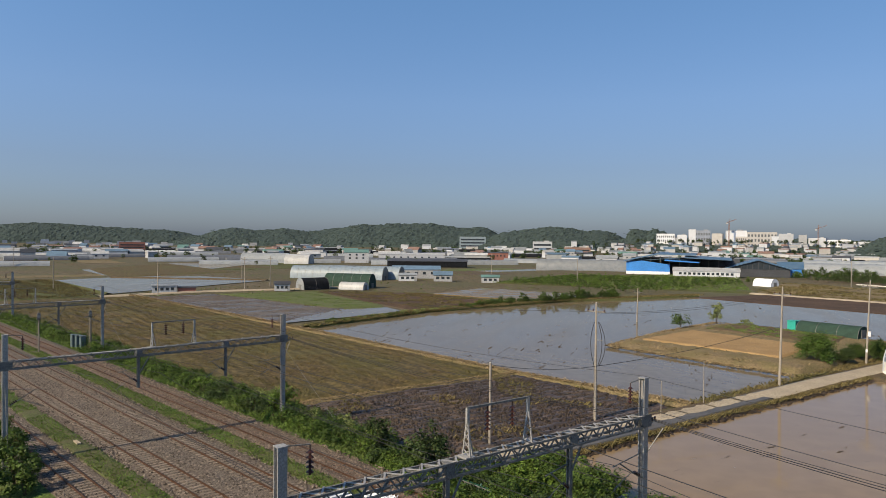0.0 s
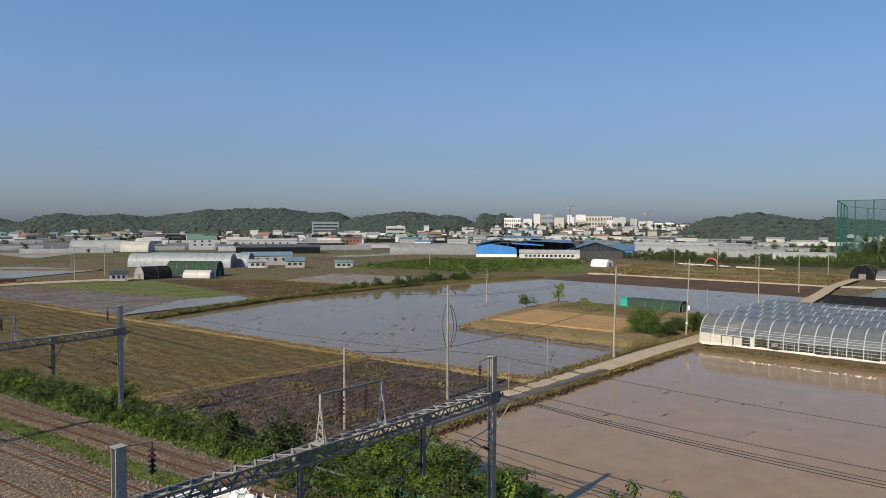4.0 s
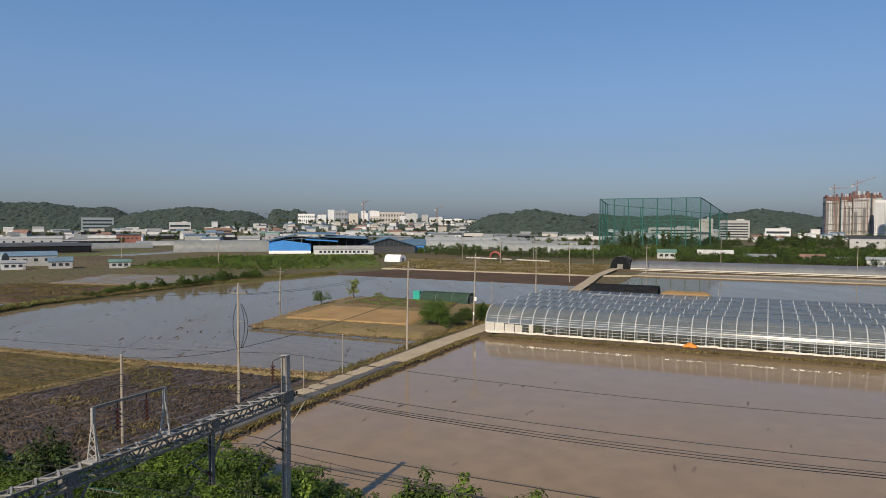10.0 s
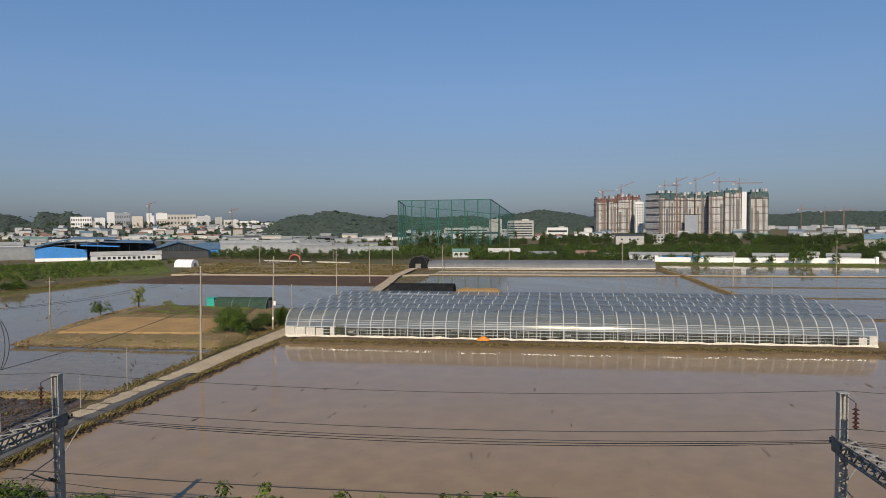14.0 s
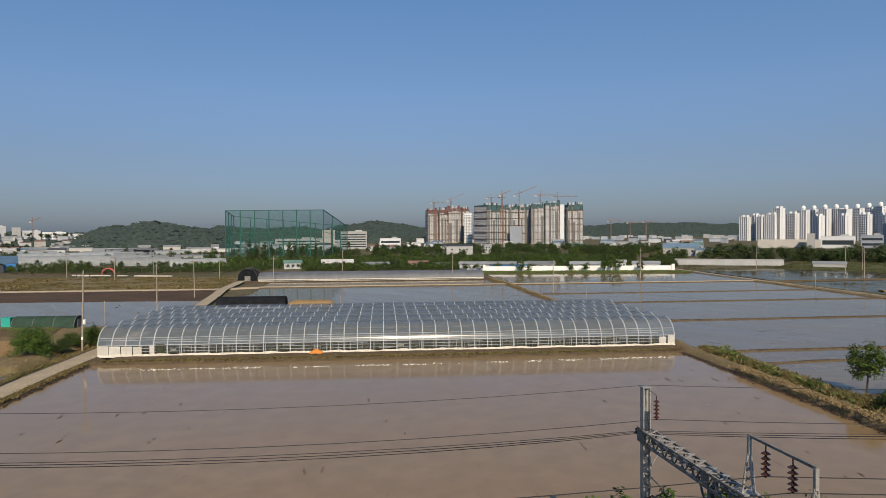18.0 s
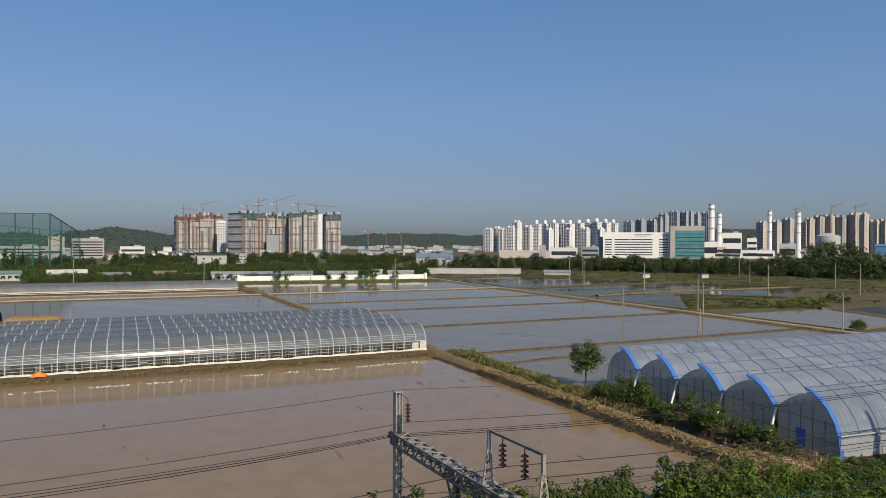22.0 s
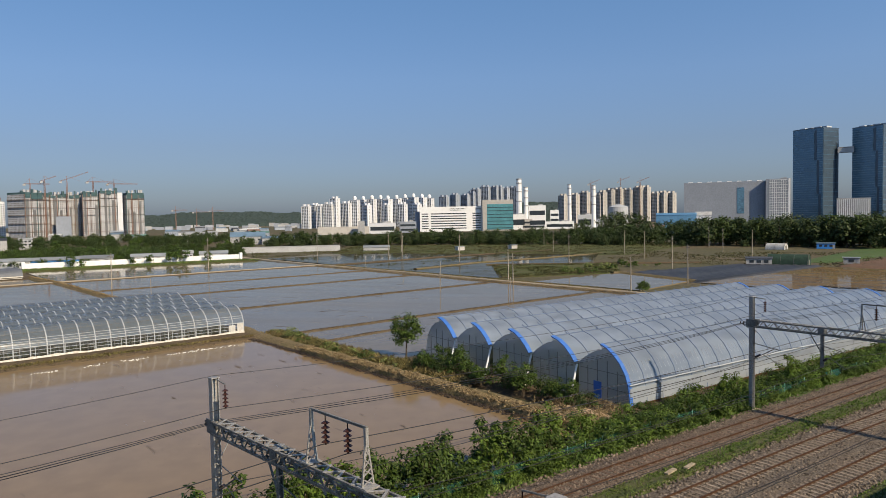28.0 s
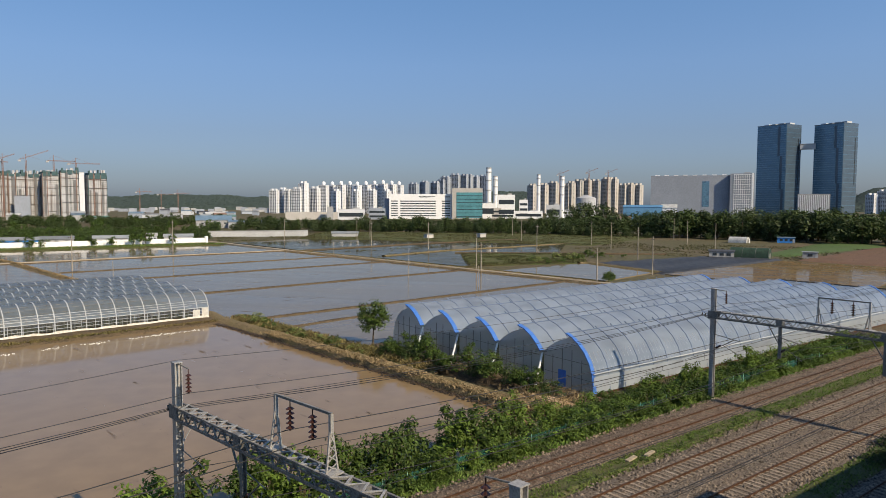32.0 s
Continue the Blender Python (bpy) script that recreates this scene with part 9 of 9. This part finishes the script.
# straw, grass and mud on the banks
for nm, pts, n, sp, z, mat, size, kind in (
        ("bank_straw", [(54, -255), (65, -152), (71, -79), (75.5, -51)], 8000, 0.9, 0.4, "straw", 0.36, "blade"),
        ("bank_straw", [(22, -78.5), (71, -78.5)], 1800, 0.5, 0.32, "straw", 0.3, "blade"),
        ("bank_straw", [(44, 51), (70, 51), (96, 50.6)], 2200, 1.1, 0.8, "straw", 0.4, "blade"),
        ("bank_mud", [(40, 50.2), (80, 50.0), (114, 49.8)], 2200, 0.7, 0.1, "clods", 0.22, "stone"),
        ("bank_grass", [(62, 56), (86, 55), (114, 54.5)], 4200, 2.0, 0.4, "stubble_blades", 0.5, "blade"),
        ("bank_grass", [(68, -145), (109, -159), (166, -163), (228, -153)], 7000, 2.0, 0.5, "stubble_blades", 0.6, "blade"),
        ("bank_grass", [(76, -50.8), (100, -51.4), (160, -52)], 3500, 1.4, 0.3, "stubble_blades", 0.4, "blade"),
        ("bank_mud", [(40, -45.0), (80, -45.4), (113, -45.6)], 1200, 0.7, 0.1, "clods", 0.3, "stone"),
        ("bank_grass", [(42, -45.4), (80, -45.9), (113, -46)], 2200, 0.7, 0.3, "stubble_blades", 0.35, "blade"),
        ("bank_grass", [(113, -44), (113, 51)], 4000, 0.9, 0.35, "stubble_blades", 0.36, "blade"),
        ("bank_straw", [(165, 50), (264, 48.5), (300, 46)], 2400, 0.8, 0.45, "straw", 0.5, "blade"),
        ("bank_grass", [(192, -41), (194, 149)], 900, 0.4, 0.16, "clods", 0.24, "blade"),
        ("bank_grass", [(152, 52), (154, 149)], 800, 0.4, 0.16, "clods", 0.24, "blade"),
        ("bank_grass", [(112, 58), (114, 149)], 1000, 0.4, 0.16, "clods", 0.24, "blade"),
        ("bank_grass", [(266, 152), (147, 151), (104, 150.5)], 4000, 1.4, 0.2, "stubble_blades", 0.5, "blade"),
        ("bank_grass", [(266, 148), (147, 147.2), (104, 147)], 3000, 0.8, 0.2, "straw", 0.45, "blade"),
        ("bank_grass", [(104, -54), (103.5, -88), (130, -95), (156, -99)], 3500, 1.0, 0.35, "straw", 0.45, "blade")):
    scatter(nm, "%s strewn along the field bank" % {"straw": "dry straw", "clods": "wet mud clods", "blades": "green grass", "stubble_blades": "withered grass"}[mat], "grass" if kind == "blade" else "mud", mat, along(pts, n, sp), z, size, kind, 0.4 if mat == "straw" else 0.7)
# mud breaking the water, and foam on the far edge
scatter("mud_flecks", "dark mud lumps breaking the brown paddy water", "mud", "clods", patchy(in_quad([(34, -42), (111, -42), (111, 48), (34, 48)], 4200), 10.0, 0.12), 0.0, 0.10, "fleck", 1.0)
for quad, n in (([(70, -143), (110, -156), (107, -56), (76, -52)], 2600), ([(158, -150), (222, -150), (214, -56), (158, -56)], 1200), ([(114, 58), (150, 56), (150, 147), (116, 147)], 1800), ([(155, 54), (190, 54), (190, 147), (156, 147)], 1600), ([(195, -40), (262, -44), (262, 147), (196, 147)], 1600)):
    scatter("mud_flecks", "dark mud lumps breaking the grey paddy water", "mud", "clods", patchy(in_quad(quad, n), 9.0, 0.14, n), 0.0, 0.26, "fleck", 1.0)
scatter("foam_flecks", "white foam flecks on the water by the bank", "foam", "foam", patchy(along([(107.5, -36), (107.0, 10), (108.5, 47)], 520, 0.7), 4.0, -0.05), 0.02, 0.15, "stone", 1.0)

# weeds and scrub over the open plain
n = 26000
az, d = np.radians(RNG.uniform(-35, 42, n)), 250 + 500 * RNG.random(n) ** 1.3
plain_xy = np.stack([d * np.sin(az), d * np.cos(az)], 1)
scatter("plain_weeds", "withered weeds over the open plain", "weeds", "stubble_blades", patchy(plain_xy[:13000], 22.0, 0.0), -0.28, 0.6, "blade", 0.6)
scatter("plain_grass", "green grass over the open plain", "grass", "blades", patchy(plain_xy[13000:], 26.0, 0.1, 5.0), -0.28, 0.6, "blade", 0.6)
n = 12000
az = np.radians(RNG.uniform(78, 133, n))
d = np.interp(np.degrees(az), (78, 86, 95, 100, 105, 107, 112), (385, 404, 392, 378, 360, 325, 290)) + 90 * RNG.random(n)
scatter("east_meadow", "rough green meadow before the trees", "grass", "meadow_blades", patchy(np.stack([d * np.sin(az), d * np.cos(az)], 1), 20.0, -0.1, 9.0), -0.2, 0.7, "blade", 0.6)
scatter("heap_straw", "straw strewn by the tunnels", "straw", "straw", np.stack([68.5 + RNG.normal(0, 2.6, 700), -18 + RNG.normal(0, 2.2, 700)], 1), 0.55, 0.4, "blade", 0.7)

# crowns over the wooded hills
crowns = np.array(HILL_TREES)
pick = RNG.permutation(len(crowns))
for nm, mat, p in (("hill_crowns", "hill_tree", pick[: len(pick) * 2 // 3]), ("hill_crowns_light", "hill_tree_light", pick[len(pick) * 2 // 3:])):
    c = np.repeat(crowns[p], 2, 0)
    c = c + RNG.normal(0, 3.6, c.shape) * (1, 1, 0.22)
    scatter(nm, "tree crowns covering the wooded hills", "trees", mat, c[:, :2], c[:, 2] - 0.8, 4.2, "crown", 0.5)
# the deep orchard behind the white wall
orchard = in_quad([(404, -110), (545, -160), (560, 150), (404, 146)], 9000)
scatter("orchard_leaves", "dark green rows of orchard trees reaching back from the wall", "orchard", "leaf_dark", orchard[:5500], 1.0, 2.0, "blade", 1.0)
scatter("orchard_leaves_bright", "green rows of orchard trees reaching back from the wall", "orchard", "leaf_mid", orchard[5500:], 1.0, 2.0, "blade", 1.0)

# ---- sleepers: the nearest are pieces of their track, the rest stay joined ----
sl = SLEEPER.mesh("sleeper")
sl_rust = SLEEPER.mesh("sleeper")
for t, u, rusty in tracks:
    me = sl_rust if rusty else sl
    mat = M["rust_sleeper"] if rusty else M["sleeper"]
    near, rest = [], Shape()
    for i in range(-560, 380):
        s_at = i * 0.62
        x, y, z = track(s_at, u, 1.24)
        x1, y1, _ = track(s_at, u + 1)
        an = math.degrees(math.atan2(y1 - y, x1 - x))
        if -84 < s_at < -34 or 30 < s_at < 84:
            ob = part("sleeper", me, mat, t)
            ob.matrix_basis = pose(x, y, z, 0, 0, an)
        elif not -34 <= s_at <= 30:
            m = pose(x, y, z, 0, 0, an)
            rest.add([m @ Vector(v) for v in SLEEPER.v], SLEEPER.f)
    tagged(part("far_sleepers", rest, mat, t), kind="stuff")
